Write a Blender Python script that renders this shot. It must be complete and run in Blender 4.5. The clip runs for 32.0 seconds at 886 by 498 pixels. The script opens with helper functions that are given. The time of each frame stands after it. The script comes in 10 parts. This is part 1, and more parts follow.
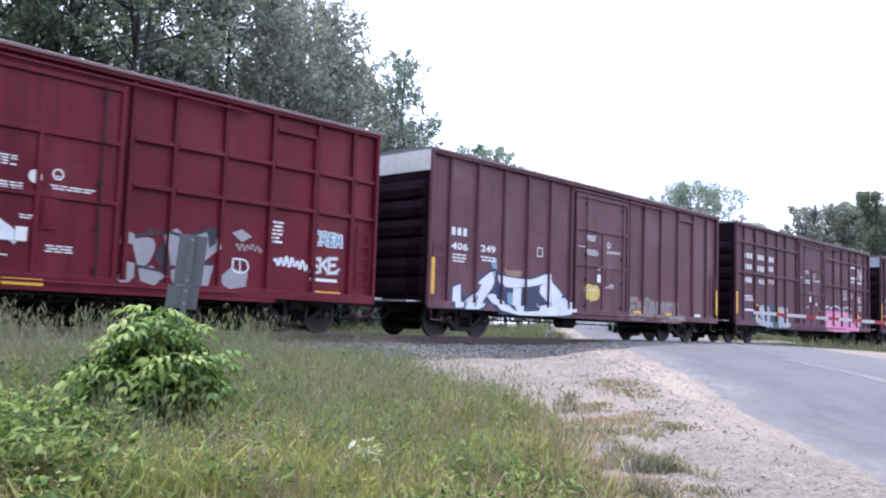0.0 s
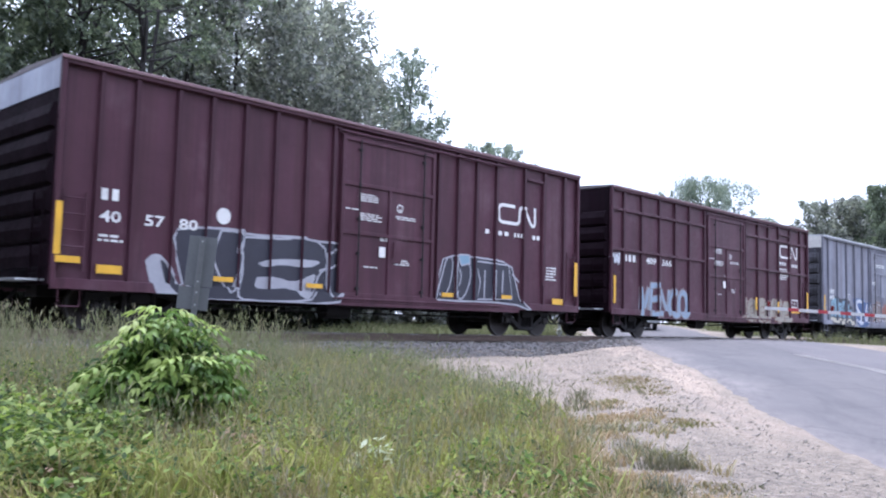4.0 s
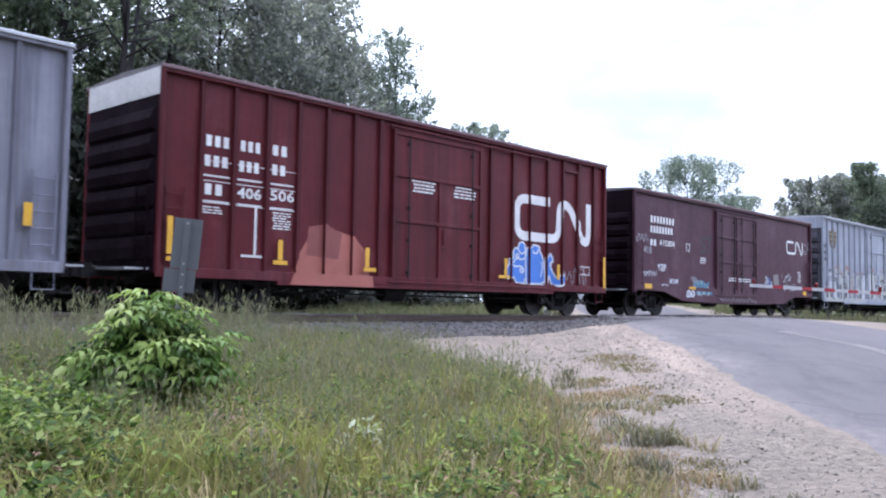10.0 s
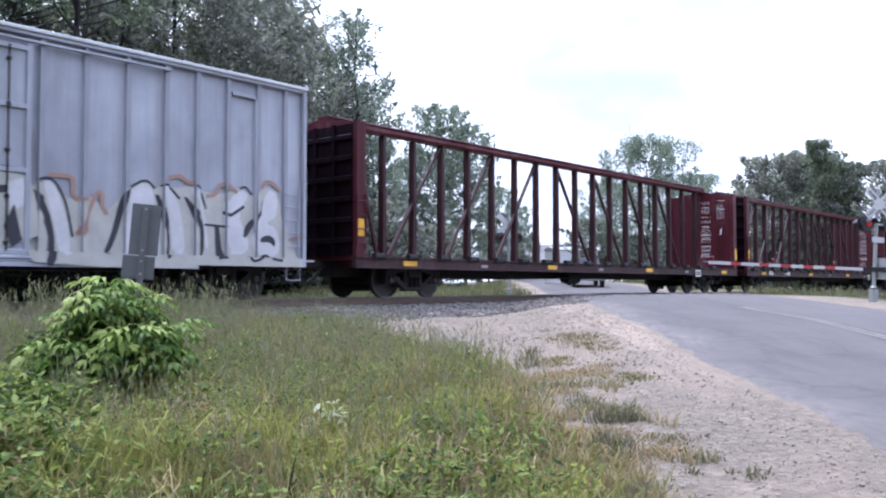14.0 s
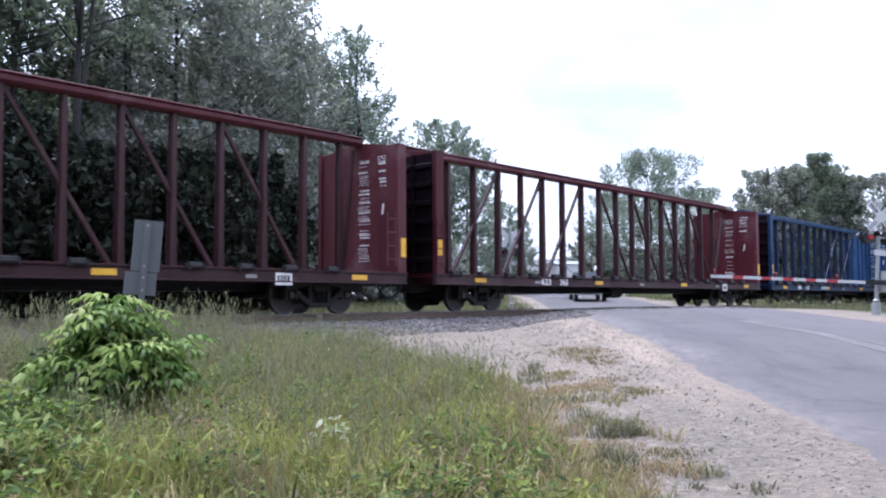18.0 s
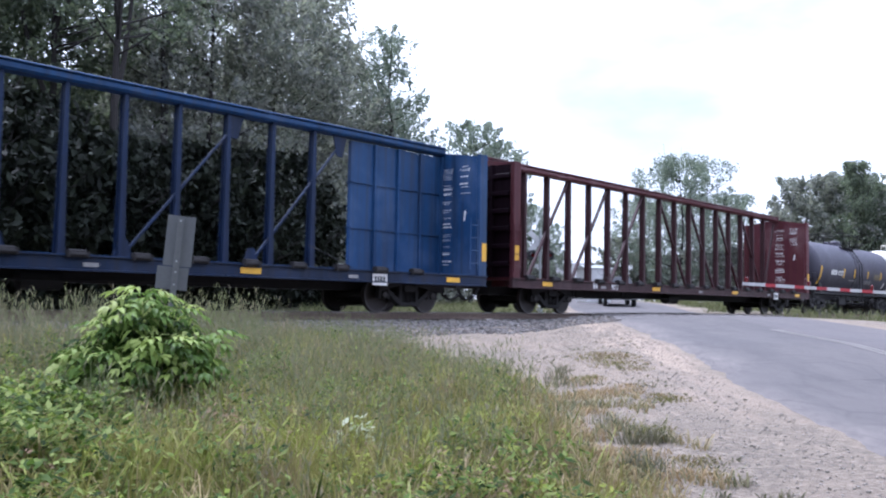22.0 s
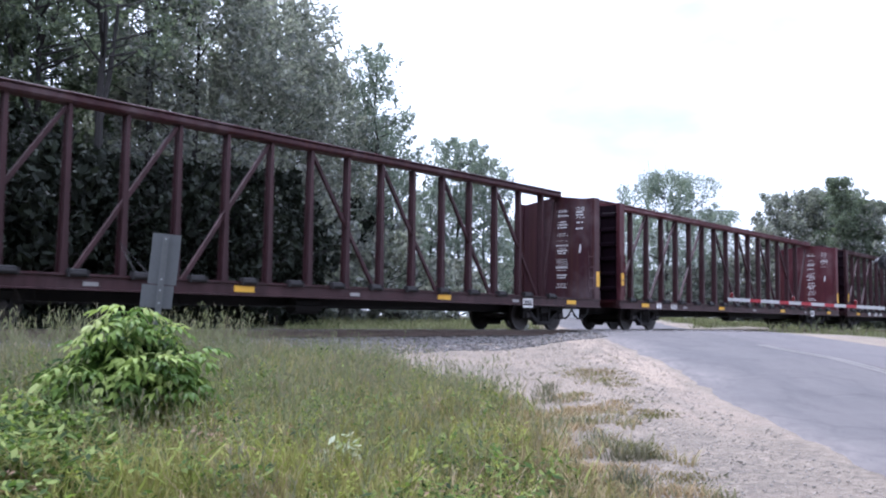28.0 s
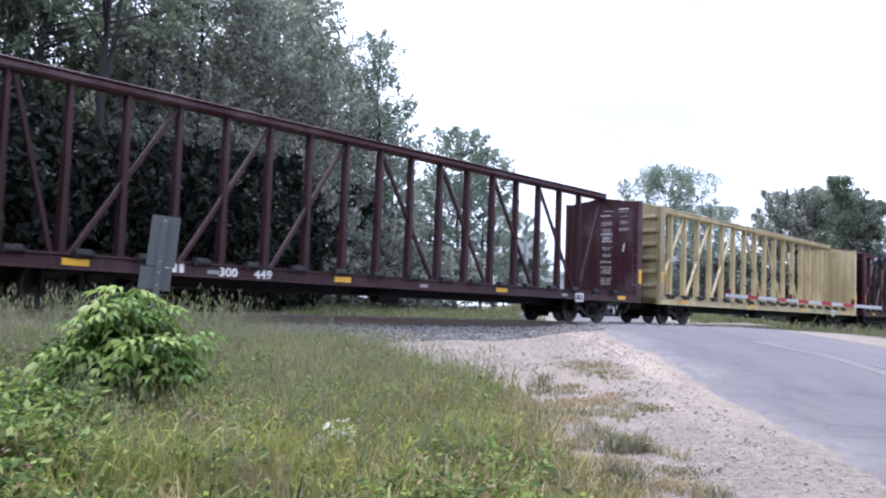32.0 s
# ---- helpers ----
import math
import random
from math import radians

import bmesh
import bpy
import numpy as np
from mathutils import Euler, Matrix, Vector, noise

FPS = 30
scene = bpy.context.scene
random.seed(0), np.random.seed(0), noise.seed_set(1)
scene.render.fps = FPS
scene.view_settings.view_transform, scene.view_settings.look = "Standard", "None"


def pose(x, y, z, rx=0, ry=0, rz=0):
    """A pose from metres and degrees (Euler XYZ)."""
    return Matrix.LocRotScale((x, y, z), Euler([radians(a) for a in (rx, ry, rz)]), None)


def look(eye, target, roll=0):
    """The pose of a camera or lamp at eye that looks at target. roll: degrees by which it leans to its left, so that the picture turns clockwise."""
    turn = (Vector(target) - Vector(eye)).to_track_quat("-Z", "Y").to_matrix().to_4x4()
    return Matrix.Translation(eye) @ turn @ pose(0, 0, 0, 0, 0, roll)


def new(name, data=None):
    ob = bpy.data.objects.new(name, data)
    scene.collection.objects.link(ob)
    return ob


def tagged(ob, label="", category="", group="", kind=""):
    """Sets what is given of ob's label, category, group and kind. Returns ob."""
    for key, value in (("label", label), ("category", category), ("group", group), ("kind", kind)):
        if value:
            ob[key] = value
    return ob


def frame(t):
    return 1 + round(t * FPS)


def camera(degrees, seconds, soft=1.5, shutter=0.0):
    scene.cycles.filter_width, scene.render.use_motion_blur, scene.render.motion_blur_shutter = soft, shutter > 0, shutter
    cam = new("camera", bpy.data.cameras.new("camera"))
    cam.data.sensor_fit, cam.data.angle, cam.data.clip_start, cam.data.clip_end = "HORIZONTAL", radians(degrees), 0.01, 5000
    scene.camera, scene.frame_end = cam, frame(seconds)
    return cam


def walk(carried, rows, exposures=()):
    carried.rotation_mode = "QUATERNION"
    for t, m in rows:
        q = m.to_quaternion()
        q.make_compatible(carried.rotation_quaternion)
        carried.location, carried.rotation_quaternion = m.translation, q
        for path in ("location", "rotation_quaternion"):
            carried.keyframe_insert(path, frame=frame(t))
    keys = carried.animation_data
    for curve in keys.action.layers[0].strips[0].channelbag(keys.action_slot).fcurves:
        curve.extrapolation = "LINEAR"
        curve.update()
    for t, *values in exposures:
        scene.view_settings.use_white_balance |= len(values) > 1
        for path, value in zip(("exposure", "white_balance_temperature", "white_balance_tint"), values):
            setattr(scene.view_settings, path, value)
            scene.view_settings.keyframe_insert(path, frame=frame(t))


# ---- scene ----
EYE = Vector((0.0, -17.41, 0.29))
cam = camera(53.06, 32.0, soft=2.1, shutter=0.12)
# seconds, heading to the left of the line across the track, tilt up, roll (degrees)
PATH = [
    (0, -46.84, 4.94, 2.00), (0.5, -47.01, 5.04, 1.84), (1, -47.08, 4.54, 1.80), (1.5, -45.61, 4.85, 2.17),
    (2, -45.62, 4.45, 1.77), (2.5, -45.65, 4.32, 1.62), (3, -46.29, 4.97, 1.56), (3.5, -46.58, 4.69, 1.51),
    (4, -46.23, 4.83, 1.44), (4.5, -46.06, 4.67, 1.40), (6.5, -45.82, 4.50, 1.10), (7, -45.31, 4.89, 0.87),
    (7.5, -45.78, 4.08, 0.76), (8, -46.57, 3.95, 0.48), (8.5, -46.87, 3.62, 0.77), (9, -47.10, 3.53, 0.66),
    (9.5, -47.04, 3.25, 0.94), (10, -47.12, 3.57, 0.93), (10.5, -47.02, 3.75, 0.92), (11, -47.47, 3.52, 1.19),
    (11.5, -47.39, 3.82, 1.32), (12, -47.43, 3.96, 1.69), (12.5, -48.40, 4.00, 1.81), (13, -48.25, 3.85, 1.69),
    (13.5, -47.30, 4.57, 0.52), (14, -49.56, 2.42, -0.10), (14.5, -49.17, 3.27, 0.23), (16.5, -50.55, 0.98, -0.43),
    (17, -50.62, 1.34, -0.09), (17.5, -50.60, 2.86, -0.23), (18, -49.45, 3.38, -0.35), (18.5, -49.01, 3.15, -0.74),
    (19, -48.54, 3.48, -0.44), (19.5, -48.64, 3.90, -0.31), (20, -48.62, 3.74, -0.24), (20.5, -48.41, 3.50, -0.18),
    (21, -48.34, 3.65, 0.17), (21.5, -47.65, 4.10, 0.41), (22, -47.54, 3.44, 1.00), (22.5, -47.31, 3.91, 1.53),
    (23, -46.83, 3.04, 1.99), (23.5, -47.65, 3.11, 1.58), (24, -47.33, 2.32, 1.60), (24.5, -48.03, 3.16, 1.66),
    (25, -47.84, 3.75, 1.75), (25.5, -48.48, 4.60, 1.74), (26, -48.63, 4.38, 1.53), (26.5, -48.48, 4.67, 1.03),
    (28.5, -48.42, 4.54, 0.69), (29, -48.53, 4.58, 0.93), (29.5, -48.56, 4.63, 0.87), (30, -48.34, 4.47, 0.90),
    (30.5, -48.35, 4.54, 0.93), (31, -48.41, 4.38, 0.87), (31.5, -46.90, 4.81, 1.82), (32, -48.49, 3.84, 2.11),
]


def aim(yaw, pitch, roll):
    y, p = radians(yaw), radians(pitch)
    return look(EYE, EYE + Vector((-math.sin(y) * math.cos(p), math.cos(y) * math.cos(p), math.sin(p))), roll)


walk(cam, [(t, aim(a, b, c)) for t, a, b, c in PATH], [(0.0, 0.68, 5300, 20), (4.0, 0.68, 5300, 20), (8.0, 0.50, 5300, 20), (26.0, 0.45, 5300, 20), (30.0, 0.58, 5300, 20), (32.0, 0.58, 5300, 20)])

# ---- light ----
SUN_EL, SUN_AZ = radians(62), radians(14)      # height, and turn from +y towards +x
world = bpy.data.worlds.new("sky")
scene.world = world
world.use_nodes = True
wn, wl = world.node_tree.nodes, world.node_tree.links
wn.clear()
sky = wn.new("ShaderNodeTexSky")
sky.sky_type, sky.sun_disc = "NISHITA", False
sky.sun_elevation, sky.sun_rotation = SUN_EL, SUN_AZ
sky.dust_density, sky.air_density, sky.ozone_density = 2.5, 1.0, 1.0
tc, mp = wn.new("ShaderNodeTexCoord"), wn.new("ShaderNodeMapping")
mp.inputs["Scale"].default_value = (1.0, 1.0, 2.6)
cl = wn.new("ShaderNodeTexNoise")
cl.inputs["Scale"].default_value, cl.inputs["Detail"].default_value, cl.inputs["Roughness"].default_value = 1.6, 6.0, 0.5
rp = wn.new("ShaderNodeValToRGB")
rp.color_ramp.elements[0].position, rp.color_ramp.elements[1].position = 0.18, 0.52
mx = wn.new("ShaderNodeMix")
mx.data_type = "RGBA"
mx.inputs["B"].default_value = (17.5, 18.0, 18.4, 1)
bg, wo = wn.new("ShaderNodeBackground"), wn.new("ShaderNodeOutputWorld")
bg.inputs["Strength"].default_value = 0.085
wl.new(tc.outputs["Generated"], mp.inputs["Vector"])
wl.new(mp.outputs["Vector"], cl.inputs["Vector"])
wl.new(cl.outputs["Fac"], rp.inputs["Fac"])
wl.new(rp.outputs["Color"], mx.inputs["Factor"])
wl.new(sky.outputs["Color"], mx.inputs["A"])
sep, up = wn.new("ShaderNodeSeparateXYZ"), wn.new("ShaderNodeMapRange")
up.inputs["From Min"].default_value, up.inputs["From Max"].default_value = 0.0, 1.0
up.inputs["To Min"].default_value, up.inputs["To Max"].default_value = 0.78, 1.55
wl.new(tc.outputs["Generated"], sep.inputs["Vector"])
wl.new(sep.outputs["Z"], up.inputs["Value"])
gl = wn.new("ShaderNodeMix")
gl.data_type, gl.blend_type = "RGBA", "MULTIPLY"
gl.inputs["Factor"].default_value = 1.0
wl.new(mx.outputs["Result"], gl.inputs["A"])
wl.new(up.outputs["Result"], gl.inputs["B"])
wl.new(gl.outputs["Result"], bg.inputs["Color"])
wl.new(bg.outputs["Background"], wo.inputs["Surface"])
sun = new("sun", bpy.data.lights.new("sun", "SUN"))
sun.data.energy, sun.data.angle, sun.data.color = 3.6, radians(0.8), (1.0, 0.96, 0.9)
sun.matrix_world = look((60 * math.sin(SUN_AZ) * math.cos(SUN_EL), 60 * math.cos(SUN_AZ) * math.cos(SUN_EL), 60 * math.sin(SUN_EL)), (0, 0, 0))

# ---- materials ----
def nodes_of(name):
    m = bpy.data.materials.new(name)
    m.use_nodes = True
    n, l = m.node_tree.nodes, m.node_tree.links
    return m, n, l, n["Principled BSDF"]


def noise_node(n, l, vec, scale, detail=5.0, rough=0.6, stretch=None, turn=0.0):
    t = n.new("ShaderNodeTexNoise")
    t.inputs["Scale"].default_value, t.inputs["Detail"].default_value, t.inputs["Roughness"].default_value = scale, detail, rough
    if turn:
        mt = n.new("ShaderNodeMapping")
        mt.inputs["Rotation"].default_value = (0, 0, radians(turn))
        l.new(vec, mt.inputs["Vector"])
        vec = mt.outputs["Vector"]
    if stretch:
        mp = n.new("ShaderNodeMapping")
        mp.inputs["Scale"].default_value = stretch
        l.new(vec, mp.inputs["Vector"])
        vec = mp.outputs["Vector"]
    l.new(vec, t.inputs["Vector"])
    return t.outputs["Fac"]


def ramp(n, l, fac, stops):
    r = n.new("ShaderNodeValToRGB")
    e = r.color_ramp.elements
    while len(e) < len(stops):
        e.new(0.5)
    for k, (p, c) in enumerate(stops):
        e[k].position = p
        e[k].color = (*c, 1) if len(c) == 3 else c
    l.new(fac, r.inputs["Fac"])
    return r.outputs["Color"]


def blend(n, l, fac, a, b, mode="MIX"):
    m = n.new("ShaderNodeMix")
    m.data_type, m.blend_type = "RGBA", mode
    for sock, v in (("Factor", fac), ("A", a), ("B", b)):
        if isinstance(v, (int, float)):
            m.inputs[sock].default_value = v
        elif isinstance(v, tuple):
            m.inputs[sock].default_value = (*v, 1)
        else:
            l.new(v, m.inputs[sock])
    return m.outputs["Result"]


def bumped(n, l, p, fac, strength=0.3, distance=0.02):
    b = n.new("ShaderNodeBump")
    b.inputs["Strength"].default_value, b.inputs["Distance"].default_value = strength, distance
    l.new(fac, b.inputs["Height"])
    l.new(b.outputs["Normal"], p.inputs["Normal"])


def shade(c, k):
    return tuple(min(1.0, v * k) for v in c)


def plain(name, color, rough=0.6, metal=0.0, vary=0.25, scale=6.0, bump=0.1):
    """A surface with two scales of tone and a fine relief."""
    m, n, l, p = nodes_of(name)
    v = n.new("ShaderNodeTexCoord").outputs["Object"]
    a, b = noise_node(n, l, v, scale), noise_node(n, l, v, scale * 7)
    c = ramp(n, l, a, [(0.3, shade(color, 1 - vary)), (0.7, shade(color, 1 + vary * 0.6))])
    c = blend(n, l, 0.35, c, ramp(n, l, b, [(0.3, shade(color, 1 - vary)), (0.7, shade(color, 1 + vary))]))
    l.new(c, p.inputs["Base Color"])
    p.inputs["Roughness"].default_value, p.inputs["Metallic"].default_value = rough, metal
    bumped(n, l, p, b, bump, 0.01)
    return m


def car_paint(name, color, rust=(0.09, 0.035, 0.02), amount=0.35, chalk=0.12, gloss=0.0):
    """Weathered paint of a freight car: faded patches, streaks that run down, rust specks."""
    m, n, l, p = nodes_of(name)
    v = n.new("ShaderNodeTexCoord").outputs["Object"]
    fade = noise_node(n, l, v, 0.55, 4)
    streak = noise_node(n, l, v, 1.0, 6, 0.65, (5.0, 5.0, 0.22))
    speck = noise_node(n, l, v, 9.0, 8, 0.7)
    pale = tuple(c + (0.45 - c) * chalk for c in color)
    c = ramp(n, l, fade, [(0.3, shade(color, 0.74)), (0.52, color), (0.72, shade(pale, 1.18))])
    s = ramp(n, l, streak, [(0.46, (0, 0, 0)), (0.66, (1, 1, 1))])
    c = blend(n, l, blend(n, l, 1.0, s, (amount,) * 3, "MULTIPLY"), c, rust)
    soot = noise_node(n, l, v, 1.0, 7, 0.7, (2.2, 2.2, 0.10))
    c = blend(n, l, ramp(n, l, soot, [(0.50, (0, 0, 0)), (0.66, (amount * 1.5,) * 3)]), c, shade(color, 0.38))
    k = ramp(n, l, speck, [(0.62, (0, 0, 0)), (0.74, (1, 1, 1))])
    c = blend(n, l, blend(n, l, 1.0, k, (amount * 0.9,) * 3, "MULTIPLY"), c, shade(rust, 0.8))
    l.new(c, p.inputs["Base Color"])
    l.new(ramp(n, l, speck, [(0.3, (0.44 - gloss * 1.0,) * 3), (0.8, (0.68 - gloss * 1.4,) * 3)]), p.inputs["Roughness"])
    p.inputs["Specular IOR Level"].default_value = 0.20 if gloss == 0 else 0.06 if gloss < -0.05 else 0.5
    bumped(n, l, p, speck, 0.12, 0.006)
    return m


def worn(name, color, under=None, amount=0.5):
    """Sprayed or stencilled paint, thin and scuffed."""
    m, n, l, p = nodes_of(name)
    v = n.new("ShaderNodeTexCoord").outputs["Object"]
    a, b = noise_node(n, l, v, 2.5, 6), noise_node(n, l, v, 22, 6, 0.7)
    c = ramp(n, l, a, [(0.3, shade(color, 0.78)), (0.7, color)])
    c = blend(n, l, ramp(n, l, b, [(0.55, (0, 0, 0)), (0.75, (amount,) * 3)]), c, under or shade(color, 0.45))
    l.new(c, p.inputs["Base Color"])
    p.inputs["Roughness"].default_value = 0.55
    return m


MAROON = car_paint("maroon_paint", (0.072, 0.028, 0.042), rust=(0.045, 0.02, 0.018), chalk=0.05)
MAROON_B = car_paint("brown_maroon_paint", (0.100, 0.040, 0.057), rust=(0.04, 0.02, 0.02), amount=0.3, chalk=0.05)
DUSTY_MAROON = car_paint("sun_faded_maroon_paint", (0.116, 0.050, 0.064), rust=(0.06, 0.028, 0.03), amount=0.25, chalk=0.08)
# end paints hold soot and the shade between cars, both put into the colour
SHADED_SOOTY_END = car_paint("sooty_shaded_end_paint", (0.010, 0.004, 0.0075), rust=(0.006, 0.0035, 0.005), amount=0.6, chalk=0.02, gloss=-0.1)
SHADED_GRIMY_GREY = car_paint("sooty_shaded_grey_paint", (0.085, 0.083, 0.098), rust=(0.03, 0.026, 0.024), amount=0.6, chalk=0.05, gloss=-0.1)
ROOF_EDGE = plain("dusty_roof_edge", (0.150, 0.080, 0.090), 0.6, 0.0, 0.3, 3)
RED = car_paint("red_paint", (0.115, 0.007, 0.018), rust=(0.05, 0.012, 0.014), amount=0.35, chalk=0.03)
BRICK = car_paint("brick_red_paint", (0.094, 0.012, 0.017), rust=(0.042, 0.013, 0.013), amount=0.45, chalk=0.04)
GREY = car_paint("grey_paint", (0.215, 0.215, 0.262), rust=(0.105, 0.08, 0.066), amount=0.42, chalk=0.15)
WHITE_CAR = car_paint("white_car_paint", (0.33, 0.345, 0.40), rust=(0.16, 0.13, 0.115), amount=0.22, chalk=0.1)
BLUE_CAR = car_paint("blue_car_paint", (0.015, 0.050, 0.132), rust=(0.03, 0.03, 0.035), amount=0.5, chalk=0.08)
DARK_CAR = car_paint("dark_brown_paint", (0.040, 0.013, 0.018), amount=0.35)
OXIDE = car_paint("oxide_red_paint", (0.076, 0.018, 0.025), amount=0.3)
YELLOW_CAR = car_paint("pale_yellow_paint", (0.40, 0.335, 0.19), rust=(0.2, 0.12, 0.06), amount=0.45)
BLACK_TANK = car_paint("black_tank_paint", (0.027, 0.023, 0.044), rust=(0.038, 0.034, 0.048), amount=0.3, chalk=0.05, gloss=-0.02)
WHITE_TANK = car_paint("white_tank_paint", (0.70, 0.67, 0.60), rust=(0.40, 0.33, 0.26), amount=0.10, chalk=0.0, gloss=0.15)
CAP = plain("bare_end_cap", (0.50, 0.48, 0.45), 0.6, 0.15, 0.3, 2)
GALV = plain("galvanised_steel", (0.42, 0.43, 0.45), 0.5, 0.35, 0.25, 3)
ROOF_STEEL = plain("weathered_roof_steel", (0.13, 0.115, 0.115), 0.6, 0.2, 0.4, 2)
RUSTY_BEAM = car_paint("rusty_beam_paint", (0.078, 0.011, 0.018), rust=(0.045, 0.014, 0.014), amount=0.45)
# post paints darkened for the truss's backlit shade; rust streaks are wear
POST_RED = car_paint("shade_dark_red_post_paint", (0.042, 0.018, 0.021), rust=(0.022, 0.010, 0.010), amount=0.5, chalk=0.03)
POST_BLUE = car_paint("shade_dark_blue_post_paint", (0.008, 0.018, 0.050), rust=(0.02, 0.02, 0.025), amount=0.5, chalk=0.03)
UNDER = plain("grimy_steel", (0.013, 0.011, 0.012), 0.8, 0.2, 0.4, 5)
WHEEL = plain("wheel_steel", (0.030, 0.025, 0.024), 0.55, 0.6, 0.35, 6)
TREAD = plain("worn_tread", (0.055, 0.050, 0.050), 0.5, 0.7, 0.2, 8)
RAIL = plain("rail_rust", (0.15, 0.11, 0.09), 0.75, 0.4, 0.35, 9)
RAIL_TOP = plain("rail_head", (0.42, 0.42, 0.43), 0.25, 1.0, 0.15, 6)
TIE = plain("tie_timber", (0.075, 0.058, 0.046), 0.9, 0, 0.45, 7, 0.6)
WHITE_LET = worn("white_lettering", (0.72, 0.71, 0.70), (0.3, 0.2, 0.2), 0.45)
BLACK_LET = worn("black_lettering", (0.03, 0.03, 0.035), (0.2, 0.2, 0.2), 0.3)
YELLOW_LET = worn("yellow_reflector", (0.72, 0.40, 0.02), (0.4, 0.25, 0.05), 0.3)
SIGN_BACK = plain("aluminium_sign_back", (0.10, 0.103, 0.112), 0.6, 0.1, 0.2, 4)

# ---- mesh helpers ----
class Mesh:
    """Gathers faces for one mesh; slots are materials."""

    def __init__(self):
        self.v, self.f, self.s = [], [], []

    def add(self, verts, faces, slot=0):
        k = len(self.v)
        self.v += [tuple(p) for p in verts]
        self.f += [tuple(i + k for i in q) for q in faces]
        self.s += [slot] * len(faces)
        return self

    def box(self, x0, x1, y0, y1, z0, z1, slot=0, c=0.0):
        """A box; c cuts its long edges (a chamfer)."""
        if c <= 0:
            vs = [(x, y, z) for x in (x0, x1) for y in (y0, y1) for z in (z0, z1)]
            return self.add(vs, [(0, 1, 3, 2), (4, 6, 7, 5), (0, 4, 5, 1), (2, 3, 7, 6), (0, 2, 6, 4), (1, 5, 7, 3)], slot)
        dx, dy, dz = x1 - x0, y1 - y0, z1 - z0
        axis = 0 if dx >= dy and dx >= dz else (1 if dy >= dz else 2)
        lo, hi = [(x0, x1), (y0, y1), (z0, z1)], None
        a, b = [(1, 2), (2, 0), (0, 1)][axis]
        (a0, a1), (b0, b1) = lo[a], lo[b]
        c = min(c, (a1 - a0) * 0.45, (b1 - b0) * 0.45)
        ring = [(a0 + c, b0), (a1 - c, b0), (a1, b0 + c), (a1, b1 - c), (a1 - c, b1), (a0 + c, b1), (a0, b1 - c), (a0, b0 + c)]
        vs = []
        for e in lo[axis]:
            for p, q in ring:
                w = [0, 0, 0]
                w[axis], w[a], w[b] = e, p, q
                vs.append(tuple(w))
        fs = [(i, (i + 1) % 8, 8 + (i + 1) % 8, 8 + i) for i in range(8)] + [tuple(range(7, -1, -1)), tuple(range(8, 16))]
        return self.add(vs, fs, slot)

    def beam(self, p, q, w, h, slot=0, up=(0, 0, 1)):
        """A square bar from p to q, w wide and h high."""
        p, q = Vector(p), Vector(q)
        d = (q - p).normalized()
        u = Vector(up)
        if abs(d.dot(u)) > 0.98:
            u = Vector((1, 0, 0))
        s = d.cross(u).normalized()
        u = s.cross(d).normalized()
        vs = [e + s * a * w / 2 + u * b * h / 2 for e in (p, q) for a, b in ((-1, -1), (1, -1), (1, 1), (-1, 1))]
        return self.add(vs, [(3, 2, 1, 0), (4, 5, 6, 7), (0, 1, 5, 4), (1, 2, 6, 5), (2, 3, 7, 6), (3, 0, 4, 7)], slot)

    def tube(self, path, r, n=6, slot=0, caps=True):
        """A round bar along a line of points; r is one radius or one for each point."""
        path = [Vector(p) for p in path]
        rs = r if isinstance(r, (list, tuple)) else [r] * len(path)
        k = len(self.v)
        for i, p in enumerate(path):
            d = (path[min(i + 1, len(path) - 1)] - path[max(i - 1, 0)]).normalized()
            u = Vector((0, 0, 1)) if abs(d.z) < 0.9 else Vector((1, 0, 0))
            s = d.cross(u).normalized()
            u = s.cross(d)
            self.v += [tuple(p + (s * math.cos(6.2832 * j / n) + u * math.sin(6.2832 * j / n)) * rs[i]) for j in range(n)]
        fs = [(k + i * n + j, k + i * n + (j + 1) % n, k + (i + 1) * n + (j + 1) % n, k + (i + 1) * n + j) for i in range(len(path) - 1) for j in range(n)]
        if caps:
            fs += [tuple(k + j for j in range(n - 1, -1, -1)), tuple(k + (len(path) - 1) * n + j for j in range(n))]
        self.f += fs
        self.s += [slot] * len(fs)
        return self

    def turned(self, profile, axis="y", n=24, slot=0, at=(0, 0, 0)):
        """A shape turned round an axis: profile rows are (along, radius)."""
        k = len(self.v)
        for a, r in profile:
            for j in range(n):
                c, s = r * math.cos(6.28319 * j / n), r * math.sin(6.28319 * j / n)
                p = {"x": (a, c, s), "y": (s, a, c), "z": (c, s, a)}[axis]
                self.v.append((p[0] + at[0], p[1] + at[1], p[2] + at[2]))
        m = len(profile)
        fs = [(k + i * n + j, k + i * n + (j + 1) % n, k + (i + 1) * n + (j + 1) % n, k + (i + 1) * n + j) for i in range(m - 1) for j in range(n)]
        fs += [tuple(k + j for j in range(n - 1, -1, -1)), tuple(k + (m - 1) * n + j for j in range(n))]
        self.f += fs
        self.s += [slot] * len(fs)
        return self

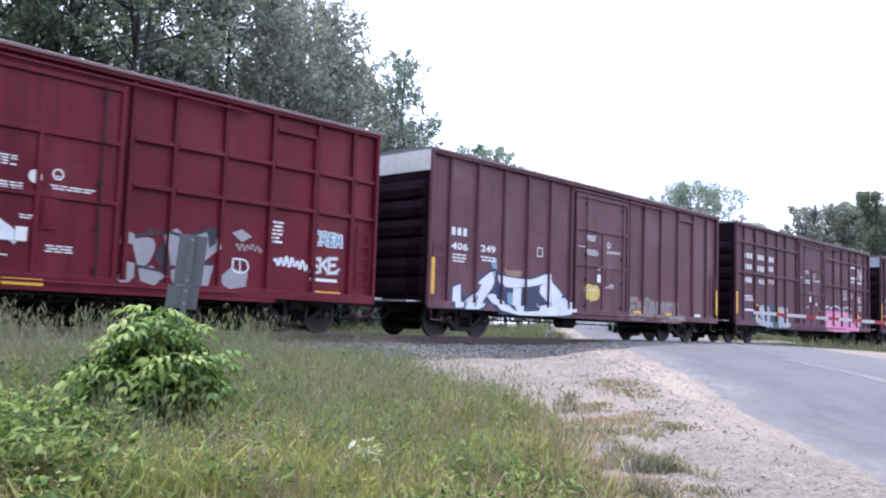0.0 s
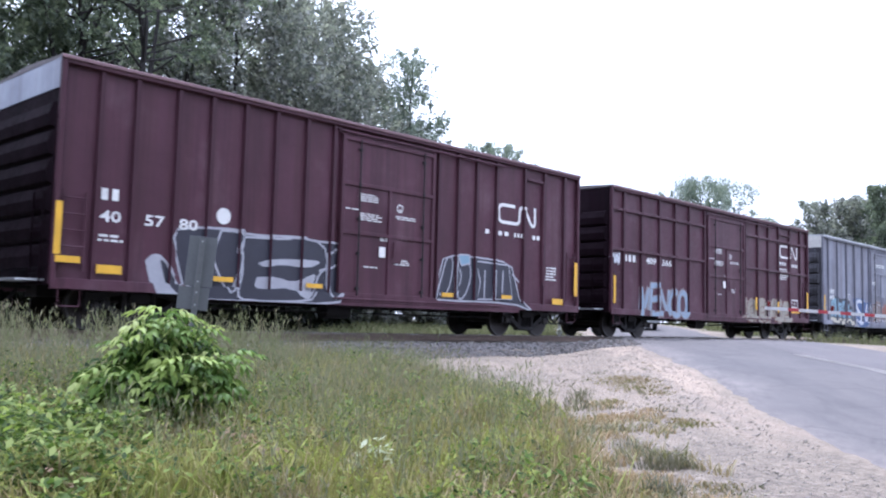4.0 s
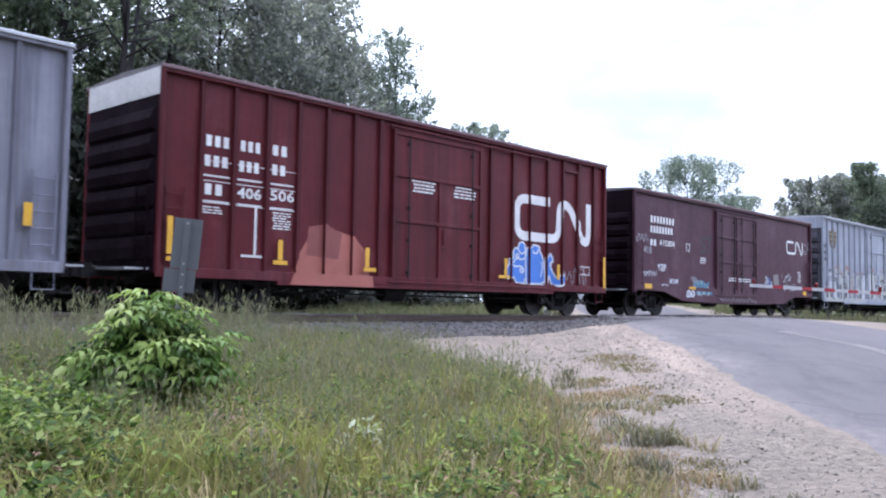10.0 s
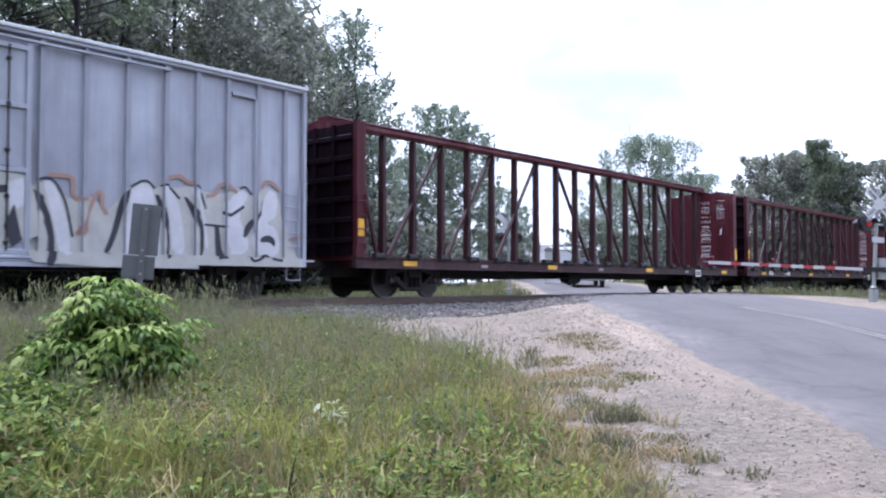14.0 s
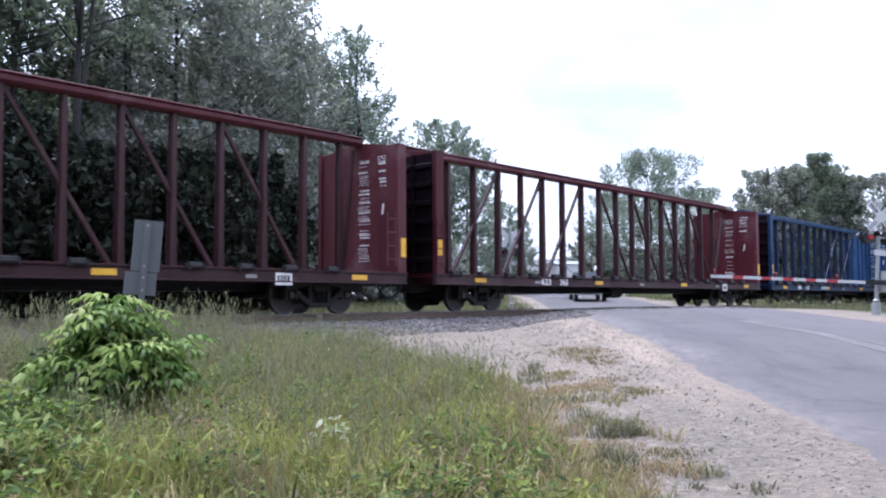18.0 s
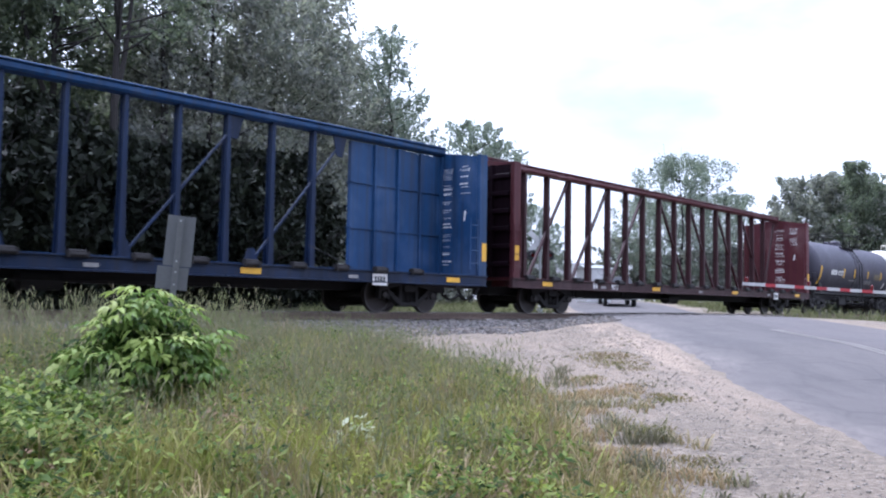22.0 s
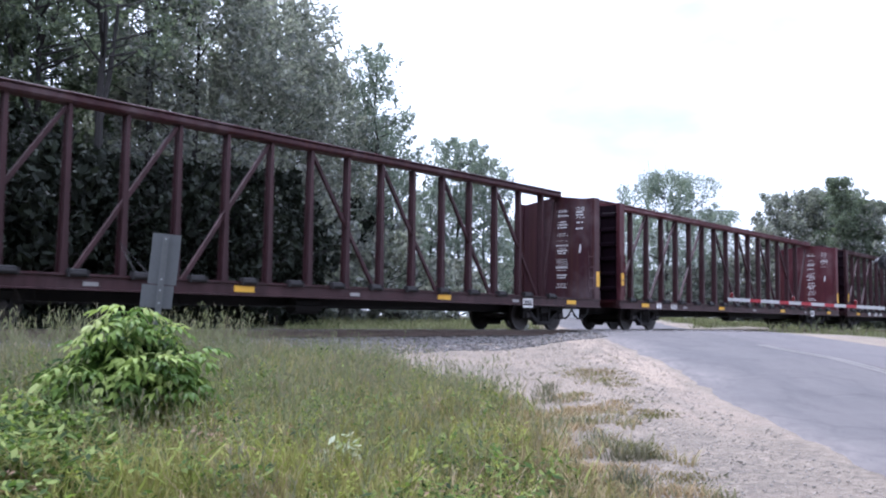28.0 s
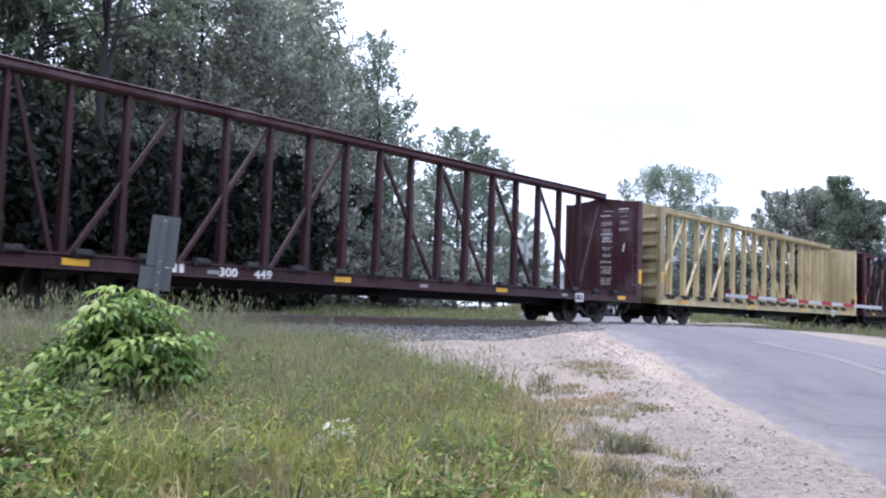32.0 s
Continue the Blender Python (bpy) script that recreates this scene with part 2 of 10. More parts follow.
    def stroke(self, pts, w, y, slot=0, closed=False):
        """A flat painted line of width w in the plane y, through (x, z) points, with mitred corners."""
        n = len(pts)
        L, R = [], []
        for i, (x, z) in enumerate(pts):
            a = pts[i - 1] if i or closed else pts[i]
            b = pts[(i + 1) % n] if i < n - 1 or closed else pts[i]
            d1, d2 = (x - a[0], z - a[1]), (b[0] - x, b[1] - z)
            l1, l2 = math.hypot(*d1) or 0, math.hypot(*d2) or 0
            t = ((d1[0] / l1 if l1 else 0) + (d2[0] / l2 if l2 else 0), (d1[1] / l1 if l1 else 0) + (d2[1] / l2 if l2 else 0))
            lt = math.hypot(*t) or 1
            t = (t[0] / lt, t[1] / lt)
            d = d2 if l2 else d1
            ld = l2 if l2 else l1
            cosa = max(0.5, abs((t[0] * d[0] + t[1] * d[1]) / (ld or 1)))
            h = w / 2 / cosa
            L.append((x - t[1] * h, y, z + t[0] * h))
            R.append((x + t[1] * h, y, z - t[0] * h))
        vs = [p for q in zip(L, R) for p in q]
        m = n if closed else n - 1
        return self.add(vs, [(2 * i, 2 * i + 1, 2 * ((i + 1) % n) + 1, 2 * ((i + 1) % n)) for i in range(m)], slot)

    def data(self, name, mats, smooth=False):
        me = bpy.data.meshes.new(name)
        me.from_pydata(self.v, [], self.f)
        for m in mats if isinstance(mats, (list, tuple)) else [mats]:
            me.materials.append(m)
        me.polygons.foreach_set("material_index", self.s)
        if smooth:
            me.polygons.foreach_set("use_smooth", [True] * len(self.f))
        me.update()
        return me


def part(name, me, mats, parent=None, label="", at=None, smooth=False):
    """Links a mesh as one object under a thing or a part."""
    ob = new(name, me if isinstance(me, bpy.types.Mesh) else me.data(name, mats, smooth))
    if parent is not None:
        ob.parent = parent
    if at is not None:
        ob.matrix_basis = at
    if label:
        ob["label"] = label
    return ob


def thing(name, label, category, group="", at=None):
    ob = new(name)
    if at is not None:
        ob.matrix_basis = at
    return tagged(ob, label, category, group)


def text_mesh(s, size):
    """The flat mesh of a word in the built-in font, in the x-z plane, facing -y; its lower left is at the origin."""
    cu = bpy.data.curves.new("word", "FONT")
    cu.body, cu.size, cu.resolution_u = s, size / 0.7, 2
    cu.offset = size * 0.03
    ob = bpy.data.objects.new("word", cu)
    scene.collection.objects.link(ob)
    me = bpy.data.meshes.new_from_object(ob.evaluated_get(bpy.context.evaluated_depsgraph_get()))
    bpy.data.objects.remove(ob)
    bpy.data.curves.remove(cu)
    me.transform(Matrix.Rotation(radians(90), 4, "X"))
    return me


def word(parent, s, x, z, y, height, mat, width=None, name="lettering", label=""):
    me = text_mesh(s, height)
    xs = [v.co.x for v in me.vertices]
    zs = [v.co.z for v in me.vertices]
    k = (width / (max(xs) - min(xs))) if width else 1.0
    j = height / (max(zs) - min(zs))
    me.transform(Matrix.Translation((x, y, z)) @ Matrix.Diagonal((k, 1, j, 1)) @ Matrix.Translation((-min(xs), 0, -min(zs))))
    me.materials.append(mat)
    return part(name, me, None, parent, label)

# ---- ground, road and track ----
PHI = radians(52)                                    # the road's heading, from +y towards +x
ROAD_A = Vector((26.0, -0.75, 0.0))                  # where its near edge meets the near rail
ROAD_D, ROAD_N = Vector((math.sin(PHI), math.cos(PHI), 0)), Vector((math.cos(PHI), -math.sin(PHI), 0))
ROAD_W = 6.4
ROAD_Z = [(-400, -1.8), (-60, -1.2), (-34, -1.05), (-26, -0.92), (-24, -0.86), (-22, -0.79), (-20, -0.72), (-17.8, -0.60), (-16, -0.49), (-14.2, -0.39), (-10.9, -0.31), (-8.3, -0.23), (-5.6, -0.14), (-3, -0.06), (-1, -0.012), (6, -0.012), (12, -0.05), (16, 0.02), (22, 0.28), (30, 0.5), (60, 1.0), (400, 2.5)]
SIDE_Z = [(-400, -2.4), (-60, -1.5), (-20, -1.2), (-17.4, -1.13), (-14, -1.0), (-10, -0.80), (-6, -0.55), (-4, -0.40), (-2.6, -0.34), (2.6, -0.34), (4, -0.28), (8, -0.2), (20, 0.1), (60, 0.8), (400, 2.5)]


def at_row(rows, x):
    for (a, za), (b, zb) in zip(rows, rows[1:]):
        if x <= b:
            k = min(1.0, max(0.0, (x - a) / (b - a)))
            return za + (zb - za) * k
    return rows[-1][1]


def road_uw(x, y):
    dx, dy = x - ROAD_A.x, y - ROAD_A.y
    return dx * ROAD_D.x + dy * ROAD_D.y, dx * ROAD_N.x + dy * ROAD_N.y


def smooth01(x):
    x = min(1.0, max(0.0, x))
    return x * x * (3 - 2 * x)


def ground_z(x, y, rough=True):
    u, w = road_uw(x, y)
    z = at_row(SIDE_Z, y)
    if rough and not -2.4 < y < 2.4:
        z += 0.10 * noise.noise(Vector((x * 0.25, y * 0.25, 0))) + 0.03 * noise.noise(Vector((x * 1.3, y * 1.3, 3)))
    zr = at_row(ROAD_Z, u)
    out = max(-w, w - ROAD_W)
    k = 1 - smooth01((out - 0.45) / (3.2 if w < 0 else 14.0))
    return z + (zr - 0.02 - z) * k if -2.0 > y or y > 2.0 else min(z, zr - 0.03)


VERGE = [(-60, 1.8), (-25, 2.15), (-22.4, 2.65), (-19, 2.95), (-18, 3.5), (-17.2, 4.1), (-14.9, 5.3), (-12, 9.0), (400, 9.0)]


def grass_at(x, y):
    """How grassy the ground is, 0 to 1: the verge by the road and the apron by the rails are bare."""
    u, w = road_uw(x, y)
    wob = 0.9 * noise.noise(Vector((x * 0.5, y * 0.5, 7))) + 0.5 * noise.noise(Vector((x * 1.7, y * 1.7, 9)))
    if y < 0:
        a = (-w - at_row(VERGE, u)) + wob * 0.45
        b = (-y - 3.1 - max(0.0, x - 7.8) * 0.72) + wob * 0.7
        left = min(a, b) if w < ROAD_W / 2 else (w - ROAD_W - 0.9 - (1.5 if -16 < u < 0 else 0.0) + wob * 0.9)
        return smooth01(left / 0.9 + 0.5)
    return smooth01((min(y - 2.9, max(-w - 1.2, w - ROAD_W - 1.2)) + wob) / 1.2 + 0.5)


def steps(*spans):
    out = []
    for a, b, d in spans:
        n = max(1, round((b - a) / d))
        out += [a + (b - a) * k / n for k in range(n)]
    return out + [spans[-1][1]]


def ground_material():
    m, n, l, p = nodes_of("meadow_and_gravel_ground")
    v = n.new("ShaderNodeTexCoord").outputs["Object"]
    at = n.new("ShaderNodeAttribute")
    at.attribute_name = "grassy"
    big, mid, fine = noise_node(n, l, v, 0.35, 5), noise_node(n, l, v, 2.2, 6), noise_node(n, l, v, 26, 4, 0.7)
    vo = n.new("ShaderNodeTexVoronoi")
    vo.inputs["Scale"].default_value = 22
    l.new(v, vo.inputs["Vector"])
    gravel = ramp(n, l, mid, [(0.3, (0.070, 0.058, 0.047)), (0.55, (0.116, 0.096, 0.077)), (0.75, (0.177, 0.145, 0.113))])
    gravel = blend(n, l, 0.55, gravel, ramp(n, l, vo.outputs["Color"], [(0.1, (0.064, 0.057, 0.050)), (0.9, (0.210, 0.187, 0.160))]))
    gravel = blend(n, l, ramp(n, l, big, [(0.42, (0, 0, 0)), (0.62, (0.6, 0.6, 0.6))]), gravel, (0.182, 0.152, 0.124))
    dirt = noise_node(n, l, v, 5.5, 6, 0.7)
    gravel = blend(n, l, ramp(n, l, dirt, [(0.44, (0, 0, 0)), (0.62, (0.5, 0.5, 0.5))]), gravel, (0.080, 0.068, 0.058))
    sa = n.new("ShaderNodeAttribute")
    sa.attribute_name = "sandy"
    sand = ramp(n, l, mid, [(0.3, (0.098, 0.083, 0.072)), (0.7, (0.205, 0.176, 0.152))])
    sand = blend(n, l, 0.3, sand, ramp(n, l, fine, [(0.3, (0.085, 0.072, 0.060)), (0.7, (0.27, 0.232, 0.195))]))
    clod = noise_node(n, l, v, 9.0, 7, 0.75)
    sand = blend(n, l, ramp(n, l, clod, [(0.47, (0, 0, 0)), (0.58, (0.4, 0.4, 0.4))]), sand, (0.105, 0.088, 0.074))
    drift = noise_node(n, l, v, 1.0, 7, 0.62, (0.30, 2.3, 1), -38)
    sand = blend(n, l, ramp(n, l, drift, [(0.47, (0, 0, 0)), (0.56, (0.7, 0.7, 0.7))]), sand, (0.215, 0.180, 0.148))
    sand = blend(n, l, ramp(n, l, drift, [(0.36, (0.7, 0.7, 0.7)), (0.42, (0, 0, 0))]), sand, (0.095, 0.086, 0.080))
    gravel = blend(n, l, 1.0, gravel, (1.34, 1.25, 1.13), "MULTIPLY")
    sand = blend(n, l, 1.0, sand, (1.42, 1.31, 1.17), "MULTIPLY")
    gravel = blend(n, l, sa.outputs["Fac"], gravel, sand)
    grass = ramp(n, l, mid, [(0.28, (0.026, 0.030, 0.014)), (0.5, (0.055, 0.058, 0.024)), (0.75, (0.12, 0.10, 0.060))])
    grass = blend(n, l, ramp(n, l, fine, [(0.4, (0, 0, 0)), (0.7, (0.6, 0.6, 0.6))]), grass, (0.13, 0.10, 0.055))
    l.new(blend(n, l, at.outputs["Fac"], gravel, grass), p.inputs["Base Color"])
    p.inputs["Roughness"].default_value = 0.95
    bumped(n, l, p, blend(n, l, 0.5, clod, blend(n, l, 0.5, fine, vo.outputs["Distance"])), 0.9, 0.08)
    return m


gx = steps((-900, -120, 120), (-120, -30, 12), (-30, -4, 2.2), (-4, 42, 0.45), (42, 110, 2.5), (110, 1100, 110))
gy = steps((-900, -90, 110), (-90, -24, 6), (-24, 3, 0.45), (3, 40, 1.5), (40, 120, 6), (120, 1200, 120))
gm, grassy, sandy = Mesh(), [], []
for y in gy:
    for x in gx:
        gm.v.append((x, y, ground_z(x, y)))
        grassy.append(grass_at(x, y))
        uu, ww = road_uw(x, y)
        band = noise.noise(Vector((uu * 0.25, ww * 1.6, 11))) + 0.6 * noise.noise(Vector((uu * 0.8, ww * 3.0, 17)))
        edge = 1.15 - abs(ww + 0.55) * 1.5 - 0.7 * smooth01((-20.5 - uu) / 2.5)
        sandy.append(smooth01(-0.06 + band * 1.15 + max(-0.2, edge) - 0.45 * max(0.0, -ww - 1.6)) if -5 < ww < ROAD_W + 1.5 else 0.0)
nx = len(gx)
gm.f = [(j * nx + i, j * nx + i + 1, (j + 1) * nx + i + 1, (j + 1) * nx + i) for j in range(len(gy) - 1) for i in range(nx - 1)]
gm.s = [0] * len(gm.f)
ground = part("ground", gm, ground_material(), smooth=True)
ga = ground.data.attributes.new("grassy", "FLOAT", "POINT")
ga.data.foreach_set("value", grassy)
gs = ground.data.attributes.new("sandy", "FLOAT", "POINT")
gs.data.foreach_set("value", sandy)
tagged(ground, "uneven ground of meadow, sand and gravel", "ground", kind="structure")


def asphalt(name="worn_asphalt", tone=1.0):
    m, n, l, p = nodes_of(name)
    v = n.new("ShaderNodeTexCoord").outputs["Object"]
    big, mid, fine = noise_node(n, l, v, 0.28, 5), noise_node(n, l, v, 1.6, 6), noise_node(n, l, v, 60, 4, 0.75)
    c = ramp(n, l, mid, [(0.3, (0.060, 0.058, 0.061)), (0.7, (0.086, 0.082, 0.084))])
    c = blend(n, l, 0.4, c, ramp(n, l, fine, [(0.35, (0.038, 0.036, 0.039)), (0.65, (0.112, 0.107, 0.109))]))
    c = blend(n, l, ramp(n, l, big, [(0.4, (0, 0, 0)), (0.7, (0.25, 0.25, 0.25))]), c, (0.105, 0.098, 0.096))
    vo = n.new("ShaderNodeTexVoronoi")
    vo.feature = "DISTANCE_TO_EDGE"
    vo.inputs["Scale"].default_value = 0.45
    mpn = n.new("ShaderNodeMix")
    mpn.data_type = "RGBA"
    mpn.inputs["Factor"].default_value = 0.16
    l.new(v, mpn.inputs["A"])
    wn2 = n.new("ShaderNodeTexNoise")
    wn2.inputs["Scale"].default_value = 1.2
    l.new(v, wn2.inputs["Vector"])
    l.new(wn2.outputs["Color"], mpn.inputs["B"])
    l.new(mpn.outputs["Result"], vo.inputs["Vector"])
    crack = ramp(n, l, vo.outputs["Distance"], [(0.004, (1, 1, 1)), (0.009, (0, 0, 0))])
    gate = ramp(n, l, noise_node(n, l, v, 0.5, 2), [(0.46, (0, 0, 0)), (0.56, (0.85, 0.85, 0.85))])
    c = blend(n, l, blend(n, l, 1.0, crack, gate, "MULTIPLY"), c, (0.028, 0.026, 0.029))
    streak = noise_node(n, l, v, 1.0, 6, 0.68, (0.16, 1.5, 1), -38)
    c = blend(n, l, ramp(n, l, streak, [(0.46, (0, 0, 0)), (0.58, (0.65, 0.65, 0.65))]), c, (0.056, 0.054, 0.058))
    patch = noise_node(n, l, v, 1.1, 7, 0.75, (0.5, 1.6, 1), -38)
    c = blend(n, l, ramp(n, l, patch, [(0.55, (0, 0, 0)), (0.61, (0.6, 0.6, 0.6))]), c, (0.044, 0.042, 0.045))
    c = blend(n, l, ramp(n, l, patch, [(0.36, (0.3, 0.3, 0.3)), (0.44, (0, 0, 0))]), c, (0.104, 0.098, 0.098))
    c = blend(n, l, 1.0, c, (tone * 0.93, tone * 0.84, tone * 0.80), "MULTIPLY")
    sa = n.new("ShaderNodeAttribute")                              # sand blown and tracked over the edge
    sa.attribute_name = "sandy"
    grit = ramp(n, l, noise_node(n, l, v, 7.0, 7, 0.75, (0.5, 1.6, 1), -38), [(0.36, (0.15, 0.15, 0.15)), (0.6, (1, 1, 1))])
    c = blend(n, l, blend(n, l, 1.0, sa.outputs["Fac"], grit, "MULTIPLY"), c, (0.132, 0.112, 0.103))
    l.new(c, p.inputs["Base Color"])
    p.inputs["Roughness"].default_value = 0.85
    bumped(n, l, p, fine, 0.35, 0.01)
    return m


def ribbon_on_road(name, w0, w1, us, lift, mat, wobble=0.0, seed=0, k=5):
    m = Mesh()
    sand = []
    for u in us:
        z = at_row(ROAD_Z, u)
        for i in range(k):
            w = w0 + (w1 - w0) * i / (k - 1)
            if wobble and i in (0, k - 1):
                w += wobble * noise.noise(Vector((u * 0.6, i, seed))) + wobble * 0.6 * noise.noise(Vector((u * 2.3, i, seed + 5)))
            crown = 0.05 * (1 - ((w - ROAD_W / 2) / (ROAD_W / 2)) ** 2)
            sand.append(0.75 - w / 1.1 + 0.75 * noise.noise(Vector((u * 0.35, w * 1.2, 31))) + 0.5 * noise.noise(Vector((u * 1.4, w * 2.6, 33))) if w0 < 0 else 0.0)
            p = ROAD_A + ROAD_D * u + ROAD_N * w
            dip = 0.05 if wobble > 0.1 and i == 0 else 0.0
            m.v.append((p.x, p.y, z + lift - dip + (crown if u < -3 or u > 9 else crown * 0.2)))
    m.f = [(j * k + i, j * k + i + 1, (j + 1) * k + i + 1, (j + 1) * k + i) for j in range(len(us) - 1) for i in range(k - 1)]
    m.s = [0] * len(m.f)
    ob = part(name, m, mat, smooth=True)
    ob.data.attributes.new("sandy", "FLOAT", "POINT").data.foreach_set("value", [smooth01(v) for v in sand])
    return ob


near_us = steps((-300, -60, 20), (-60, -36, 3), (-36, -0.4, 0.2))
far_us = steps((4.4, 40, 1.0), (40, 140, 6), (140, 500, 40))
ASPHALT = asphalt()
ASPHALT_PALE = asphalt("pale_worn_asphalt", 1.2)
tagged(ribbon_on_road("road", -0.02, 3.5, near_us, 0.008, ASPHALT, 0.32, 1, 17), "cracked grey asphalt lane up to the crossing", "road", kind="structure")
tagged(ribbon_on_road("road_far_lane", 3.4, ROAD_W, near_us, 0.011, ASPHALT_PALE, 0.04, 7), "paler worn asphalt lane up to the crossing", "road", kind="structure")
tagged(ribbon_on_road("road_beyond", 0, ROAD_W, far_us, 0.008, ASPHALT, 0.15, 2), "grey asphalt road beyond the track", "road", kind="structure")
ROAD_YELLOW = worn("faded_yellow_line", (0.135, 0.115, 0.10), (0.095, 0.09, 0.09), 0.9)
for k, w in enumerate((ROAD_W / 2 - 0.09, ROAD_W / 2 + 0.05)):
    tagged(ribbon_on_road("centre_line", w, w + 0.10, steps((-60, -9.5, 0.5)), 0.014, ROAD_YELLOW, 0.012, 3 + k), "faded yellow centre line on the road", "road marking", kind="structure")

# crossing surface: planks between and beside the rails
PLANK = plain("crossing_timber", (0.115, 0.10, 0.09), 0.9, 0, 0.4, 5, 0.5)
cross = thing("grade_crossing", "worn dark timber planking of the crossing between the rails", "level crossing")
for y0, y1 in ((-1.30, -1.06), (-1.05, -0.80), (-0.62, -0.40), (-0.39, -0.14), (-0.13, 0.13), (0.14, 0.39), (0.40, 0.62), (0.80, 1.05), (1.06, 1.30)):
    xa = ROAD_A.x + (y0 + 0.75) * math.tan(PHI) - 0.4
    m = Mesh()
    m.box(xa, xa + ROAD_W / math.cos(PHI) + 0.8, y0, y1, -0.16, -0.012, 0, 0.01)
    part("plank", m, PLANK, cross)

# rails, ties, ballast
for k, y in enumerate((-0.7535, 0.7535)):
    m = Mesh()
    prof = [(-0.07, -0.17), (0.07, -0.17), (0.07, -0.16), (0.012, -0.14), (0.012, -0.045), (0.035, -0.035), (0.035, -0.004), (-0.035, -0.004), (-0.035, -0.035), (-0.012, -0.045), (-0.012, -0.14), (-0.07, -0.16)]
    n = len(prof)
    m.add([(x, y + a, z) for x in (-260, 420) for a, z in prof], [(i, (i + 1) % n, n + (i + 1) % n, n + i) for i in range(n)])
    rail = thing("rail", "rusty steel rail with a worn bright head", "rail", "rails of the track")
    part("rail_body", m, RAIL, rail, "rusty web and foot")
    m = Mesh()
    m.box(-260, 420, y - 0.033, y + 0.033, -0.004, 0.0)
    part("rail_head", m, RAIL_TOP, rail, "bright worn running surface")
tie_me = Mesh()
tie_me.box(-0.11, 0.11, -1.28, 1.28, -0.35, -0.175, 0, 0.015)
tie_me.box(-0.09, 0.09, -0.90, -0.60, -0.174, -0.165)
tie_me.box(-0.09, 0.09, 0.60, 0.90, -0.174, -0.165)
tie_me = tie_me.data("tie", [TIE])
track = tagged(new("track_ties"), "weathered timber ties of the railway track", "railway ties", kind="structure")
for k in range(150):
    part("tie", tie_me, None, track, "", pose(-4.0 + 0.52 * k, 0.02 * math.sin(k * 1.7), 0, 0, 0, 0.6 * math.sin(k * 2.3)))
m = Mesh()
prof = [(-2.9, -0.42), (-2.3, -0.34), (-1.75, -0.235), (-1.35, -0.205), (-0.7, -0.23), (0.7, -0.23), (1.35, -0.205), (1.75, -0.235), (2.3, -0.34), (2.9, -0.42)]
xs = steps((-260, -10, 25), (-10, 60, 0.35), (60, 420, 30))
n = len(prof)
for x in xs:
    for y, z in prof:
        m.v.append((x, y, z + 0.03 * noise.noise(Vector((x * 2.1, y * 2.1, 0)))))
m.f = [(j * n + i, j * n + i + 1, (j + 1) * n + i + 1, (j + 1) * n + i) for j in range(len(xs) - 1) for i in range(n - 1)]
m.s = [0] * len(m.f)


def ballast_mat():
    mm, n_, l_, p_ = nodes_of("ballast_stone")
    v = n_.new("ShaderNodeTexCoord").outputs["Object"]
    vo = n_.new("ShaderNodeTexVoronoi")
    vo.inputs["Scale"].default_value = 18
    l_.new(v, vo.inputs["Vector"])
    c = ramp(n_, l_, vo.outputs["Color"], [(0.1, (0.09, 0.085, 0.085)), (0.5, (0.18, 0.17, 0.17)), (0.9, (0.30, 0.285, 0.28))])
    c = blend(n_, l_, 0.4, c, ramp(n_, l_, noise_node(n_, l_, v, 1.1), [(0.35, (0.11, 0.095, 0.088)), (0.7, (0.22, 0.21, 0.205))]))
    l_.new(c, p_.inputs["Base Color"])
    p_.inputs["Roughness"].default_value = 0.95
    bumped(n_, l_, p_, vo.outputs["Distance"], 1.0, 0.05)
    return mm


BALLAST = ballast_mat()
tagged(part("ballast", m, BALLAST, smooth=True), "grey crushed-stone ballast bed", "ballast", kind="structure")
rs = np.random.RandomState(5)


def stones(name, label, count, place, r0, r1, mat, seed):
    """Loose stones as one object: uneven eight-cornered lumps."""
    q = np.random.RandomState(seed)
    m = Mesh()
    for k in range(count):
        x, y, z = place(q)
        r = r0 + (r1 - r0) * q.rand() ** 2
        a = q.rand() * 6.28
        c, s = math.cos(a), math.sin(a)
        pts = []
        for sx in (-1, 1):
            for sy in (-1, 1):
                for sz in (-1, 1):
                    jx, jy, jz = (q.rand(3) * 0.5 + 0.6) * r * np.array((1.0, 0.8, 0.6))
                    px, py = sx * jx, sy * jy
                    pts.append((x + c * px - s * py, y + s * px + c * py, z + r * 0.25 + sz * jz))
        m.add(pts, [(0, 1, 3, 2), (4, 6, 7, 5), (0, 4, 5, 1), (2, 3, 7, 6), (0, 2, 6, 4), (1, 5, 7, 3)])
    return tagged(part(name, m, mat), label, "stones", kind="stuff")


def on_ballast(q):
    x, y = 4 + 30 * q.rand(), -4.4 + 3.6 * q.rand()
    return x, y, max(ground_z(x, y), at_row([(-2.91, -9.0), (-2.9, -0.42), (-2.3, -0.34), (-1.75, -0.235), (-1.35, -0.205), (-0.7, -0.23)], y))


def on_verge(q):
    while True:
        u, w = -34 + 34 * q.rand(), -6.5 + 6.4 * q.rand() ** 0.8
        p = ROAD_A + ROAD_D * u + ROAD_N * w
        if p.y < -2.6 and grass_at(p.x, p.y) < 0.6:
            return p.x, p.y, ground_z(p.x, p.y)


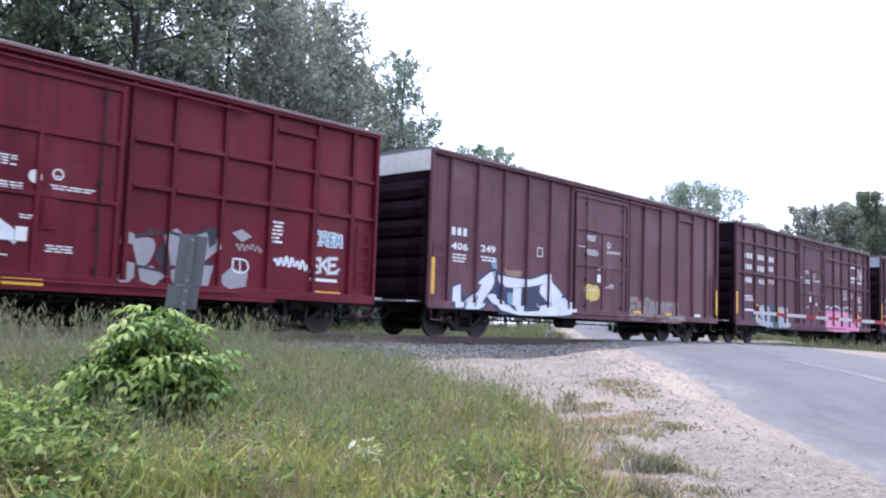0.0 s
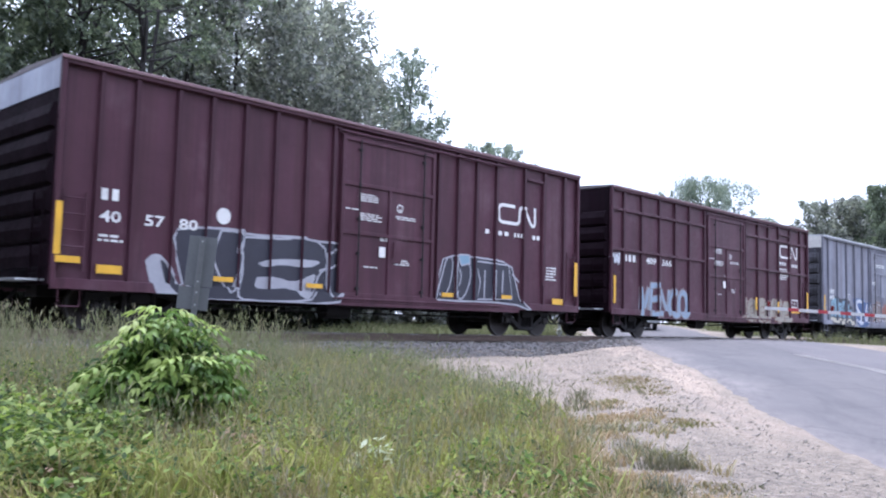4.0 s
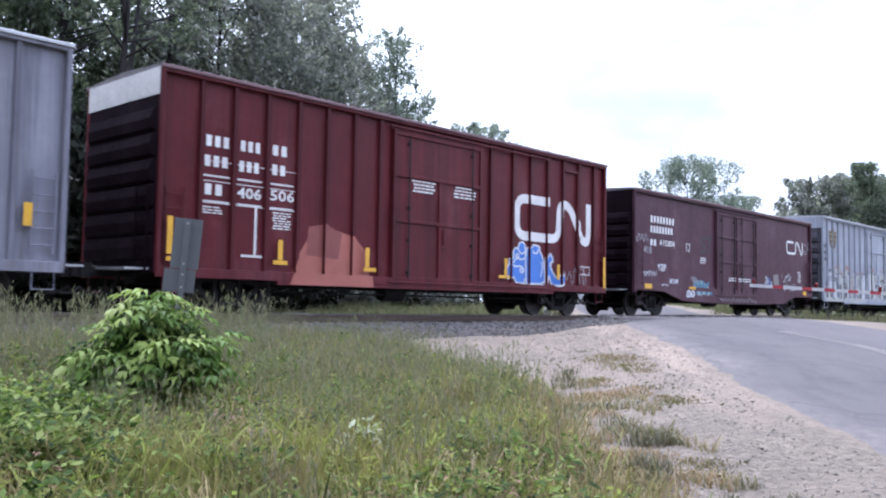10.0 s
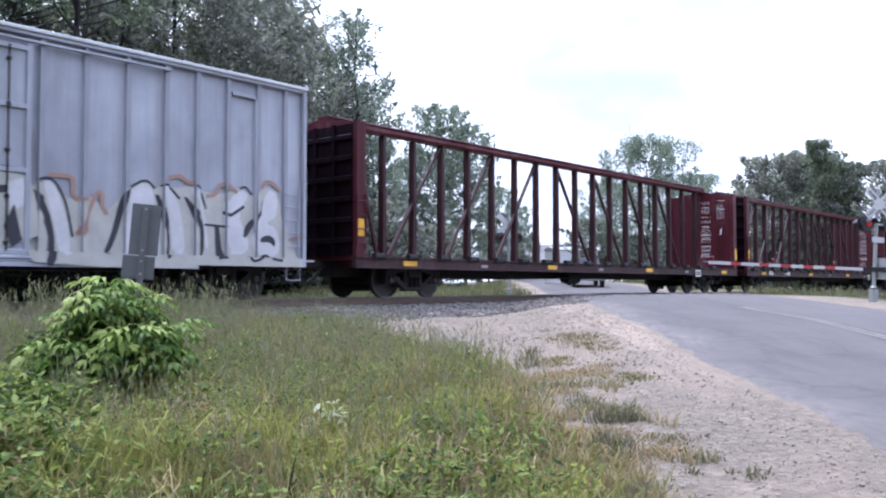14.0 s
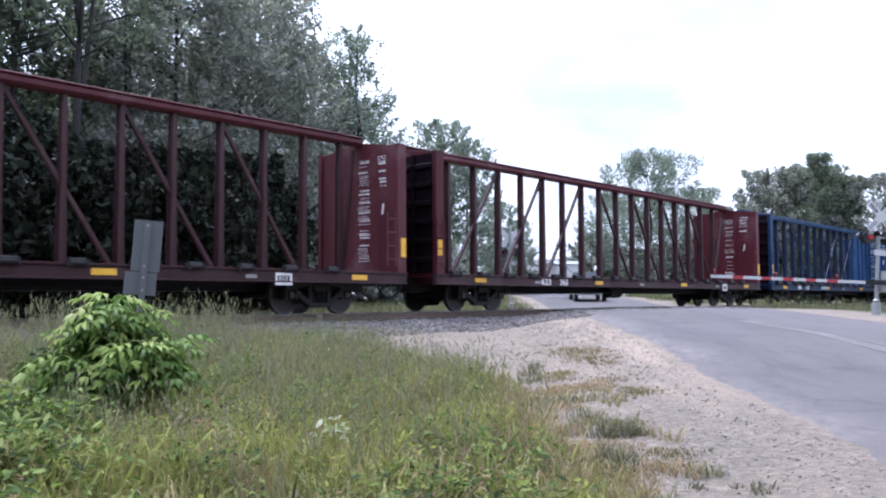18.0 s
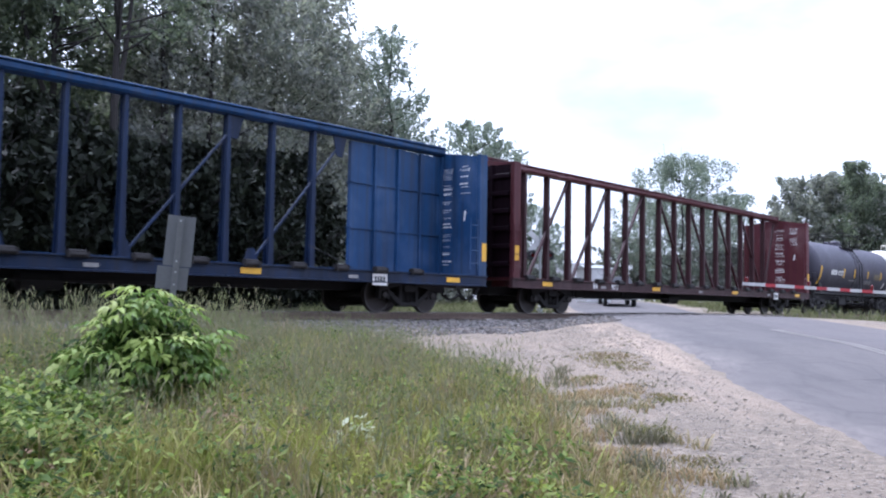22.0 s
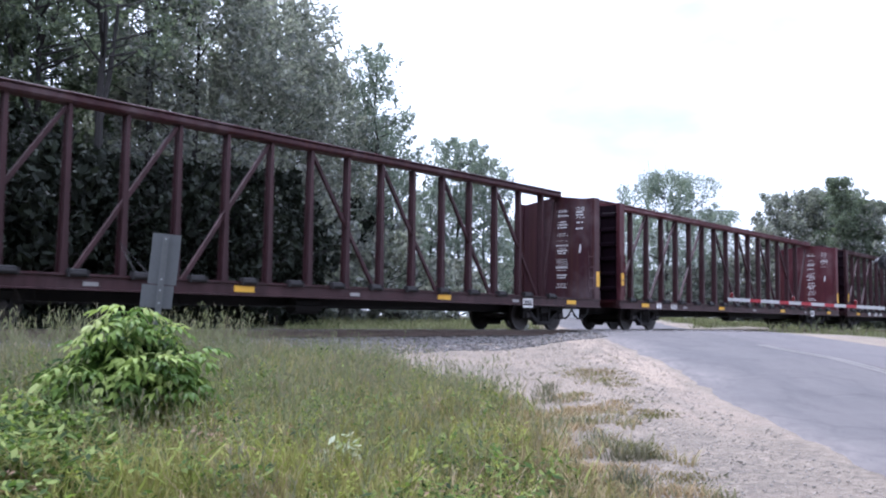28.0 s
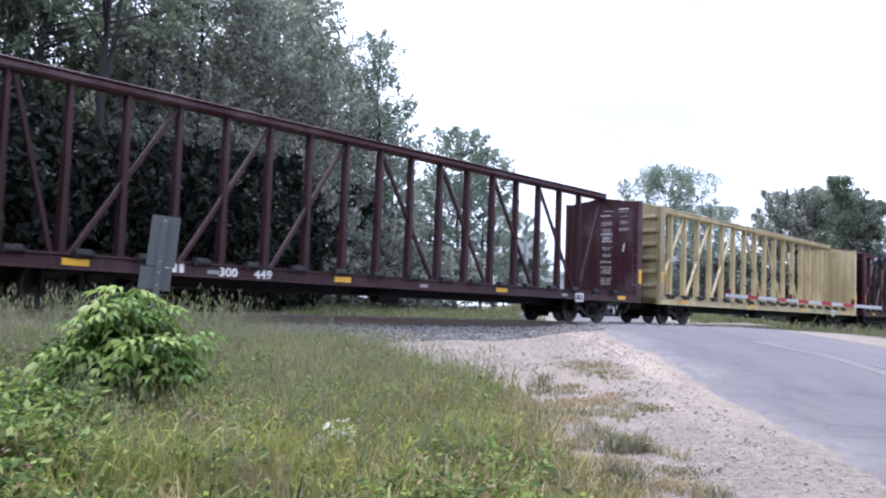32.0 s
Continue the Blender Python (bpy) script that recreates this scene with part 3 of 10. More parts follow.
def island(name, tones, rough=0.95):
    m, n, l, p = nodes_of(name)
    g = n.new("ShaderNodeNewGeometry").outputs["Random Per Island"]
    l.new(ramp(n, l, g, [(k / max(1, len(tones) - 1), t) for k, t in enumerate(tones)]), p.inputs["Base Color"])
    p.inputs["Roughness"].default_value = rough
    return m, n, l, p


STONE = island("loose_stone", [(0.10, 0.093, 0.090), (0.16, 0.149, 0.145), (0.25, 0.234, 0.224), (0.20, 0.175, 0.155)])[0]
stones("ballast_stones", "loose grey ballast stones beside the rail", 8200, on_ballast, 0.025, 0.06, STONE, 3)
PEBBLE = island("pale_pebble", [(0.19, 0.17, 0.148), (0.24, 0.215, 0.187), (0.31, 0.275, 0.235), (0.21, 0.187, 0.16), (0.13, 0.118, 0.105)])[0]
CLOD = island("earth_clod", [(0.23, 0.205, 0.178), (0.29, 0.255, 0.22), (0.19, 0.168, 0.146), (0.15, 0.135, 0.115)])[0]
stones("gravel", "loose gravel on the sandy verge", 14000, on_verge, 0.003, 0.013, PEBBLE, 4)
stones("gravel_clods", "dull earth clods and dead bits on the verge", 1500, on_verge, 0.006, 0.020, CLOD, 6)

# unseen wood-like backdrop closing the place behind the viewpoint, added to cut sky light
m = Mesh()
cols = 48
for k in range(cols + 1):
    a = radians(122 + 150 * k / cols)
    r = 27 + 3 * noise.noise(Vector((k * 0.4, 1, 2)))
    x, y = EYE.x + r * math.sin(a), EYE.y + r * math.cos(a)
    top = 16 + 5 * noise.noise(Vector((k * 0.55, 4, 0))) + 2 * noise.noise(Vector((k * 1.9, 6, 0)))
    for j in range(5):
        f = j / 4
        push = (0.6 + 1.2 * noise.noise(Vector((k * 0.7, j * 1.3, 9)))) * (1 if j else 0)
        m.v.append((x + push * math.sin(a), y + push * math.cos(a), -1.8 + (top + 1.8) * f))
m.f = [(k * 5 + j, k * 5 + j + 1, k * 5 + j + 6, k * 5 + j + 5) for k in range(cols) for j in range(4)]
m.s = [0] * len(m.f)
tagged(part("backdrop", m, plain("unseen_dark_backdrop", (0.030, 0.040, 0.022), 0.95, 0, 0.6, 0.8, 0.8), smooth=True), "unseen dark green backdrop that blocks low sky light", "backdrop", kind="structure")

# ---- the train ----
# Every car's space: x along the track from its body's near end, y across (the camera's side is negative), z up from the rail tops.
SPEEDS = [(0, 11.416), (8, 11.647), (16, 11.747), (24, 11.501), (32, 11.415)]


def gone(t):
    """How far the train has run at t seconds."""
    d = 0.0
    for (a, va), (b, vb) in zip(SPEEDS, SPEEDS[1:]):
        if t <= a:
            break
        e = min(t, b)
        ve = va + (vb - va) * (e - a) / (b - a)
        d += (va + ve) / 2 * (e - a)
    return d


MOVING, WHEELS = [], []          # (car, first x) and (wheelset, its x on the train)
PANEL, RIB, SILL_Y = -1.48, -1.56, -1.596       # planes of the side sheets, the posts and the sills


def make_wheelset():
    m = Mesh()
    for s in (-1, 1):
        prof = [(-0.075, 0.05), (-0.075, 0.457), (-0.02, 0.452), (0.0, 0.475), (0.03, 0.47), (0.03, 0.40), (0.012, 0.37), (0.0, 0.20), (0.045, 0.15), (0.045, 0.05)]
        m.turned([(s * (0.755 - a), r) for a, r in prof], "y", 28, 0)
        m.turned([(s * (0.755 + 0.074), 0.45), (s * (0.755 + 0.079), 0.45), (s * (0.755 + 0.079), 0.405), (s * (0.755 + 0.074), 0.405)], "y", 28, 1)
        m.turned([(s * 0.80, 0.08), (s * 1.02, 0.09), (s * 1.10, 0.09), (s * 1.13, 0.07), (s * 1.135, 0.02)], "y", 12, 0)
    m.turned([(-0.80, 0.075), (0.80, 0.075)], "y", 12, 0)
    return m.data("wheelset", [WHEEL, TREAD], False)


def make_side_frame():
    """One cast side frame: pedestals, the raised middle with its openings, and the spring nest."""
    m = Mesh()
    y0, y1 = -0.08, 0.08
    for s in (-1, 1):
        m.box(s * 0.89 - 0.17, s * 0.89 + 0.17, y0, y1, 0.56, 0.74, 0, 0.03)
        m.box(s * 0.89 - 0.19, s * 0.89 - 0.12, y0, y1, 0.36, 0.57)
        m.box(s * 0.89 + 0.12, s * 0.89 + 0.19, y0, y1, 0.36, 0.57)
        m.beam((s * 0.80, 0, 0.67), (s * 0.28, 0, 0.78), 0.17, 0.13)
        m.beam((s * 0.74, 0, 0.55), (s * 0.30, 0, 0.24), 0.17, 0.12)
        m.box(s * 0.30 - 0.06, s * 0.30 + 0.06, y0, y1, 0.24, 0.78, 0, 0.02)
        m.turned([(-0.10, 0.10), (0.10, 0.10), (0.13, 0.07), (0.14, 0.02)], "y", 12, 0, (s * 0.89, 0, 0.457))
    m.box(-0.34, 0.34, y0, y1, 0.74, 0.86, 0, 0.03)
    m.box(-0.36, 0.36, y0 - 0.02, y1 + 0.02, 0.16, 0.28, 0, 0.03)
    return m.data("side_frame", [UNDER])


def make_springs():
    m = Mesh()
    for x in (-0.16, 0.0, 0.16):
        pts = [(x + 0.065 * math.cos(a), 0.065 * math.sin(a), 0.28 + 0.27 * a / 37.7) for a in [k * 37.7 / 30 for k in range(31)]]
        m.tube(pts, 0.016, 4, 0)
    return m.data("spring_nest", [UNDER])


def make_bolster():
    m = Mesh()
    m.box(-0.21, 0.21, -1.13, 1.13, 0.55, 0.72, 0, 0.04)
    return m.data("truck", [UNDER])


def make_brake_beam():
    m = Mesh()
    m.beam((0, -0.75, 0.38), (0, 0.75, 0.38), 0.12, 0.16)
    return m.data("brake_beam", [UNDER])


def make_coupler():
    m = Mesh()
    m.box(-0.62, 0.25, -0.11, 0.11, 0.76, 0.96, 0, 0.03)
    m.box(-0.86, -0.58, -0.17, 0.08, 0.72, 1.02, 0, 0.05)
    m.box(-0.95, -0.78, 0.02, 0.17, 0.74, 1.00, 0, 0.04)
    for y in (-0.35, 0.35):                                        # air hoses
        m.tube([(-0.1, y, 0.74), (-0.3, y * 1.05, 0.50), (-0.52, y, 0.38), (-0.75, y * 0.85, 0.40), (-0.92, y * 0.7, 0.52)], 0.03, 6)
    return m.data("coupler", [UNDER])


BEAM_ME = make_brake_beam()
WHEELSET_ME, FRAME_ME, SPRING_ME, BOLSTER_ME, COUPLER_ME = make_wheelset(), make_side_frame(), make_springs(), make_bolster(), make_coupler()


def running_gear(car, x0, length, inset, gap=0.95):
    """Two trucks with their wheelsets, and a coupler at each end."""
    for tx in (inset, length - inset):
        truck = part("truck", BOLSTER_ME, None, car, "grimy cast-steel truck", pose(tx, 0, 0))
        for s in (-1, 1):
            part("side_frame", FRAME_ME, None, truck, "", pose(0, s * 1.02, 0))
            part("brake_beam", BEAM_ME, None, truck, "", pose(s * 0.55, 0, 0))
            part("spring_nest", SPRING_ME, None, truck, "", pose(0, s * 1.02, 0))
            ws = part("wheelset", WHEELSET_ME, None, truck, "steel wheels with worn bright rims", pose(s * 0.89, 0, 0.457))
            WHEELS.append((ws, x0 + tx + s * 0.89, s * 0.89))
    part("coupler", COUPLER_ME, None, car, "rusty knuckle coupler", pose(0, 0, 0))
    part("coupler", COUPLER_ME, None, car, "rusty knuckle coupler", pose(length, 0, 0, 0, 0, 180))


# -- painted marks, laid on the sheets and on the faces of the posts --
def clip_x(poly, lo, hi):
    for sign, lim in ((1, lo), (-1, -hi)):
        out = []
        for i, p in enumerate(poly):
            q = poly[i - 1]
            a, b = sign * q[0] - lim, sign * p[0] - lim
            if (a < 0) != (b < 0):
                f = a / (a - b)
                out.append((q[0] + (p[0] - q[0]) * f, q[1] + (p[1] - q[1]) * f))
            if b >= 0:
                out.append(p)
        poly = out
        if len(poly) < 3:
            return []
    return poly


def laid(m, poly, slot, lift, ribs, y=PANEL, rib_y=RIB, half=0.044):
    """A painted shape: on the sheet, and again on the post faces that it crosses."""
    face = [(x, z) for z, x in clip_x([(z, x) for x, z in poly], 0.88, 9.0)] if y == PANEL else poly
    if face:
        m.add([(x, y - lift, z) for x, z in face], [tuple(range(len(face)))], slot)
    for r in ribs:
        q = clip_x(face, r - half, r + half) if face else face
        if q:
            m.add([(x, rib_y - lift, z) for x, z in q], [tuple(range(len(q)))], slot)
    if y == PANEL:                                                 # and on the face of the side sill
        for lo, hi, low in ((-1.0, 2.9, 0.74), (2.9, 13.1, 0.67), (13.1, 20.0, 0.74)):
            q = clip_x([(z, x) for x, z in poly], low, 0.94)
            q = clip_x([(x, z) for z, x in q], lo, hi) if q else q
            if q:
                m.add([(x, SILL_Y - lift, z) for x, z in q], [tuple(range(len(q)))], slot)


def ribbon(pts, w0, w1=None):
    """Quads of a painted stroke through (x, z) points, w0 wide at its start and w1 at its end."""
    w1 = w0 if w1 is None else w1
    n, out, L = len(pts), [], []
    for i, (x, z) in enumerate(pts):
        a, b = pts[max(i - 1, 0)], pts[min(i + 1, n - 1)]
        d = math.hypot(b[0] - a[0], b[1] - a[1]) or 1
        nx, nz = -(b[1] - a[1]) / d, (b[0] - a[0]) / d
        h = (w0 + (w1 - w0) * i / (n - 1)) / 2
        L.append(((x + nx * h, z + nz * h), (x - nx * h, z - nz * h)))
    return [[p[0], p[1], q[1], q[0]] for p, q in zip(L, L[1:])]


def curve(a, b, c, n=7):
    return [((1 - t) ** 2 * a[0] + 2 * t * (1 - t) * b[0] + t * t * c[0], (1 - t) ** 2 * a[1] + 2 * t * (1 - t) * b[1] + t * t * c[1]) for t in [k / (n - 1) for k in range(n)]]


# skeletons of sprayed letters, in a unit square
LETTERS = {
    "A": [[(0, 0), (0.42, 1)], [(0.42, 1), (1, 0)], [(0.2, 0.34), (0.8, 0.38)]],
    "C": [[(1, 0.9), (0.5, 1.02), (0.02, 0.75), (0, 0.3), (0.4, -0.02), (1, 0.12)]],
    "D": [[(0, 1), (0, 0)], [(0, 0.98), (0.75, 0.95), (1, 0.6), (0.95, 0.2), (0.1, 0.02)]],
    "E": [[(0.15, 1), (0, 0)], [(0.1, 0.97), (1, 1)], [(0.06, 0.52), (0.8, 0.58)], [(0, 0.04), (1, 0.1)]],
    "F": [[(0.1, 1), (0, 0)], [(0.1, 0.97), (1, 1)], [(0.06, 0.52), (0.8, 0.58)]],
    "G": [[(1, 0.9), (0.4, 1.02), (0, 0.7), (0.02, 0.25), (0.45, 0), (1, 0.1), (1, 0.45), (0.5, 0.46)]],
    "I": [[(0.5, 1), (0.46, 0)]],
    "J": [[(0.85, 1), (0.9, 0.35), (0.5, -0.02), (0, 0.05)]],
    "K": [[(0.05, 1), (0, 0)], [(0.05, 0.45), (0.95, 1)], [(0.3, 0.55), (1, 0)]],
    "L": [[(0.1, 1), (0, 0.1)], [(0, 0.06), (1, 0.1)]],
    "M": [[(0, 0), (0.1, 1)], [(0.1, 1), (0.5, 0.3)], [(0.5, 0.3), (0.9, 1)], [(0.9, 1), (1, 0)]],
    "N": [[(0, 0), (0.06, 1)], [(0.06, 1), (0.92, 0.05)], [(0.92, 0.05), (1, 1)]],
    "O": [[(0.5, 1), (0.05, 0.85), (0, 0.2), (0.5, 0), (0.98, 0.2), (0.95, 0.85), (0.5, 1)]],
    "P": [[(0.1, 1), (0, 0)], [(0.1, 0.98), (0.95, 1), (1, 0.5), (0.1, 0.42)]],
    "R": [[(0.1, 1), (0, 0)], [(0.1, 0.98), (0.9, 1), (0.95, 0.55), (0.15, 0.48)], [(0.35, 0.5), (1, 0)]],
    "S": [[(1, 0.9), (0.5, 1.05), (0.02, 0.85), (0.15, 0.55), (0.85, 0.48), (0.98, 0.15), (0.5, -0.04), (0, 0.1)]],
    "T": [[(0.5, 1), (0.44, 0)], [(0, 0.95), (1, 1)]],
    "U": [[(0, 1), (0.02, 0.25), (0.5, -0.02), (0.95, 0.25), (1, 1)]],
    "V": [[(0, 1), (0.45, 0)], [(0.45, 0), (1, 1)]],
    "W": [[(0, 1), (0.25, 0)], [(0.25, 0), (0.5, 0.7)], [(0.5, 0.7), (0.75, 0)], [(0.75, 0), (1, 1)]],
}


def softened(pts, times=2):
    for k in range(times if len(pts) > 2 else 0):
        out = [pts[0]]
        for a, b in zip(pts, pts[1:]):
            out += [(a[0] * 0.75 + b[0] * 0.25, a[1] * 0.75 + b[1] * 0.25), (a[0] * 0.25 + b[0] * 0.75, a[1] * 0.25 + b[1] * 0.75)]
        pts = out + [pts[-1]]
    return pts


def graffiti(car, x0, x1, z0, z1, text, mats, seed, ribs=(), backing=False, label="", fat=1.0, y=PANEL, out=0.05, halo=False, spikes=True, lean=0.12):
    """A sprayed piece of fat interlocking letters: mats are outline, fill, highlight and backing (or an outer halo)."""
    rnd = random.Random(seed)
    m = Mesh()
    n = len(text)
    w, h = (x1 - x0) / n, z1 - z0
    if backing:
        for k in range(n * 5):
            cx, cz, r = x0 + (x1 - x0) * rnd.random(), z0 + h * (0.15 + 0.6 * rnd.random()), h * (0.15 + 0.2 * rnd.random())
            laid(m, [(min(x1, max(x0, cx + r * 1.5 * math.cos(a) * rnd.uniform(0.8, 1.1))), max(z0 - 0.02, cz + r * math.sin(a) * rnd.uniform(0.85, 1.1))) for a in [6.283 * j / 16 for j in range(16)]], 3, 0.0015 + 0.00002 * k, ribs, y)
    letters = []
    for i, ch in enumerate(text):
        th = w * rnd.uniform(0.27, 0.34) * fat
        wide = w * rnd.uniform(1.16, 1.36)
        cx = x0 + w * (i + 0.5) + rnd.uniform(-0.05, 0.05) * w
        top, low = z1 - h * rnd.uniform(0, 0.14), z0 + h * rnd.uniform(0, 0.05)
        tilt = rnd.uniform(-lean, lean) * w
        a0, a1, b0, b1 = cx - wide / 2 + th * 0.6, cx + wide / 2 - th * 0.6, low + th * 0.5, top - th * 0.4
        strokes = []
        for pts in LETTERS[ch]:
            q = softened([(a0 + (a1 - a0) * px + tilt * (pz - 0.5), b0 + (b1 - b0) * pz) for px, pz in pts])
            strokes.append((q, th * rnd.uniform(0.85, 1.1), th * rnd.uniform(0.7, 1.15)))
        if spikes and rnd.random() < 0.55:
            sx = rnd.choice((-1, 1))
            e = (cx + sx * w * 0.28, low + h * rnd.uniform(0.02, 0.25))
            strokes.append(([e, (e[0] + sx * w * 0.5, e[1] + h * rnd.uniform(-0.05, 0.2))], th * 0.8, 0.03))
        letters.append(strokes)
    if halo:
        for strokes in letters:
            for k, (pts, a, b) in enumerate(strokes):
                for q in ribbon(pts, a + 3.6 * out, b + 3.6 * out):
                    laid(m, q, 3, 0.0032 + 0.00002 * k, ribs, y)
    for i, strokes in enumerate(letters):
        base = 0.0040 + 0.0011 * i
        for k, (pts, a, b) in enumerate(strokes):
            e0, e1 = pts[0], pts[-1]
            d0 = math.hypot(e0[0] - pts[1][0], e0[1] - pts[1][1]) or 1
            d1 = math.hypot(e1[0] - pts[-2][0], e1[1] - pts[-2][1]) or 1
            long = [(e0[0] + (e0[0] - pts[1][0]) * out / d0, e0[1] + (e0[1] - pts[1][1]) * out / d0)] + list(pts) + [(e1[0] + (e1[0] - pts[-2][0]) * out / d1, e1[1] + (e1[1] - pts[-2][1]) * out / d1)]
            for q in ribbon(long, a + 2 * out, b + 2 * out):
                laid(m, q, 0, base + 0.00002 * k, ribs, y)
        for k, (pts, a, b) in enumerate(strokes):
            for q in ribbon(pts, a, b):
                laid(m, q, 1, base + 0.0004 + 0.00002 * k, ribs, y)
                if len(mats) > 4:                                  # the lower half in a second tone
                    q = [(px, pz) for pz, px in clip_x([(pz, px) for px, pz in q], z0 - 1, z0 + h * rnd.uniform(0.36, 0.46))]
                    if q:
                        laid(m, q, 4, base + 0.00055 + 0.00002 * k, ribs, y)
        for k, (pts, a, b) in enumerate(strokes):
            if rnd.random() < 0.5:
                off = a * 0.26
                for q in ribbon([(x - off, z + off * 0.4) for x, z in pts[: max(2, len(pts) // 2 + 1)]], a * 0.2, a * 0.1):
                    laid(m, q, 2, base + 0.0007 + 0.00002 * k, ribs, y)
    return tagged(part("graffiti", m, mats, car, label), kind="stuff")


def bubble(car, shapes, ribs, fill, edge, label, lines=()):
    """Sprayed bubble shapes with an outline; shapes are closed outlines in (x, z)."""
    m = Mesh()
    for k, pts in enumerate(shapes):
        pts = softened(list(pts) + [pts[0]], 1)
        laid(m, pts[:-1], 0, 0.006 + 0.001 * k, ribs)
        for j, q in enumerate(ribbon(pts, 0.055)):
            laid(m, q, 1, 0.0075 + 0.001 * k + 0.00001 * j, ribs)
    for k, pts in enumerate(lines):
        for j, q in enumerate(ribbon(softened(pts), 0.045)):
            laid(m, q, 1, 0.013 + 0.0002 * k + 0.00001 * j, ribs)
    return tagged(part("graffiti", m, [fill, edge], car, label), kind="stuff")


LIFTS = {}


def spray(car, shapes, mats, ribs, label, y=PANEL, edge=0.0):
    """Sprayed letters drawn by hand: shapes are (material slot, line width or 0 for a filled outline, (x, z) points)."""
    m = Mesh()
    for slot, w, pts in shapes:
        lift = LIFTS[car.name] = LIFTS.get(car.name, 0.003) + 0.0005
        if w:
            for k, q in enumerate(ribbon(softened(pts), w)):
                laid(m, q, slot, lift + 0.00001 * k, ribs, y)
        else:
            pts = softened(list(pts) + [pts[0]], 1)[:-1] if len(pts) > 5 else list(pts)
            laid(m, pts, slot, lift, ribs, y)
            if edge and slot != 1:
                for k, q in enumerate(ribbon(pts + pts[:1], edge)):
                    laid(m, q, 1, lift + 0.0002 + 0.00001 * k, ribs, y)
    return tagged(part("graffiti", m, mats, car, label), kind="stuff")


def tag_lines(car, x0, x1, z0, z1, mat, seed, n=5, w=0.03, ribs=(), label="", y=PANEL):
    """A quick handwritten scrawl of one thin line."""
    rnd = random.Random(seed)
    m = Mesh()
    step = (x1 - x0) / n
    pts = [(x0, z0 + (z1 - z0) * 0.4)]
    for k in range(n):
        a = (x0 + step * (k + 0.3), z1 - (z1 - z0) * rnd.uniform(0, 0.3))
        b = (x0 + step * (k + 0.65), z0 + (z1 - z0) * rnd.uniform(0, 0.25))
        c = (x0 + step * (k + 1), z0 + (z1 - z0) * rnd.uniform(0.3, 0.7))
        pts += curve(pts[-1], a, b, 5)[1:] + curve(b, (b[0] + step * 0.4, b[1]), c, 4)[1:]
    for k, q in enumerate(ribbon(pts, w)):
        laid(m, q, 0, 0.011 + 0.00002 * k, ribs, y)
    return tagged(part("graffiti", m, mat, car, label), kind="stuff")


def bars(car, x, z, w, h, n, mat, y=PANEL - 0.012, name="lettering", gap=0.38, label=""):
    """A line of writing as plain bars: n upright blocks."""
    m = Mesh()
    step = w / n
    for k in range(n):
        a, b = x + step * k, x + step * (k + 1 - gap)
        m.add([(a, y, z), (b, y, z), (b, y, z + h), (a, y, z + h)], [(0, 1, 2, 3)])
    return part(name, m, mat, car, label)


def small_print(car, x, z, w, rows, mat, h=0.045, y=PANEL - 0.012, seed=1):
    """A block of unreadable small stencils as thin bars."""
    rnd = random.Random(seed)
    m = Mesh()
    for r in range(rows):
        a, zz = x + rnd.uniform(0, 0.12) * w, z - r * h * 1.9
        while a < x + w * rnd.uniform(0.75, 1.0):
            b = min(a + rnd.uniform(0.08, 0.24), x + w)
            m.add([(a, y, zz), (b, y, zz), (b, y, zz + h), (a, y, zz + h)], [(0, 1, 2, 3)])
            a = b + 0.035
    return tagged(part("stencil", m, mat, car, "tiny white stencilled print"), kind="stuff")


def plate(car, x0, x1, z0, z1, mat, y=PANEL - 0.014, name="reflector", label="", thick=0.008):
    m = Mesh()
    m.box(x0, x1, y - thick, y + 0.004, z0, z1)
    return part(name, m, mat, car, label)


def emblem(car, x0, x1, z0, z1, mat, y=PANEL, w=None, ribs=(), label="large white curved emblem of one thick band"):
    """The railway's mark: one thick band that bends like two letters run together."""
    W, H = x1 - x0, z1 - z0
    w = w or H * 0.16
    r = H * 0.3

    def rounded(pts):
        out = [pts[0]]
        for a, b, c in zip(pts, pts[1:], pts[2:]):
            la, lc = math.hypot(a[0] - b[0], a[1] - b[1]), math.hypot(c[0] - b[0], c[1] - b[1])
            ka, kc = min(r / la, 0.48), min(r / lc, 0.48)
            out += curve((b[0] + (a[0] - b[0]) * ka, b[1] + (a[1] - b[1]) * ka), b, (b[0] + (c[0] - b[0]) * kc, b[1] + (c[1] - b[1]) * kc), 6)
        return out + [pts[-1]]

    h = w / 2
    pts = rounded([(x0 + W * 0.44, z1 - h), (x0 + h, z1 - h), (x0 + h, z0 + h), (x0 + W * 0.56, z0 + h), (x0 + W * 0.56, z1 - h), (x0 + W * 0.70, z1 - h), (x0 + W * 0.88, z0 + h), (x1 - h, z0 + h), (x1 - h, z1)])
    m = Mesh()
    quads = ribbon(pts, w)
    left, right = [q[0] for q in quads] + [quads[-1][3]], [q[1] for q in quads] + [quads[-1][2]]
    n = len(left)
    m.add([(px, y - 0.005, pz) for px, pz in left + right], [(k, n + k, n + k + 1, k + 1) for k in range(n - 1)])
    for r in ribs:                                                 # where it crosses a post, on the post's face
        for q in quads:
            q = clip_x(q, r - 0.044, r + 0.044)
            if q:
                m.add([(px, RIB - 0.005, pz) for px, pz in q], [tuple(range(len(q)))])
    return tagged(part("emblem", m, mat, car, label), kind="stuff")


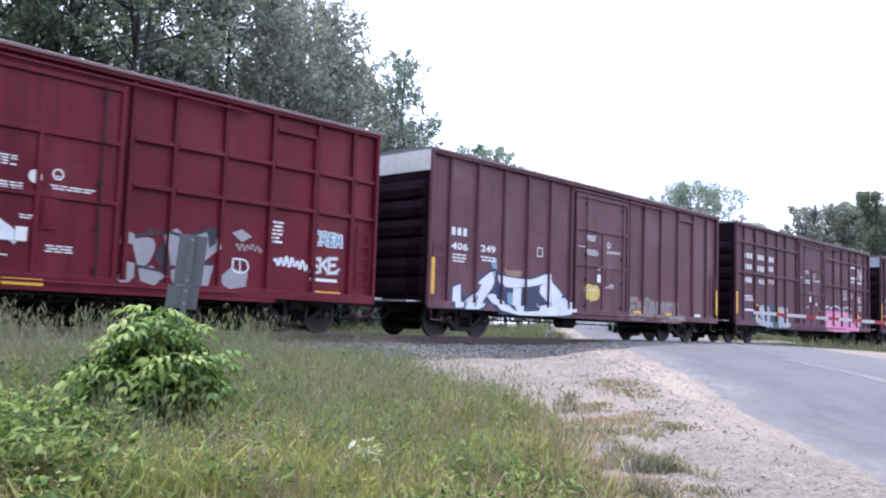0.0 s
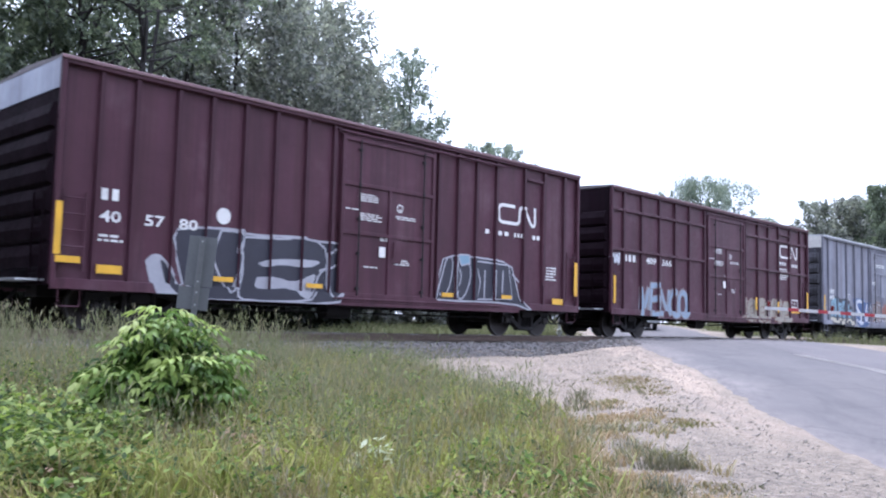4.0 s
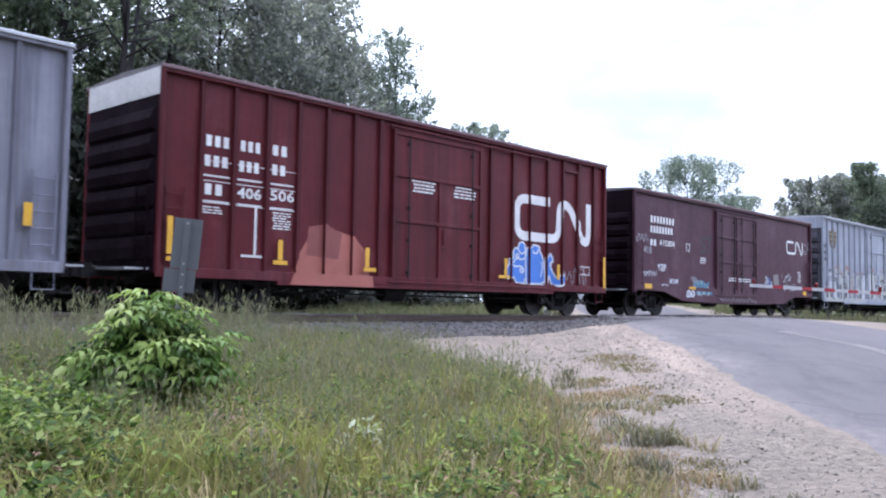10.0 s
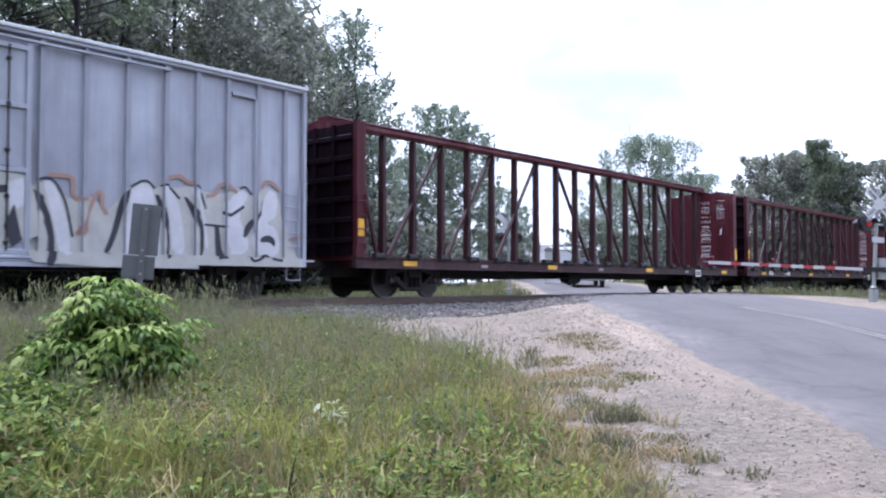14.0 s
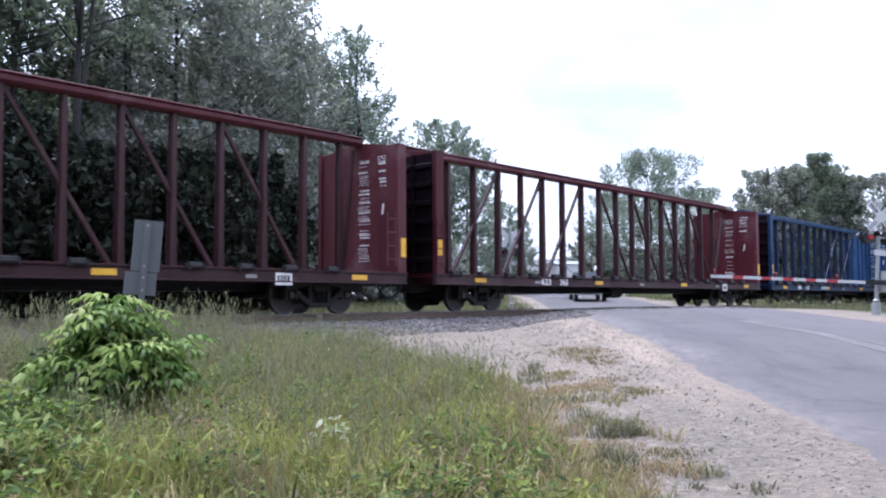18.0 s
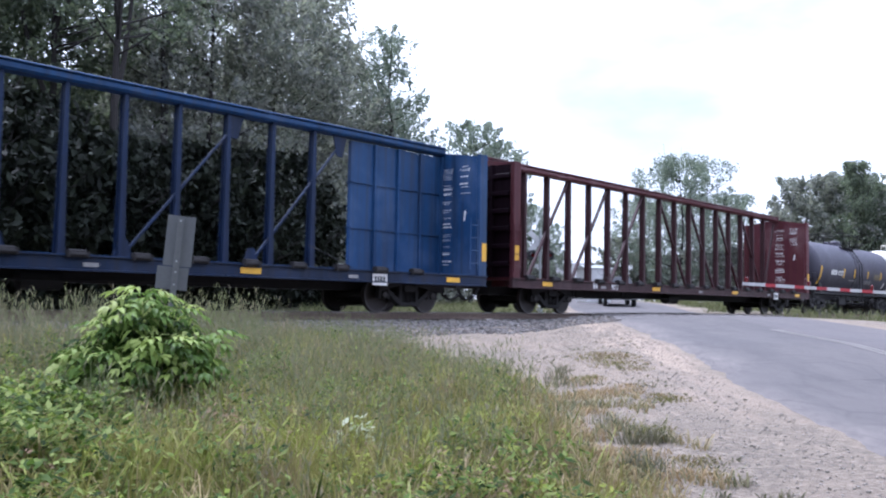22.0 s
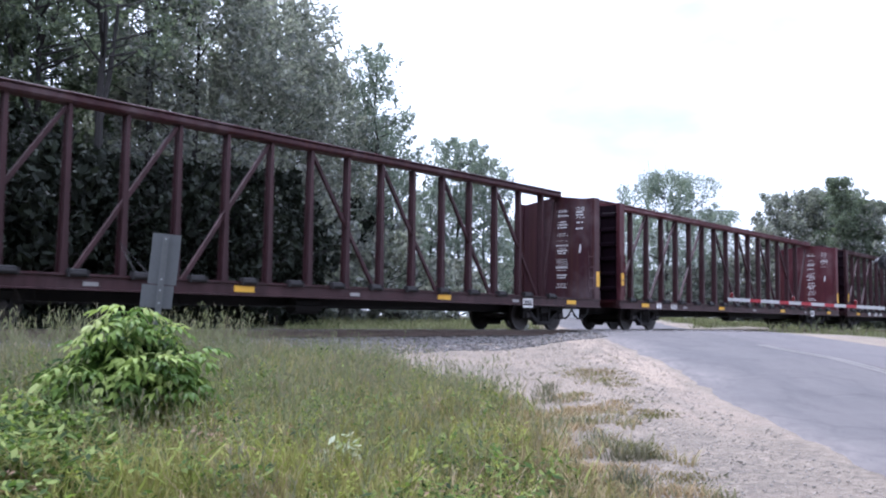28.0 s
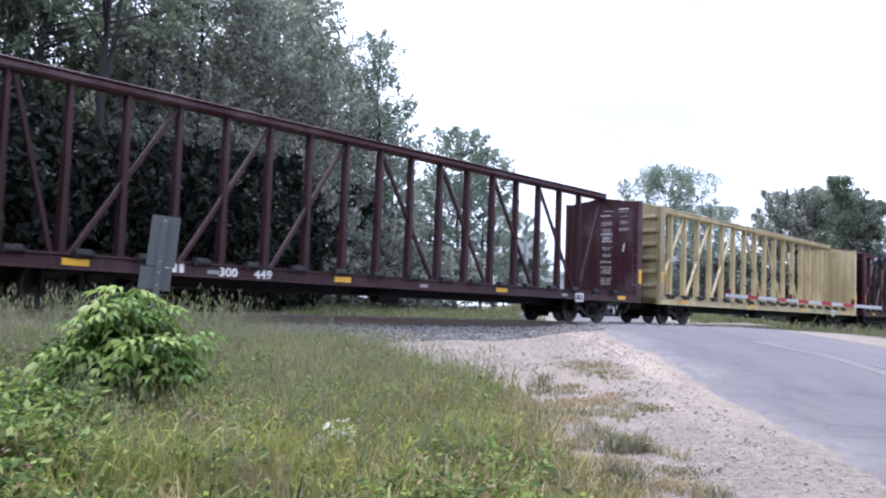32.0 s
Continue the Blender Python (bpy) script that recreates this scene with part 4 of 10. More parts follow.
def ladder(car, x, z0, z1, y, n, mat, w=0.42, name="ladder"):
    m = Mesh()
    for s in (0, w):
        m.box(x + s - 0.015, x + s + 0.015, y - 0.05, y - 0.02, z0, z1)
    for k in range(n):
        z = z0 + (z1 - z0) * (k + 0.5) / n
        m.tube([(x, y - 0.06, z), (x + w, y - 0.06, z)], 0.014, 5)
    return part(name, m, mat, car)


def box_car(x0, length, roof, paint, label, ribs, door, bands=(), sill=0.72, cap=None, smooth=False, wide_door=False, dip=0.0):
    """A boxcar: side sheets with posts, plug door, corrugated ends, roof, sills, ladders and running gear."""
    car = thing("boxcar", label, "boxcar", "freight train", pose(x0, 0, 0))
    MOVING.append((car, x0))
    L = length
    eave = roof - 0.12
    m = Mesh()                                                     # the shell
    m.box(0.06, L - 0.06, PANEL, -PANEL, sill + 0.16, eave - 0.02)
    part("body", m, paint, car, "weathered side sheets")
    m = Mesh()                                                     # roof with cross seams
    k = 15
    prof = [(-1.60, eave + 0.02), (-1.60, eave + 0.07), (-0.8, roof - 0.01), (0, roof + 0.03), (0.8, roof - 0.01), (1.60, eave + 0.07), (1.60, eave + 0.02)]
    vs = [(x, y, z) for x in (-0.02, L + 0.02) for y, z in prof]
    n = len(prof)
    # end walls take a darker paint for soot and the gap's shade
    end_paint = SHADED_GRIMY_GREY if paint in (GREY, WHITE_CAR) else SHADED_SOOTY_END
    m.add(vs, [(i, i + 1, n + i + 1, n + i) for i in range(n - 1)] + [(n - 1, 0, n, 2 * n - 1), tuple(range(n - 1, -1, -1)), tuple(range(n, 2 * n))])
    for i in range(1, k):
        x = L * i / k
        m.beam((x, -1.6, eave + 0.075), (x, 0, roof + 0.04), 0.06, 0.05)
        m.beam((x, 0, roof + 0.04), (x, 1.6, eave + 0.075), 0.06, 0.05)
    part("roof", m, GALV if paint in (GREY, WHITE_CAR) else ROOF_STEEL, car, "weathered steel roof with cross seams")
    for s in (-1, 1):
        m = Mesh()
        m.box(0, L, s * 1.545 - 0.045, s * 1.545 + 0.045, eave - 0.07, eave + 0.015, 0, 0.012)
        part("top_chord", m, paint, car)
        m = Mesh()
        m.box(-0.03, L + 0.03, *sorted((s * 1.59, s * 1.625)), eave + 0.0, eave + 0.075, 0, 0.012)
        part("roof_edge", m, GALV if paint in (GREY, WHITE_CAR) else ROOF_EDGE, car, "dusty folded edge of the roof")
        m = Mesh()
        y0, y1 = (s * 1.56 - 0.035, s * 1.56 + 0.035)
        if dip > 0:                                                # a sill that deepens towards the middle
            pts = [(0, sill + 0.2), (2.0, sill + 0.16), (3.4, sill - dip * 0.75), (6.3, sill - dip), (L - 6.3, sill - dip), (L - 3.4, sill - dip * 0.75), (L - 2.0, sill + 0.16), (L, sill + 0.2)]
            n = len(pts)
            rows = [[(x, y, z) for x, z in pts] for y in (y0, y1)] + [[(x, y, sill + 0.36) for x, z in pts] for y in (y0, y1)]
            m.add(sum(rows, []), [q for k in range(n - 1) for q in ((k, k + 1, 2 * n + k + 1, 2 * n + k), (3 * n + k, 3 * n + k + 1, n + k + 1, n + k), (k, n + k, n + k + 1, k + 1), (2 * n + k, 2 * n + k + 1, 3 * n + k + 1, 3 * n + k))])
        else:
            m.box(0, L, y0, y1, sill + 0.02, sill + 0.22, 0, 0.01)
            k = Mesh()
            k.box(2.9, L - 2.9, y0 + 0.005, y1 - 0.005, sill - 0.06, sill + 0.02)
            part("sill_skirt", k, paint, car)
        part("side_sill", m, paint, car)
        rib_me = None
        for x in ribs if not smooth else ():
            if rib_me is None:
                r = Mesh()
                top, low = eave - 0.07, sill + 0.22
                yi, yo = s * abs(PANEL), s * abs(RIB)
                r.add([(a, y, z) for z in (low, top) for a, y in ((-0.056, yi), (-0.044, yo), (0.044, yo), (0.056, yi))],
                      [(0, 1, 5, 4), (1, 2, 6, 5), (2, 3, 7, 6), (3, 2, 1, 0), (4, 5, 6, 7)])
                rib_me = r.data("side_post", [paint])
            part("side_post", rib_me, None, car, "", pose(x, 0, 0))
        for z in bands:                                            # side rails between the posts
            edges = [0.06] + [r for r in ribs] + [L - 0.06]
            for a, b in zip(edges, edges[1:]):
                if b - a < 0.5 or (a + b) / 2 > door[0] - 0.1 and (a + b) / 2 < door[1] + 0.1:
                    continue
                m = Mesh()
                m.box(a + 0.06, b - 0.06, *sorted((s * 1.50, s * 1.565)), z - 0.045, z + 0.045, 0, 0.01)
                part("side_rail", m, paint, car)
        for x in (0.035, L - 0.035):
            m = Mesh()
            m.box(x - 0.05, x + 0.05, *sorted((s * 1.49, s * 1.60)), sill + 0.1, eave, 0, 0.02)
            part("corner_post", m, paint, car)
        if not smooth:                                             # a raised panel near the far end
            posts = [r for r in ribs if r > door[1] + 2.2]
            a, b = posts[-3] + 0.09, posts[-2] - 0.09
            m = Mesh()
            m.box(a, b, *sorted((s * 1.46, s * 1.4812)), 1.55, eave - 0.42)
            part("side_panel", m, paint, car)
            m = Mesh()
            m.box(a, b, *sorted((s * 1.48, s * 1.56)), eave - 0.42, eave - 0.34, 0, 0.01)
            m.box(b - 0.02, b + 0.03, *sorted((s * 1.48, s * 1.57)), 1.5, eave - 0.42, 0, 0.01)
            part("panel_frame", m, paint, car)
        plug_door(car, door[0], door[1], sill, eave, s, paint, wide_door)
    for x, d in ((0.0, -1), (L, 1)):                               # ends
        m = Mesh()
        m.box(min(x, x - d * 0.06), max(x, x - d * 0.06), -1.49, 1.49, sill + 0.1, eave)
        rows, rib_end, levels = 6, None, []
        low, high = sill + 0.35, eave - 0.75
        for i in range(rows):
            z = low + (high - low) * (i + 0.5) / rows
            hh = (high - low) / rows * 0.46
            if rib_end is None:
                r = Mesh()
                edge = [(0.0, hh), (0.05, hh * 0.9), (0.105, hh * 0.05), (0.075, -hh * 0.8), (0.0, -hh)]
                r.add([(x + d * o, sy * (1.40 - o * 0.6), zz) for sy in (-1, 1) for o, zz in edge], [(k, k + 1, k + 6, k + 5) for k in range(4)] + [(0, 1, 2, 3, 4), (9, 8, 7, 6, 5)])
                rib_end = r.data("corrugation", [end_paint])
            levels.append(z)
        end = part("end", m, end_paint, car, "sooty corrugated end wall, darkened for the shade between cars")
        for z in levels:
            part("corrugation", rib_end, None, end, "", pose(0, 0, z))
        if cap:
            m = Mesh()
            m.box(min(x + d * 0.004, x + d * 0.02), max(x + d * 0.004, x + d * 0.02), -1.52, 1.52, eave - 0.52, eave + 0.04)
            part("end_cap", m, cap, end, "pale bare-metal upper end panel")
        m = Mesh()
        m.box(min(x, x + d * 0.5), max(x, x + d * 0.5), -1.3, 1.3, sill + 0.16, sill + 0.20)
        part("crossover_platform", m, GALV, end)
        lm = Mesh()
        for yy in (-1.36, -0.92):
            lm.box(min(x + d * 0.10, x + d * 0.13), max(x + d * 0.10, x + d * 0.13), yy - 0.015, yy + 0.015, sill + 0.1, 2.5)
        for i in range(5):
            z = sill + 0.3 + i * 0.38
            lm.tube([(x + d * 0.14, -1.36, z), (x + d * 0.14, -0.92, z)], 0.013, 5)
        part("end_ladder", lm, end_paint, end)
        for yy in (-1.56, 1.56):
            sx = x - d * 0.35
            sm = Mesh()
            sm.tube([(sx - 0.2, yy, sill + 0.1), (sx - 0.2, yy, sill - 0.28), (sx + 0.2, yy, sill - 0.28), (sx + 0.2, yy, sill + 0.1)], 0.016, 5)
            part("sill_step", sm, paint, car)
    for xx in (0.16, L - 0.60):
        ladder(car, xx, sill + 0.35, 2.55, -1.52, 5, paint)
    m = Mesh()                                                     # underframe, brake gear
    m.box(0.3, L - 0.3, -0.25, 0.25, 0.62, sill + 0.16)
    for i in range(9):
        x = 2.8 + (L - 5.6) * i / 8
        m.box(x - 0.07, x + 0.07, -1.45, 1.45, sill - 0.02, sill + 0.16)
    m.turned([(L * 0.42, 0.05), (L * 0.42 + 0.03, 0.2), (L * 0.42 + 0.75, 0.2), (L * 0.42 + 0.78, 0.05)], "x", 12, 0, (0, -0.75, 0.55))
    m.tube([(2.9, -0.9, 0.50), (L - 2.9, -0.9, 0.50)], 0.022, 5)
    for x in (4.2, L - 4.2):
        m.beam((x, -0.9, 0.48), (x, -0.9, sill), 0.03, 0.03)
    part("underframe", m, UNDER, car, "grimy underframe with brake rigging")
    running_gear(car, x0, L, 1.95)
    return car


def plug_door(car, d0, d1, sill, eave, s, paint, double=False):
    """A plug door with its frame, rails, stiles and locking rods."""
    y0, y1 = sorted((s * 1.50, s * 1.555))
    m = Mesh()
    m.box(d0, d1, y0, y1, sill + 0.12, eave - 0.22)
    door = part("door", m, paint, car, "closed plug door")

    def bar(name, xa, xb, za, zb, out=0.045, mat=paint):
        b = Mesh()
        b.box(xa, xb, *sorted((s * 1.555, s * (1.555 + out))), za, zb, 0, 0.008)
        return part(name, b, mat, door)

    H = eave - 0.22 - sill - 0.12
    zs = [sill + 0.12 + H * k for k in (0.02, 0.40, 0.70, 0.975)]
    for z in zs:
        bar("rail", d0 + 0.03, d1 - 0.03, z - 0.045, z + 0.045)
    for x in (d0 + 0.05, d1 - 0.05):
        bar("stile", x - 0.05, x + 0.05, sill + 0.14, eave - 0.24)
    mid = (d0 + d1) / 2
    bar("stile", mid - 0.04, mid + 0.04, zs[0], zs[2])
    if double:
        bar("stile", mid - 0.09, mid - 0.05, zs[0], zs[3])
    for x in ((d0 + 0.55, d1 - 0.42) if not double else (d0 + 0.4, mid - 0.35, mid + 0.35, d1 - 0.4)):
        r = Mesh()
        r.tube([(x, s * 1.61, sill + 0.2), (x, s * 1.61, eave - 0.3)], 0.017, 6)
        for k in range(5):
            z = sill + 0.35 + (eave - sill - 0.9) * k / 4
            r.box(x - 0.035, x + 0.035, *sorted((s * 1.555, s * 1.625)), z - 0.03, z + 0.03)
        part("lock_rod", r, UNDER, door, "dark steel locking rod")
    r = Mesh()
    r.box(mid + 0.05, mid + 0.40, *sorted((s * 1.555, s * 1.585)), 1.75, 2.35, 0, 0.01)
    r.tube([(mid + 0.12, s * 1.61, 1.85), (mid + 0.12, s * 1.63, 2.25)], 0.02, 6)
    part("door_latch", r, paint, door)
    for z, h in ((sill + 0.10, 0.05), (eave - 0.17, 0.05)):
        t = Mesh()
        t.box(d0 - 0.15, d1 + (d1 - d0) * 0.9 if not double else d1 + 0.2, *sorted((s * 1.56, s * 1.625)), z - h / 2, z + h / 2, 0, 0.01)
        part("door_track", t, paint, car)


RIBS = [0.80, 1.93, 3.08, 4.20, 5.30, 6.38, 9.82, 10.75, 11.92, 13.15, 14.35, 15.40]
DOOR = (6.55, 9.65)


# -- centre-beam flat cars --
G_GREY_SILL = worn("worn_grey_stencil", (0.26, 0.25, 0.25), amount=0.4)


def centre_beam(x0, length, paint, label, posts=None, solid=0.0, diag=True, web=None, seed=0, plates=True, text=True, inner=None, first=1.25, step=1.262):
    """A centre-beam flat car: deck and sills, a bulkhead at each end, and a truss of posts along the middle."""
    car = thing("centre_beam_flat_car", label, "flat car", "freight train", pose(x0, 0, 0))
    MOVING.append((car, x0))
    rnd = random.Random(seed)
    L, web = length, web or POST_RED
    m = Mesh()
    m.box(0.1, L - 0.1, -1.46, 1.46, 0.98, 1.06)
    for i in range(24):
        x = 0.6 + (L - 1.2) * i / 23
        m.box(x - 0.05, x + 0.05, -1.4, 1.4, 0.80, 0.98)
    part("deck", m, paint, car, "worn steel deck")
    for s in (-1, 1):
        m = Mesh()
        sec = [(1.42, 0.75), (1.60, 0.75), (1.60, 0.775), (1.55, 0.785), (1.55, 1.01), (1.60, 1.015), (1.60, 1.045), (1.42, 1.045)]
        n = len(sec)
        m.add([(x, s * a, z) for x in (0, L) for a, z in sec], [(k, (k + 1) % n, n + (k + 1) % n, n + k) for k in range(n)] + [tuple(range(n)), tuple(range(2 * n - 1, n - 1, -1))])
        part("side_sill", m, web, car, "side sill in the truss posts' paint")
        wm = Mesh()                                                # tie-down winches
        wm.box(-0.16, 0.16, *sorted((s * 1.48, s * 1.64)), 1.0, 1.14, 0, 0.03)
        wm.turned([(-0.19, 0.055), (0.19, 0.055)], "x", 8, 0, (0, s * 1.62, 1.045))
        wm.box(-0.20, -0.16, *sorted((s * 1.55, s * 1.68)), 0.985, 1.11)
        wm.box(0.16, 0.20, *sorted((s * 1.55, s * 1.68)), 0.985, 1.11)
        wme = wm.data("winch", [UNDER])
        for i in range(int((L - 1.2) / 1.268)):
            part("winch", wme, None, car, "", pose(0.78 + 1.268 * i, 0, 0))
    m = Mesh()
    m.box(0.4, L - 0.4, -0.32, 0.32, 0.55, 0.98)
    m.turned([(L * 0.45, 0.05), (L * 0.45 + 0.03, 0.2), (L * 0.45 + 0.8, 0.2), (L * 0.45 + 0.83, 0.05)], "x", 12, 0, (0, -0.75, 0.58))
    m.tube([(3.5, -1.0, 0.50), (L - 7.5, -1.0, 0.62)], 0.02, 5)
    for x in (3.9, 4.1, 6.9, 7.1):
        m.beam((x, -1.0, 0.50), (x, -1.0, 0.78), 0.03, 0.03)
    part("underframe", m, UNDER, car, "grimy underframe with brake rigging")
    # the truss
    m = Mesh()
    m.box(0.3, L - 0.3, -0.20, 0.20, 4.54, 4.73, 0, 0.05)
    m.box(0.3, L - 0.3, -0.235, 0.235, 4.71, 4.76, 0, 0.02)
    part("top_chord", m, paint, car, "long top beam of the truss")
    posts = posts or [first + step * i for i in range(int((L - 0.9 - first) / step) + 1)]
    pm = Mesh()                                                    # one post: an I-section, a little wider at its foot
    sec = [(-1, -1), (1, -1), (1, -0.78), (0.22, -0.78), (0.22, 0.78), (1, 0.78), (1, 1), (-1, 1), (-1, 0.78), (-0.22, 0.78), (-0.22, -0.78), (-1, -0.78)]
    pm.add([(a * w, y * 0.105, z) for z, w in ((1.06, 0.082), (2.2, 0.062), (4.56, 0.042)) for a, y in sec], [(r * 12 + k, r * 12 + (k + 1) % 12, r * 12 + 12 + (k + 1) % 12, r * 12 + 12 + k) for r in range(2) for k in range(12)])
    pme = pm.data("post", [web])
    for x in posts:
        part("post", pme, None, car, "", pose(x, 0, 0))
    if diag:
        p = posts                                                  # braces rise to the middle and fall away from it
        spans = [(p[0] + 0.15, 4.5, p[1] - 0.2, 1.1)] + [(p[i] + 0.2, 1.1, p[i + 2] - 0.05, 4.5) for i in (1, 3, 5)]
        spans += [(p[i] + 0.05, 4.5, p[i + 2] - 0.2, 1.1) for i in (8, 10, 12, 14) if i + 2 < len(p)]
        spans += [(p[-1] + 0.15, 1.1, L - 0.45, 4.4)]
        for a, za, b, zb in spans:
            d = Mesh()
            d.beam((a, 0, za), (b, 0, zb), 0.085, 0.09, 0, (0, 1, 0))
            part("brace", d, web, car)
    if solid:
        for a, b in ((0.3, solid), (L - solid, L - 0.3)):
            d = Mesh()
            d.box(a, b, -0.06, 0.06, 1.06, 4.48)
            part("web_panel", d, paint, car, "solid web panel")
            for x in (a + (b - a) * 0.5, a + (b - a) * 0.76, b - 0.05) if plates else [a + (b - a) * k / 4 - 0.03 for k in range(1, 5)]:
                d = Mesh()
                d.box(x - 0.05, x + 0.05, -0.14, 0.14, 1.06, 4.48, 0, 0.01)
                part("stiffener", d, web if plates else paint, car)
            for z in (2.2, 3.4):
                d = Mesh()
                d.box(a, b, -0.10, 0.10, z - 0.02, z + 0.02)
                part("stiffener", d, web if plates else paint, car)
    for i in range(2):                                             # slack tie-down cables against the truss
        x = 3.0 + rnd.random() * (L - 7)
        c = Mesh()
        c.tube([(x, -1.5, 1.08), (x + rnd.uniform(-0.9, 0.9), -0.3, 1.06 + rnd.uniform(0.4, 1.1))], 0.009, 4)
        part("tie_cable", c, UNDER, car)
    # bulkheads
    for x, d in ((0.0, 1), (L, -1)):
        xa, xb = sorted((x + d * 0.08, x + d * 0.26))
        m = Mesh()
        m.add([(xx, y, z) for xx in (xa, xb) for y, z in ((-1.45, 1.06), (1.45, 1.06), (1.45, 4.40), (0, 4.62), (-1.45, 4.40))],
              [(4, 3, 2, 1, 0), (5, 6, 7, 8, 9), (0, 1, 6, 5), (1, 2, 7, 6), (2, 3, 8, 7), (3, 4, 9, 8), (4, 0, 5, 9)])
        bulk = part("bulkhead", m, inner or paint, car, "tall steel bulkhead")
        for k in range(6):
            z = 1.45 + 0.52 * k
            c = Mesh()
            c.box(*sorted((x - d * 0.02, x + d * 0.08)), -1.40, 1.40, z - 0.07, z + 0.07, 0, 0.02)
            part("stiffener", c, SHADED_SOOTY_END if inner is None else inner, bulk)
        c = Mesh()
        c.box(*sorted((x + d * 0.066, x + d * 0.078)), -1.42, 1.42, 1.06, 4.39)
        part("end_sheet", c, SHADED_SOOTY_END if inner is None else inner, bulk, "sooty outer sheet in shade-darkened paint")
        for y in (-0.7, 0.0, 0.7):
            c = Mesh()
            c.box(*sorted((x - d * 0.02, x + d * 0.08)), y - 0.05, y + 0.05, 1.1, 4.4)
            part("stiffener", c, SHADED_SOOTY_END if inner is None else inner, bulk)
        for s in (-1, 1):
            c = Mesh()
            c.box(*sorted((x, x + d * 0.34)), *sorted((s * 1.42, s * 1.56)), 1.04, 4.44, 0, 0.02)
            part("edge_post", c, paint, bulk)
        if text:
            ix = xb + 0.004 if d > 0 else xa - 0.004
            tm = Mesh()
            for ya, yb, z, low in ((-0.48, 0.04, 4.1, 1.35), (-1.14, -0.70, 4.15, 3.35)):
                while z > low:
                    h = rnd.choice((0.014, 0.016, 0.02, 0.045))
                    e = ya + (yb - ya) * rnd.uniform(0.0, 0.25)
                    stop = yb - (yb - ya) * rnd.uniform(0.0, 0.25)
                    while e < stop:
                        f = min(stop, e + rnd.uniform(0.05, 0.16))
                        tm.add([(ix, e, z), (ix, f, z), (ix, f, z + h), (ix, e, z + h)], [(0, 1, 2, 3)])
                        e = f + 0.03
                    z -= h + rnd.choice((0.035, 0.04, 0.05, 0.16))
            tm.add([(ix, -0.96, 2.62), (ix, -0.89, 2.60), (ix, -0.93, 2.88), (ix, -1.00, 2.90)], [(0, 1, 2, 3)])
            tagged(part("stencil", tm, WHITE_LET, bulk, "columns of small white print"), kind="stuff")
    for xx, st in ((0.36, 0), (L - 0.4, 0)):
        ladder(car, xx - 0.36, 1.2, 2.6, -1.56, 4, paint, 0.3)
    plate(car, 0.06, 0.26, 1.55, 1.98, YELLOW_LET, -1.565, label="yellow reflector")
    plate(car, L - 0.22, L - 0.04, 1.45, 1.95, YELLOW_LET, -1.565, label="yellow reflector")
    for k in range(7):
        x = 1.6 + (L - 3.4) * k / 6 + rnd.uniform(-0.2, 0.2)
        plate(car, x, x + (0.52 if k % 2 == 0 else 0.3), 0.83, 0.96 if k % 2 == 0 else 0.91, YELLOW_LET if k % 2 == 0 else G_GREY_SILL, -1.555, label="yellow reflector" if k % 2 == 0 else "faded white stencil panel")
    pl = plate(car, L - 4.35, L - 3.87, 0.68, 0.96, WHITE_LET, -1.575, "placard", "white placard with a dark code block")
    m = Mesh()
    for k in range(4):
        m.add([(L - 4.30 + 0.095 * k, -1.5845, 0.74), (L - 4.23 + 0.095 * k, -1.5845, 0.74), (L - 4.23 + 0.095 * k, -1.5845, 0.90), (L - 4.30 + 0.095 * k, -1.5845, 0.90)], [(0, 1, 2, 3)])
    part("code_block", m, BLACK_LET, pl)
    running_gear(car, x0, L, 2.6)
    return car


def sill_word(car, s, x, w, h=0.2, z=0.79):
    return word(car, s, x, z, -1.562, h, WHITE_LET, w)


